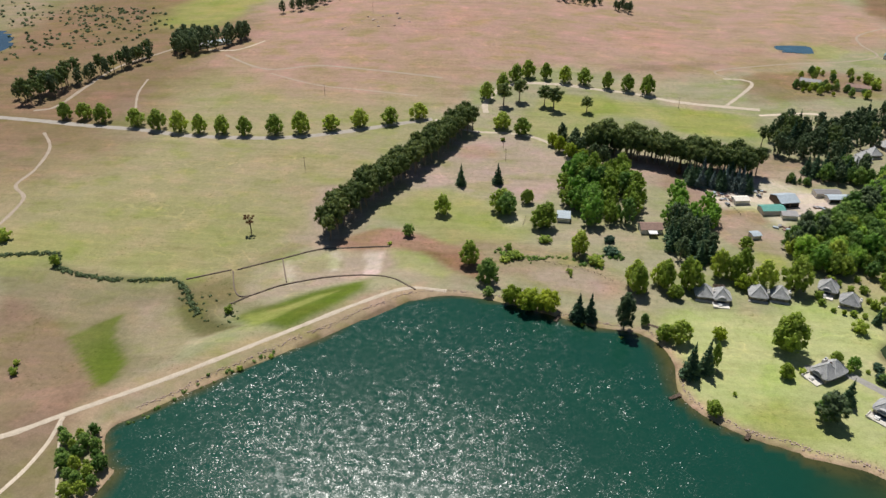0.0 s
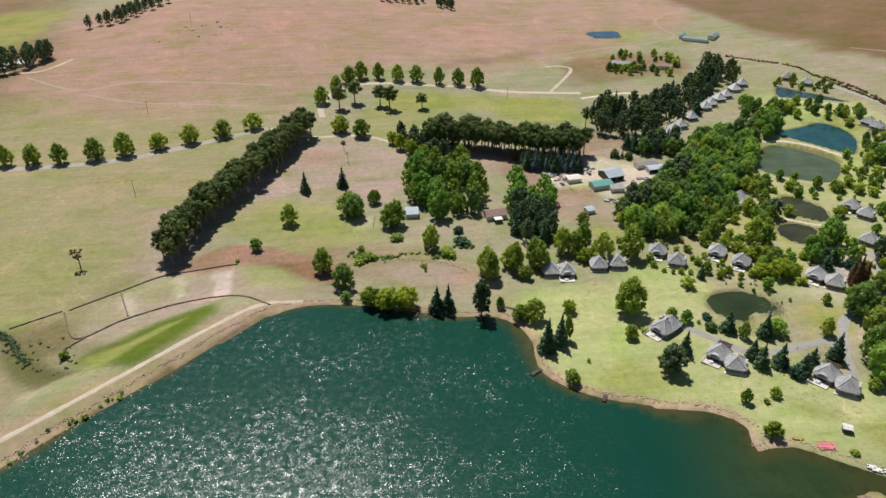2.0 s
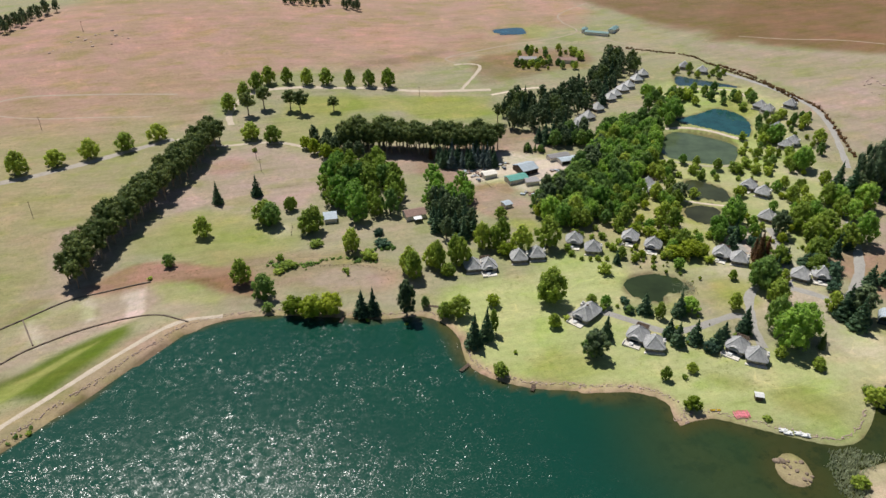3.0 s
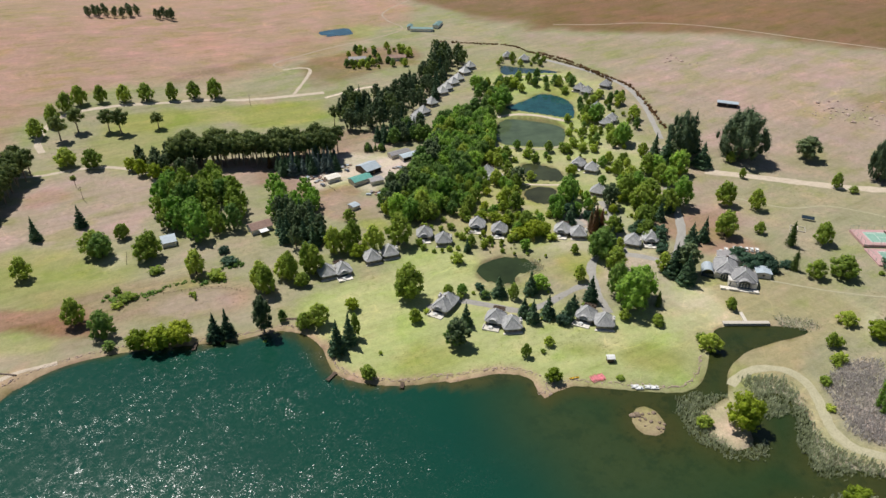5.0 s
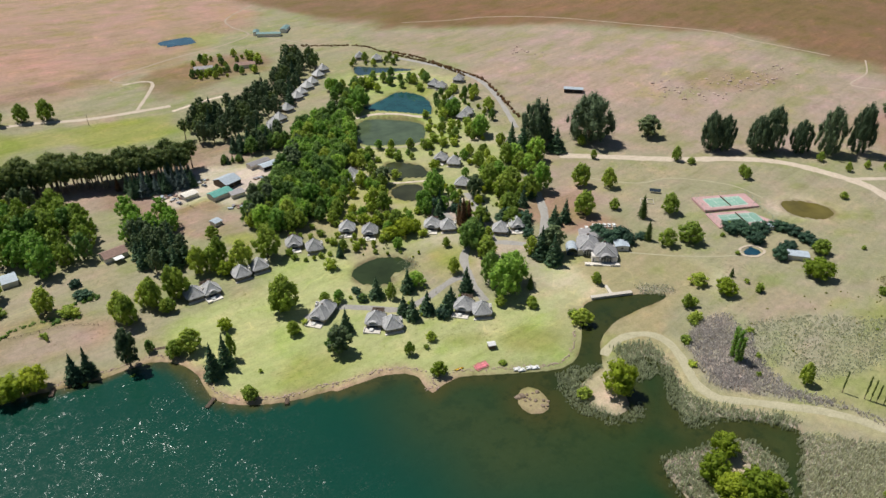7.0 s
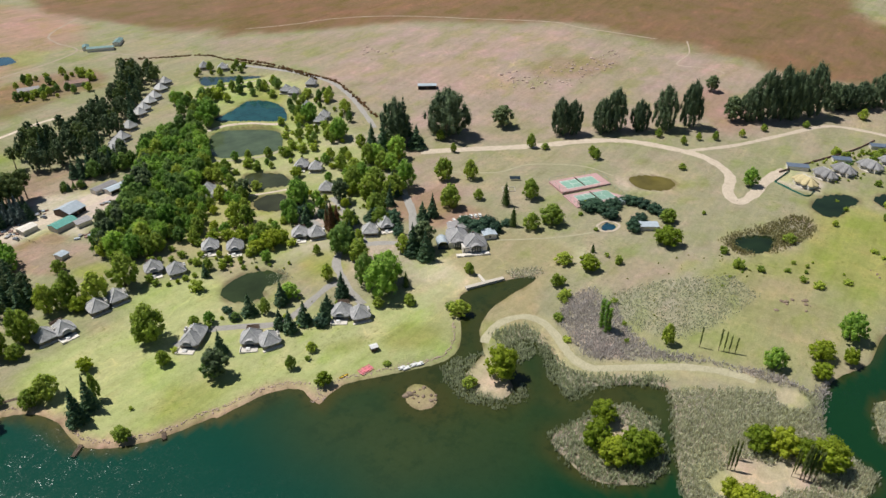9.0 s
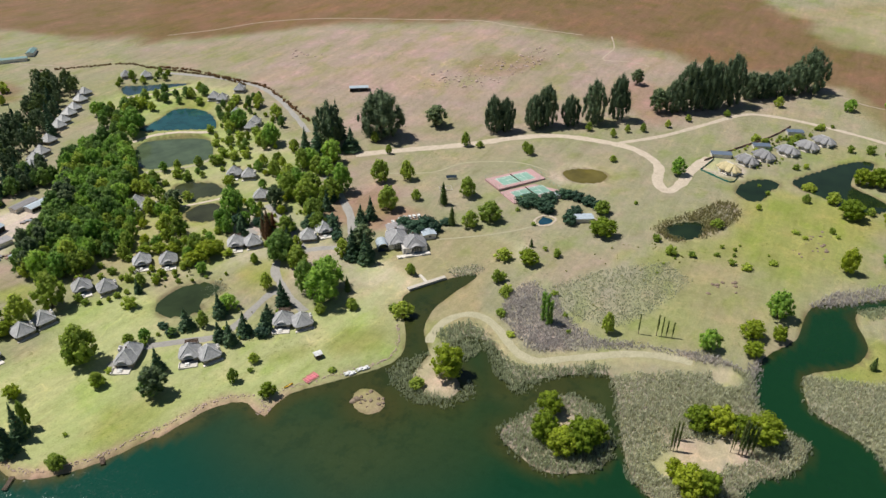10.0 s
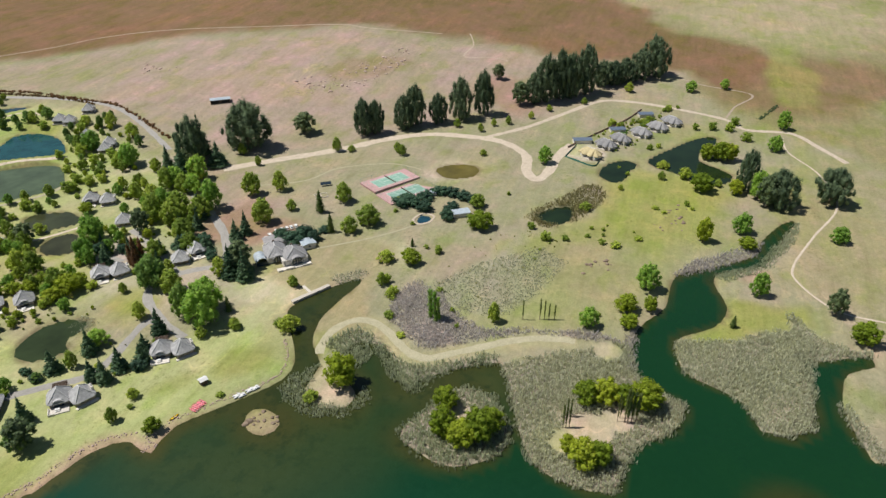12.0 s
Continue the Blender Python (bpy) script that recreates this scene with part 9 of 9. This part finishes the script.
solar = tagged(new("solar_panel"), "black solar panel on posts above a fenced bed", "solar panel")
part("panel", block(-3.4, 3.4, -1.2, 1.2, 0, 0.12, soft=0.02), GLASS, solar, "black glossy panel").matrix_basis = pose(0, 0, 1.7, 28, 0, 0)
for px in (-2.6, 0, 2.6):
    part("post", block(px - 0.06, px + 0.06, -0.06, 0.06, -0.4, 1.7, soft=0.01), TIN_GREY, solar)
put(solar, SOLAR[0], SOLAR[1], SOLAR[2])
bed = tagged(new("vegetable_bed"), "small fenced garden bed with pale kerbs", "garden bed")
for a, b, c, d in ((-4, 4, -3.1, -2.8), (-4, 4, 2.8, 3.1), (-4, -3.7, -2.8, 2.8), (3.7, 4, -2.8, 2.8), (-0.15, 0.15, -2.8, 2.8)):
    part("kerb", block(a, b, c, d, -0.2, 0.45, soft=0.04), CONCRETE, bed)
put(bed, *BED)
# ---------------------------------------------------------------- reeds, hedges, stones, lines
def reedbed(kind, high, dense, plan, seed):
    """A bed of reeds, as a mass of leaning blades."""
    rng = np.random.default_rng(seed)
    loop = np.array(plan, float)
    lo, hi = loop.min(0) - 3, loop.max(0) + 3
    n = int((hi - lo).prod() * 2.6 * dense)
    x, y = rng.uniform(lo[0], hi[0], n), rng.uniform(lo[1], hi[1], n)
    e = away(x, y, loop)
    keep = e < 1.0 * waves(x, y, 3.0, seed) + rng.uniform(-1.2, 2.2, n)
    keep &= rng.uniform(0, 1, n) < 0.9 + 0.35 * waves(x, y, 6.0, seed + 1)
    for cx, cy, r in CLEARINGS:
        keep &= np.hypot((x - cx), (y - cy)) > r * (1 + 0.15 * waves(x, y, 4, 1.0))
    x, y = x[keep], y[keep]
    z = np.maximum(ground_height(x, y), -0.4)
    blades = 3
    x, y, z = (np.repeat(v, blades) for v in (x, y, z))
    m = len(x)
    x, y = x + rng.normal(0, 0.28, m), y + rng.normal(0, 0.28, m)
    h = high * rng.uniform(0.55, 1.1, m) * (0.85 + 0.25 * waves(x, y, 5.0, seed + 2))
    turn, lean = rng.uniform(0, 6.28, m), rng.uniform(0.05, 0.36, m) * h
    w = rng.uniform(0.09, 0.16, m)
    c, s = np.cos(turn), np.sin(turn)
    lx, ly = -s * lean, c * lean
    # an upright stem that arches over into a blade
    rows = [(0.0, 0.0, 0.6), (0.2, 0.75, 1.1), (0.95, 1.0, 0.3)]
    co = np.stack([np.c_[x + lx * k + side * c * w * t, y + ly * k + side * s * w * t, z + h * up] for k, up, t in rows for side in (-1, 1)], 1).reshape(-1, 3)
    i = 6 * np.arange(m)[:, None]
    quads = np.concatenate([i + np.array([[k, k + 1, k + 3, k + 2]]) for k in (0, 2)])
    mat = {"grey": REED, "green": GREEN_REED, "lilac": LILAC_REED, "rust": RUST_REED}[kind]
    me = fast_mesh("reeds", co, quads, mat)
    me.polygons.foreach_set("use_smooth", np.zeros(len(me.polygons), bool))
    words = {"grey": "dry grey-tan reeds standing in shallow water", "green": "grey-green reeds fringing the water", "lilac": "dry lilac-grey marsh reeds", "rust": "brown-green rushes round a pond"}[kind]
    return tagged(new("reeds", me), words, "reeds", kind="stuff")


LILAC_REED = foliage("lilac_reed_blades", (0.42, 0.385, 0.35), (0.63, 0.59, 0.55), (0.58, 0.53, 0.51), 0.5, True)
RUST_REED = foliage("rush_blades", (0.20, 0.19, 0.08), (0.36, 0.34, 0.15), (0.33, 0.28, 0.14), 0.4, True)
for i, (kind, high, dense, plan) in enumerate(REEDBEDS):
    reedbed(kind, high, dense, plan, i + 1)


def scrub_line(kind, high, line, seed):
    """A hedge or stream-side growth: one uneven mass of bushes along a line."""
    rng = np.random.default_rng(seed)
    mid = spline(line, {"dam": 5.0, "stream": 1.3}.get(kind, 2.0), closed=False)
    lumps = []
    for p in mid:
        if rng.uniform() < 0.12:
            continue
        for _ in range(5 if kind == "stream" else 2):
            q = p + rng.normal(0, 0.9 if kind == "stream" else 0.7 if kind in ("brown", "hedge") else 1.3, 2)
            r = high * rng.uniform(0.35, 0.75)
            lumps.append((q[0], q[1], ground_at(q[0], q[1]) + 0.35 * r, r, r, 0.8 * r))
    mat = {"brown": LEAF["dry"], "stream": LEAF["gum"], "scrub": LEAF["shade"], "bank": LEAF["sparse"], "dam": LEAF["shade"], "hedge": LEAF["shade"], "green": LEAF["shade"]}[kind]
    words = {"brown": "brown dry hedge along the resort edge", "stream": "dark scrub along a stream", "scrub": "dark bushes on dry grass", "bank": "pale tufts along the bank", "dam": "low bushes along the dam shore", "hedge": "clipped dark hedge", "green": "dark garden bushes"}[kind]
    ob = new("hedge" if kind in ("brown", "hedge") else "scrub", crown_mesh("scrub", lumps, 14 * len(lumps), 0.38, mat, rng))
    return tagged(ob, words, "hedge" if kind in ("brown", "hedge") else "scrub", kind="stuff")


for i, (kind, high, line) in enumerate(HEDGES):
    scrub_line(kind, high, line, i + 50)



def scattered_bushes(plan, count, sizes, leaf, seed, label):
    """Low bushes dotted over open ground, gathered in drifts: one mass."""
    rng = np.random.default_rng(seed)
    loop = np.array(plan, float)
    lo, hi = loop.min(0), loop.max(0)
    x, y = rng.uniform(lo[0], hi[0], 12 * count), rng.uniform(lo[1], hi[1], 12 * count)
    keep = (away(x, y, loop) < 0) & (rng.uniform(-0.8, 0.8, len(x)) < waves(x, y, 23, seed))
    x, y = x[keep][:count], y[keep][:count]
    r = rng.uniform(*sizes, len(x))
    lumps = np.c_[x, y, ground_height(x, y) + 0.3 * r, r, r * rng.uniform(0.7, 1.2, len(x)), 0.75 * r]
    ob = new("bushes", crown_mesh("bushes", [tuple(v) for v in lumps], 16 * len(lumps), 0.4 * sizes[1], leaf, rng, core=0.85))
    return tagged(ob, label, "bushes", kind="stuff")


scattered_bushes([(-656.7, 886.5), (-420.0, 850.0), (-340.0, 740.0), (-384.5, 690.2), (-432.6, 655.0), (-478.3, 619.1)], 330, (0.6, 2.2), LEAF["gum"], 3, "dark bushes dotted over distant dry scrubland")
scattered_bushes([(-156.0, 268.0), (-142.0, 252.0), (-128.0, 246.0), (-114.0, 250.0), (-122.0, 262.0), (-138.0, 290.0)], 60, (0.3, 0.8), LEAF["gum"], 4, "low rough scrub in the gully below the dam")
scattered_bushes([(299.2, 100.2), (337.8, 80.4), (358.8, 58.8), (336.4, 41.5), (298.8, 53.7), (271.2, 71.9), (274.1, 92.8)], 60, (0.2, 0.6), LEAF["sparse"], 6, "tangled dry weeds on the old garden plot")
for kind, rows in SHRUBS:
    for x, y, high, wide in rows:
        if all(math.hypot(x - a, y - b) > r * 0.6 for a, b, r in HOUSE_SPOTS):
            plant(kind, x, y, high, wide, "garden shrubs")


BOULDER = plain("sandstone", (0.50, 0.38, 0.32), (0.38, 0.28, 0.235), 0.8, 0.95, fine=0.2)


DARK_ROCK = plain("brown_rock", (0.30, 0.23, 0.165), (0.20, 0.15, 0.11), 0.8, 0.9, fine=0.2)


def boulders(plan, count, sizes, seed, rock=None):
    rng = np.random.default_rng(seed)
    loop = np.array(plan, float)
    lo, hi = loop.min(0), loop.max(0)
    shapes = []
    for k in range(4):
        v = BALL_V * (1 + 0.22 * np.sin(BALL_V @ rng.uniform(-3, 3, 3) + k) + rng.uniform(-0.1, 0.1, len(BALL_V)))[:, None]
        shapes.append(mesh_of("boulder", v, BALL_F, rock or BOULDER))
    done = 0
    while done < count:
        x, y = rng.uniform(lo[0], hi[0]), rng.uniform(lo[1], hi[1])
        if away(x, y, loop)[0] > 0:
            continue
        s = rng.uniform(*sizes) * rng.choice((0.6, 1.0, 1.0, 1.5))
        ob = tagged(new("boulder", shapes[done % 4]), "brown rock on rough bare ground" if rock else "weathered pinkish sandstone boulder half sunk in dry ground", "boulder", "scattered boulders")
        ob.matrix_basis = pose(x, y, ground_at(x, y) + 0.12 * s, 0, 0, rng.uniform(0, 360)) @ Matrix.Diagonal((s, s * rng.uniform(0.7, 1.3), s * 0.6, 1))
        done += 1


for i, row in enumerate(ROCKFIELDS):
    boulders(*row, 80 + i, DARK_ROCK if i in (4, 6, 7) else None)


def run_of_posts(line, step, high, rails, mat, name, label):
    """A post-and-rail fence over the ground."""
    pts = spline(line, step, closed=False)
    root = tagged(new(name), label, "fence")
    z = ground_height(pts[:, 0], pts[:, 1])
    shape = None
    for (x, y), h in zip(pts, z):
        if shape is None:
            shape = part("post", block(-0.07, 0.07, -0.07, 0.07, -0.4, high, soft=0.015), mat, root)
            shape.location = (x, y, h)
        else:
            o = new("post", shape.data)
            o.parent, o.location = root, (x, y, h)
    for r in rails:
        v, f = tube([(x, y, h + r) for (x, y), h in zip(pts, z)], [0.035] * len(pts), 4)
        part("rail", mesh_of("rail", v, f, mat), None, root)
    return root


def stone_wall(line, wide, high, mat, name, label):
    """A low dry wall that follows the ground, with an uneven top."""
    pts = spline(line, 1.5, closed=False)
    way = np.gradient(pts, axis=0)
    side = np.c_[-way[:, 1], way[:, 0]] / np.hypot(*way.T)[:, None] * wide / 2
    z = ground_height(pts[:, 0], pts[:, 1])
    rng = np.random.default_rng(len(pts))
    top = z + high * rng.uniform(0.75, 1.1, len(pts))
    rows = [np.c_[pts - side, z - 0.4], np.c_[pts - side * 0.8, top], np.c_[pts + side * 0.8, top + rng.uniform(-0.08, 0.08, len(pts))], np.c_[pts + side, z - 0.4]]
    verts = np.stack(rows, 1).reshape(-1, 3)
    faces = [(4 * i + k, 4 * i + k + 1, 4 * i + k + 5, 4 * i + k + 4) for i in range(len(pts) - 1) for k in range(3)]
    e = 4 * (len(pts) - 1)
    faces += [(0, 3, 2, 1), (e, e + 1, e + 2, e + 3)]
    return tagged(new(name, mesh_of(name, verts, faces, mat)), label, "wall")


MESH_GREEN = plain("dark_green_mesh", (0.03, 0.15, 0.12), (0.04, 0.19, 0.15), 1.0, 0.8, fine=0.2)
for kind, line in LINES:
    if kind == "stone":
        stone_wall(line, 0.75, 0.5, STONE, "field_wall", "low dark stone wall round old paddocks")
    elif kind == "wall":
        stone_wall(line, 0.5, 1.4, TILE, "boundary_wall", "low brown wall behind the lodges")
    elif kind == "greenfence":
        stone_wall(line, 0.08, 1.2, MESH_GREEN, "site_fence", "green mesh fence round the building site")
    else:
        run_of_posts(line, 3.0, 1.2, (0.5, 1.0), TIMBER, "field_fence", "dark timber post and rail fence")

for x, y in POLES:
    pole = tagged(new("utility_pole"), "tall timber pole with a crossarm on dry grass", "pole")
    v, f = tube([(0, 0, -0.5), (0, 0, 9)], [0.16, 0.11], 7)
    part("shaft", mesh_of("shaft", v, f, TIMBER, True), None, pole)
    part("crossarm", block(-1.1, 1.1, -0.07, 0.07, 8.3, 8.45, soft=0.02), TIMBER, pole)
    put(pole, x, y, 20)


def stone_edging(line, seed):
    """A loose line of stones where the lawn breaks off to the shore: one mass."""
    rng = np.random.default_rng(seed)
    pts = spline(line, 0.8, closed=False)
    way = np.gradient(pts, axis=0)
    side = np.c_[-way[:, 1], way[:, 0]] / np.hypot(*way.T)[:, None]
    co, tri = [], []
    for k, off in enumerate((3.6, 4.3)):
        p = pts + side * (off + 0.7 * waves(pts[:, 0], pts[:, 1], 4.0, 3.0) + rng.normal(0, 0.3, len(pts)))[:, None]
        z = ground_height(p[:, 0], p[:, 1])
        for (x, y), h in zip(p, z):
            if rng.uniform() < 0.25:
                continue
            r = rng.uniform(0.2, 0.5)
            tri.append(SMALL_F + len(SMALL_V) * len(co))
            co.append(SMALL_V * rng.uniform(0.75, 1.25, (len(SMALL_V), 1)) * (r, r * rng.uniform(0.7, 1.3), 0.6 * r) + (x, y, h + 0.1 * r))
    me = fast_mesh("shore_stones", np.concatenate(co), np.concatenate(tri), BOULDER)
    return tagged(new("shore_stones", me), "loose stones edging the lawn above the shore", "stones", kind="stuff")


stone_edging(SHORE_NORTH[6:22], 5)
stone_edging(SHORE_DAM[3:] + SHORE_NORTH[:6], 6)


def scrap_heap(x, y, seed):
    """A heap of farm scrap and stacked timber in the yard."""
    rng = np.random.default_rng(seed)
    root = tagged(new("scrap_heap"), "heap of farm scrap and old machinery in the yard", "scrap heap", "yard clutter")
    for i in range(9):
        a, b, c = rng.uniform(0.4, 1.6), rng.uniform(0.3, 1.0), rng.uniform(0.3, 1.1)
        px, py = rng.normal(0, 2.2, 2)
        ob = part("scrap_piece", block(-a, a, -b, b, -0.2, c, soft=0.06), (TIN_GREY, TILE, TIN_WHITE, TIMBER, TIN_BLUE)[i % 5], root)
        ob.matrix_basis = pose(px, py, 0, rng.uniform(-6, 6), rng.uniform(-6, 6), rng.uniform(0, 360))
    put(root, x, y, rng.uniform(0, 360))


for i, (x, y) in enumerate(YARD_HEAPS):
    scrap_heap(x, y, i)
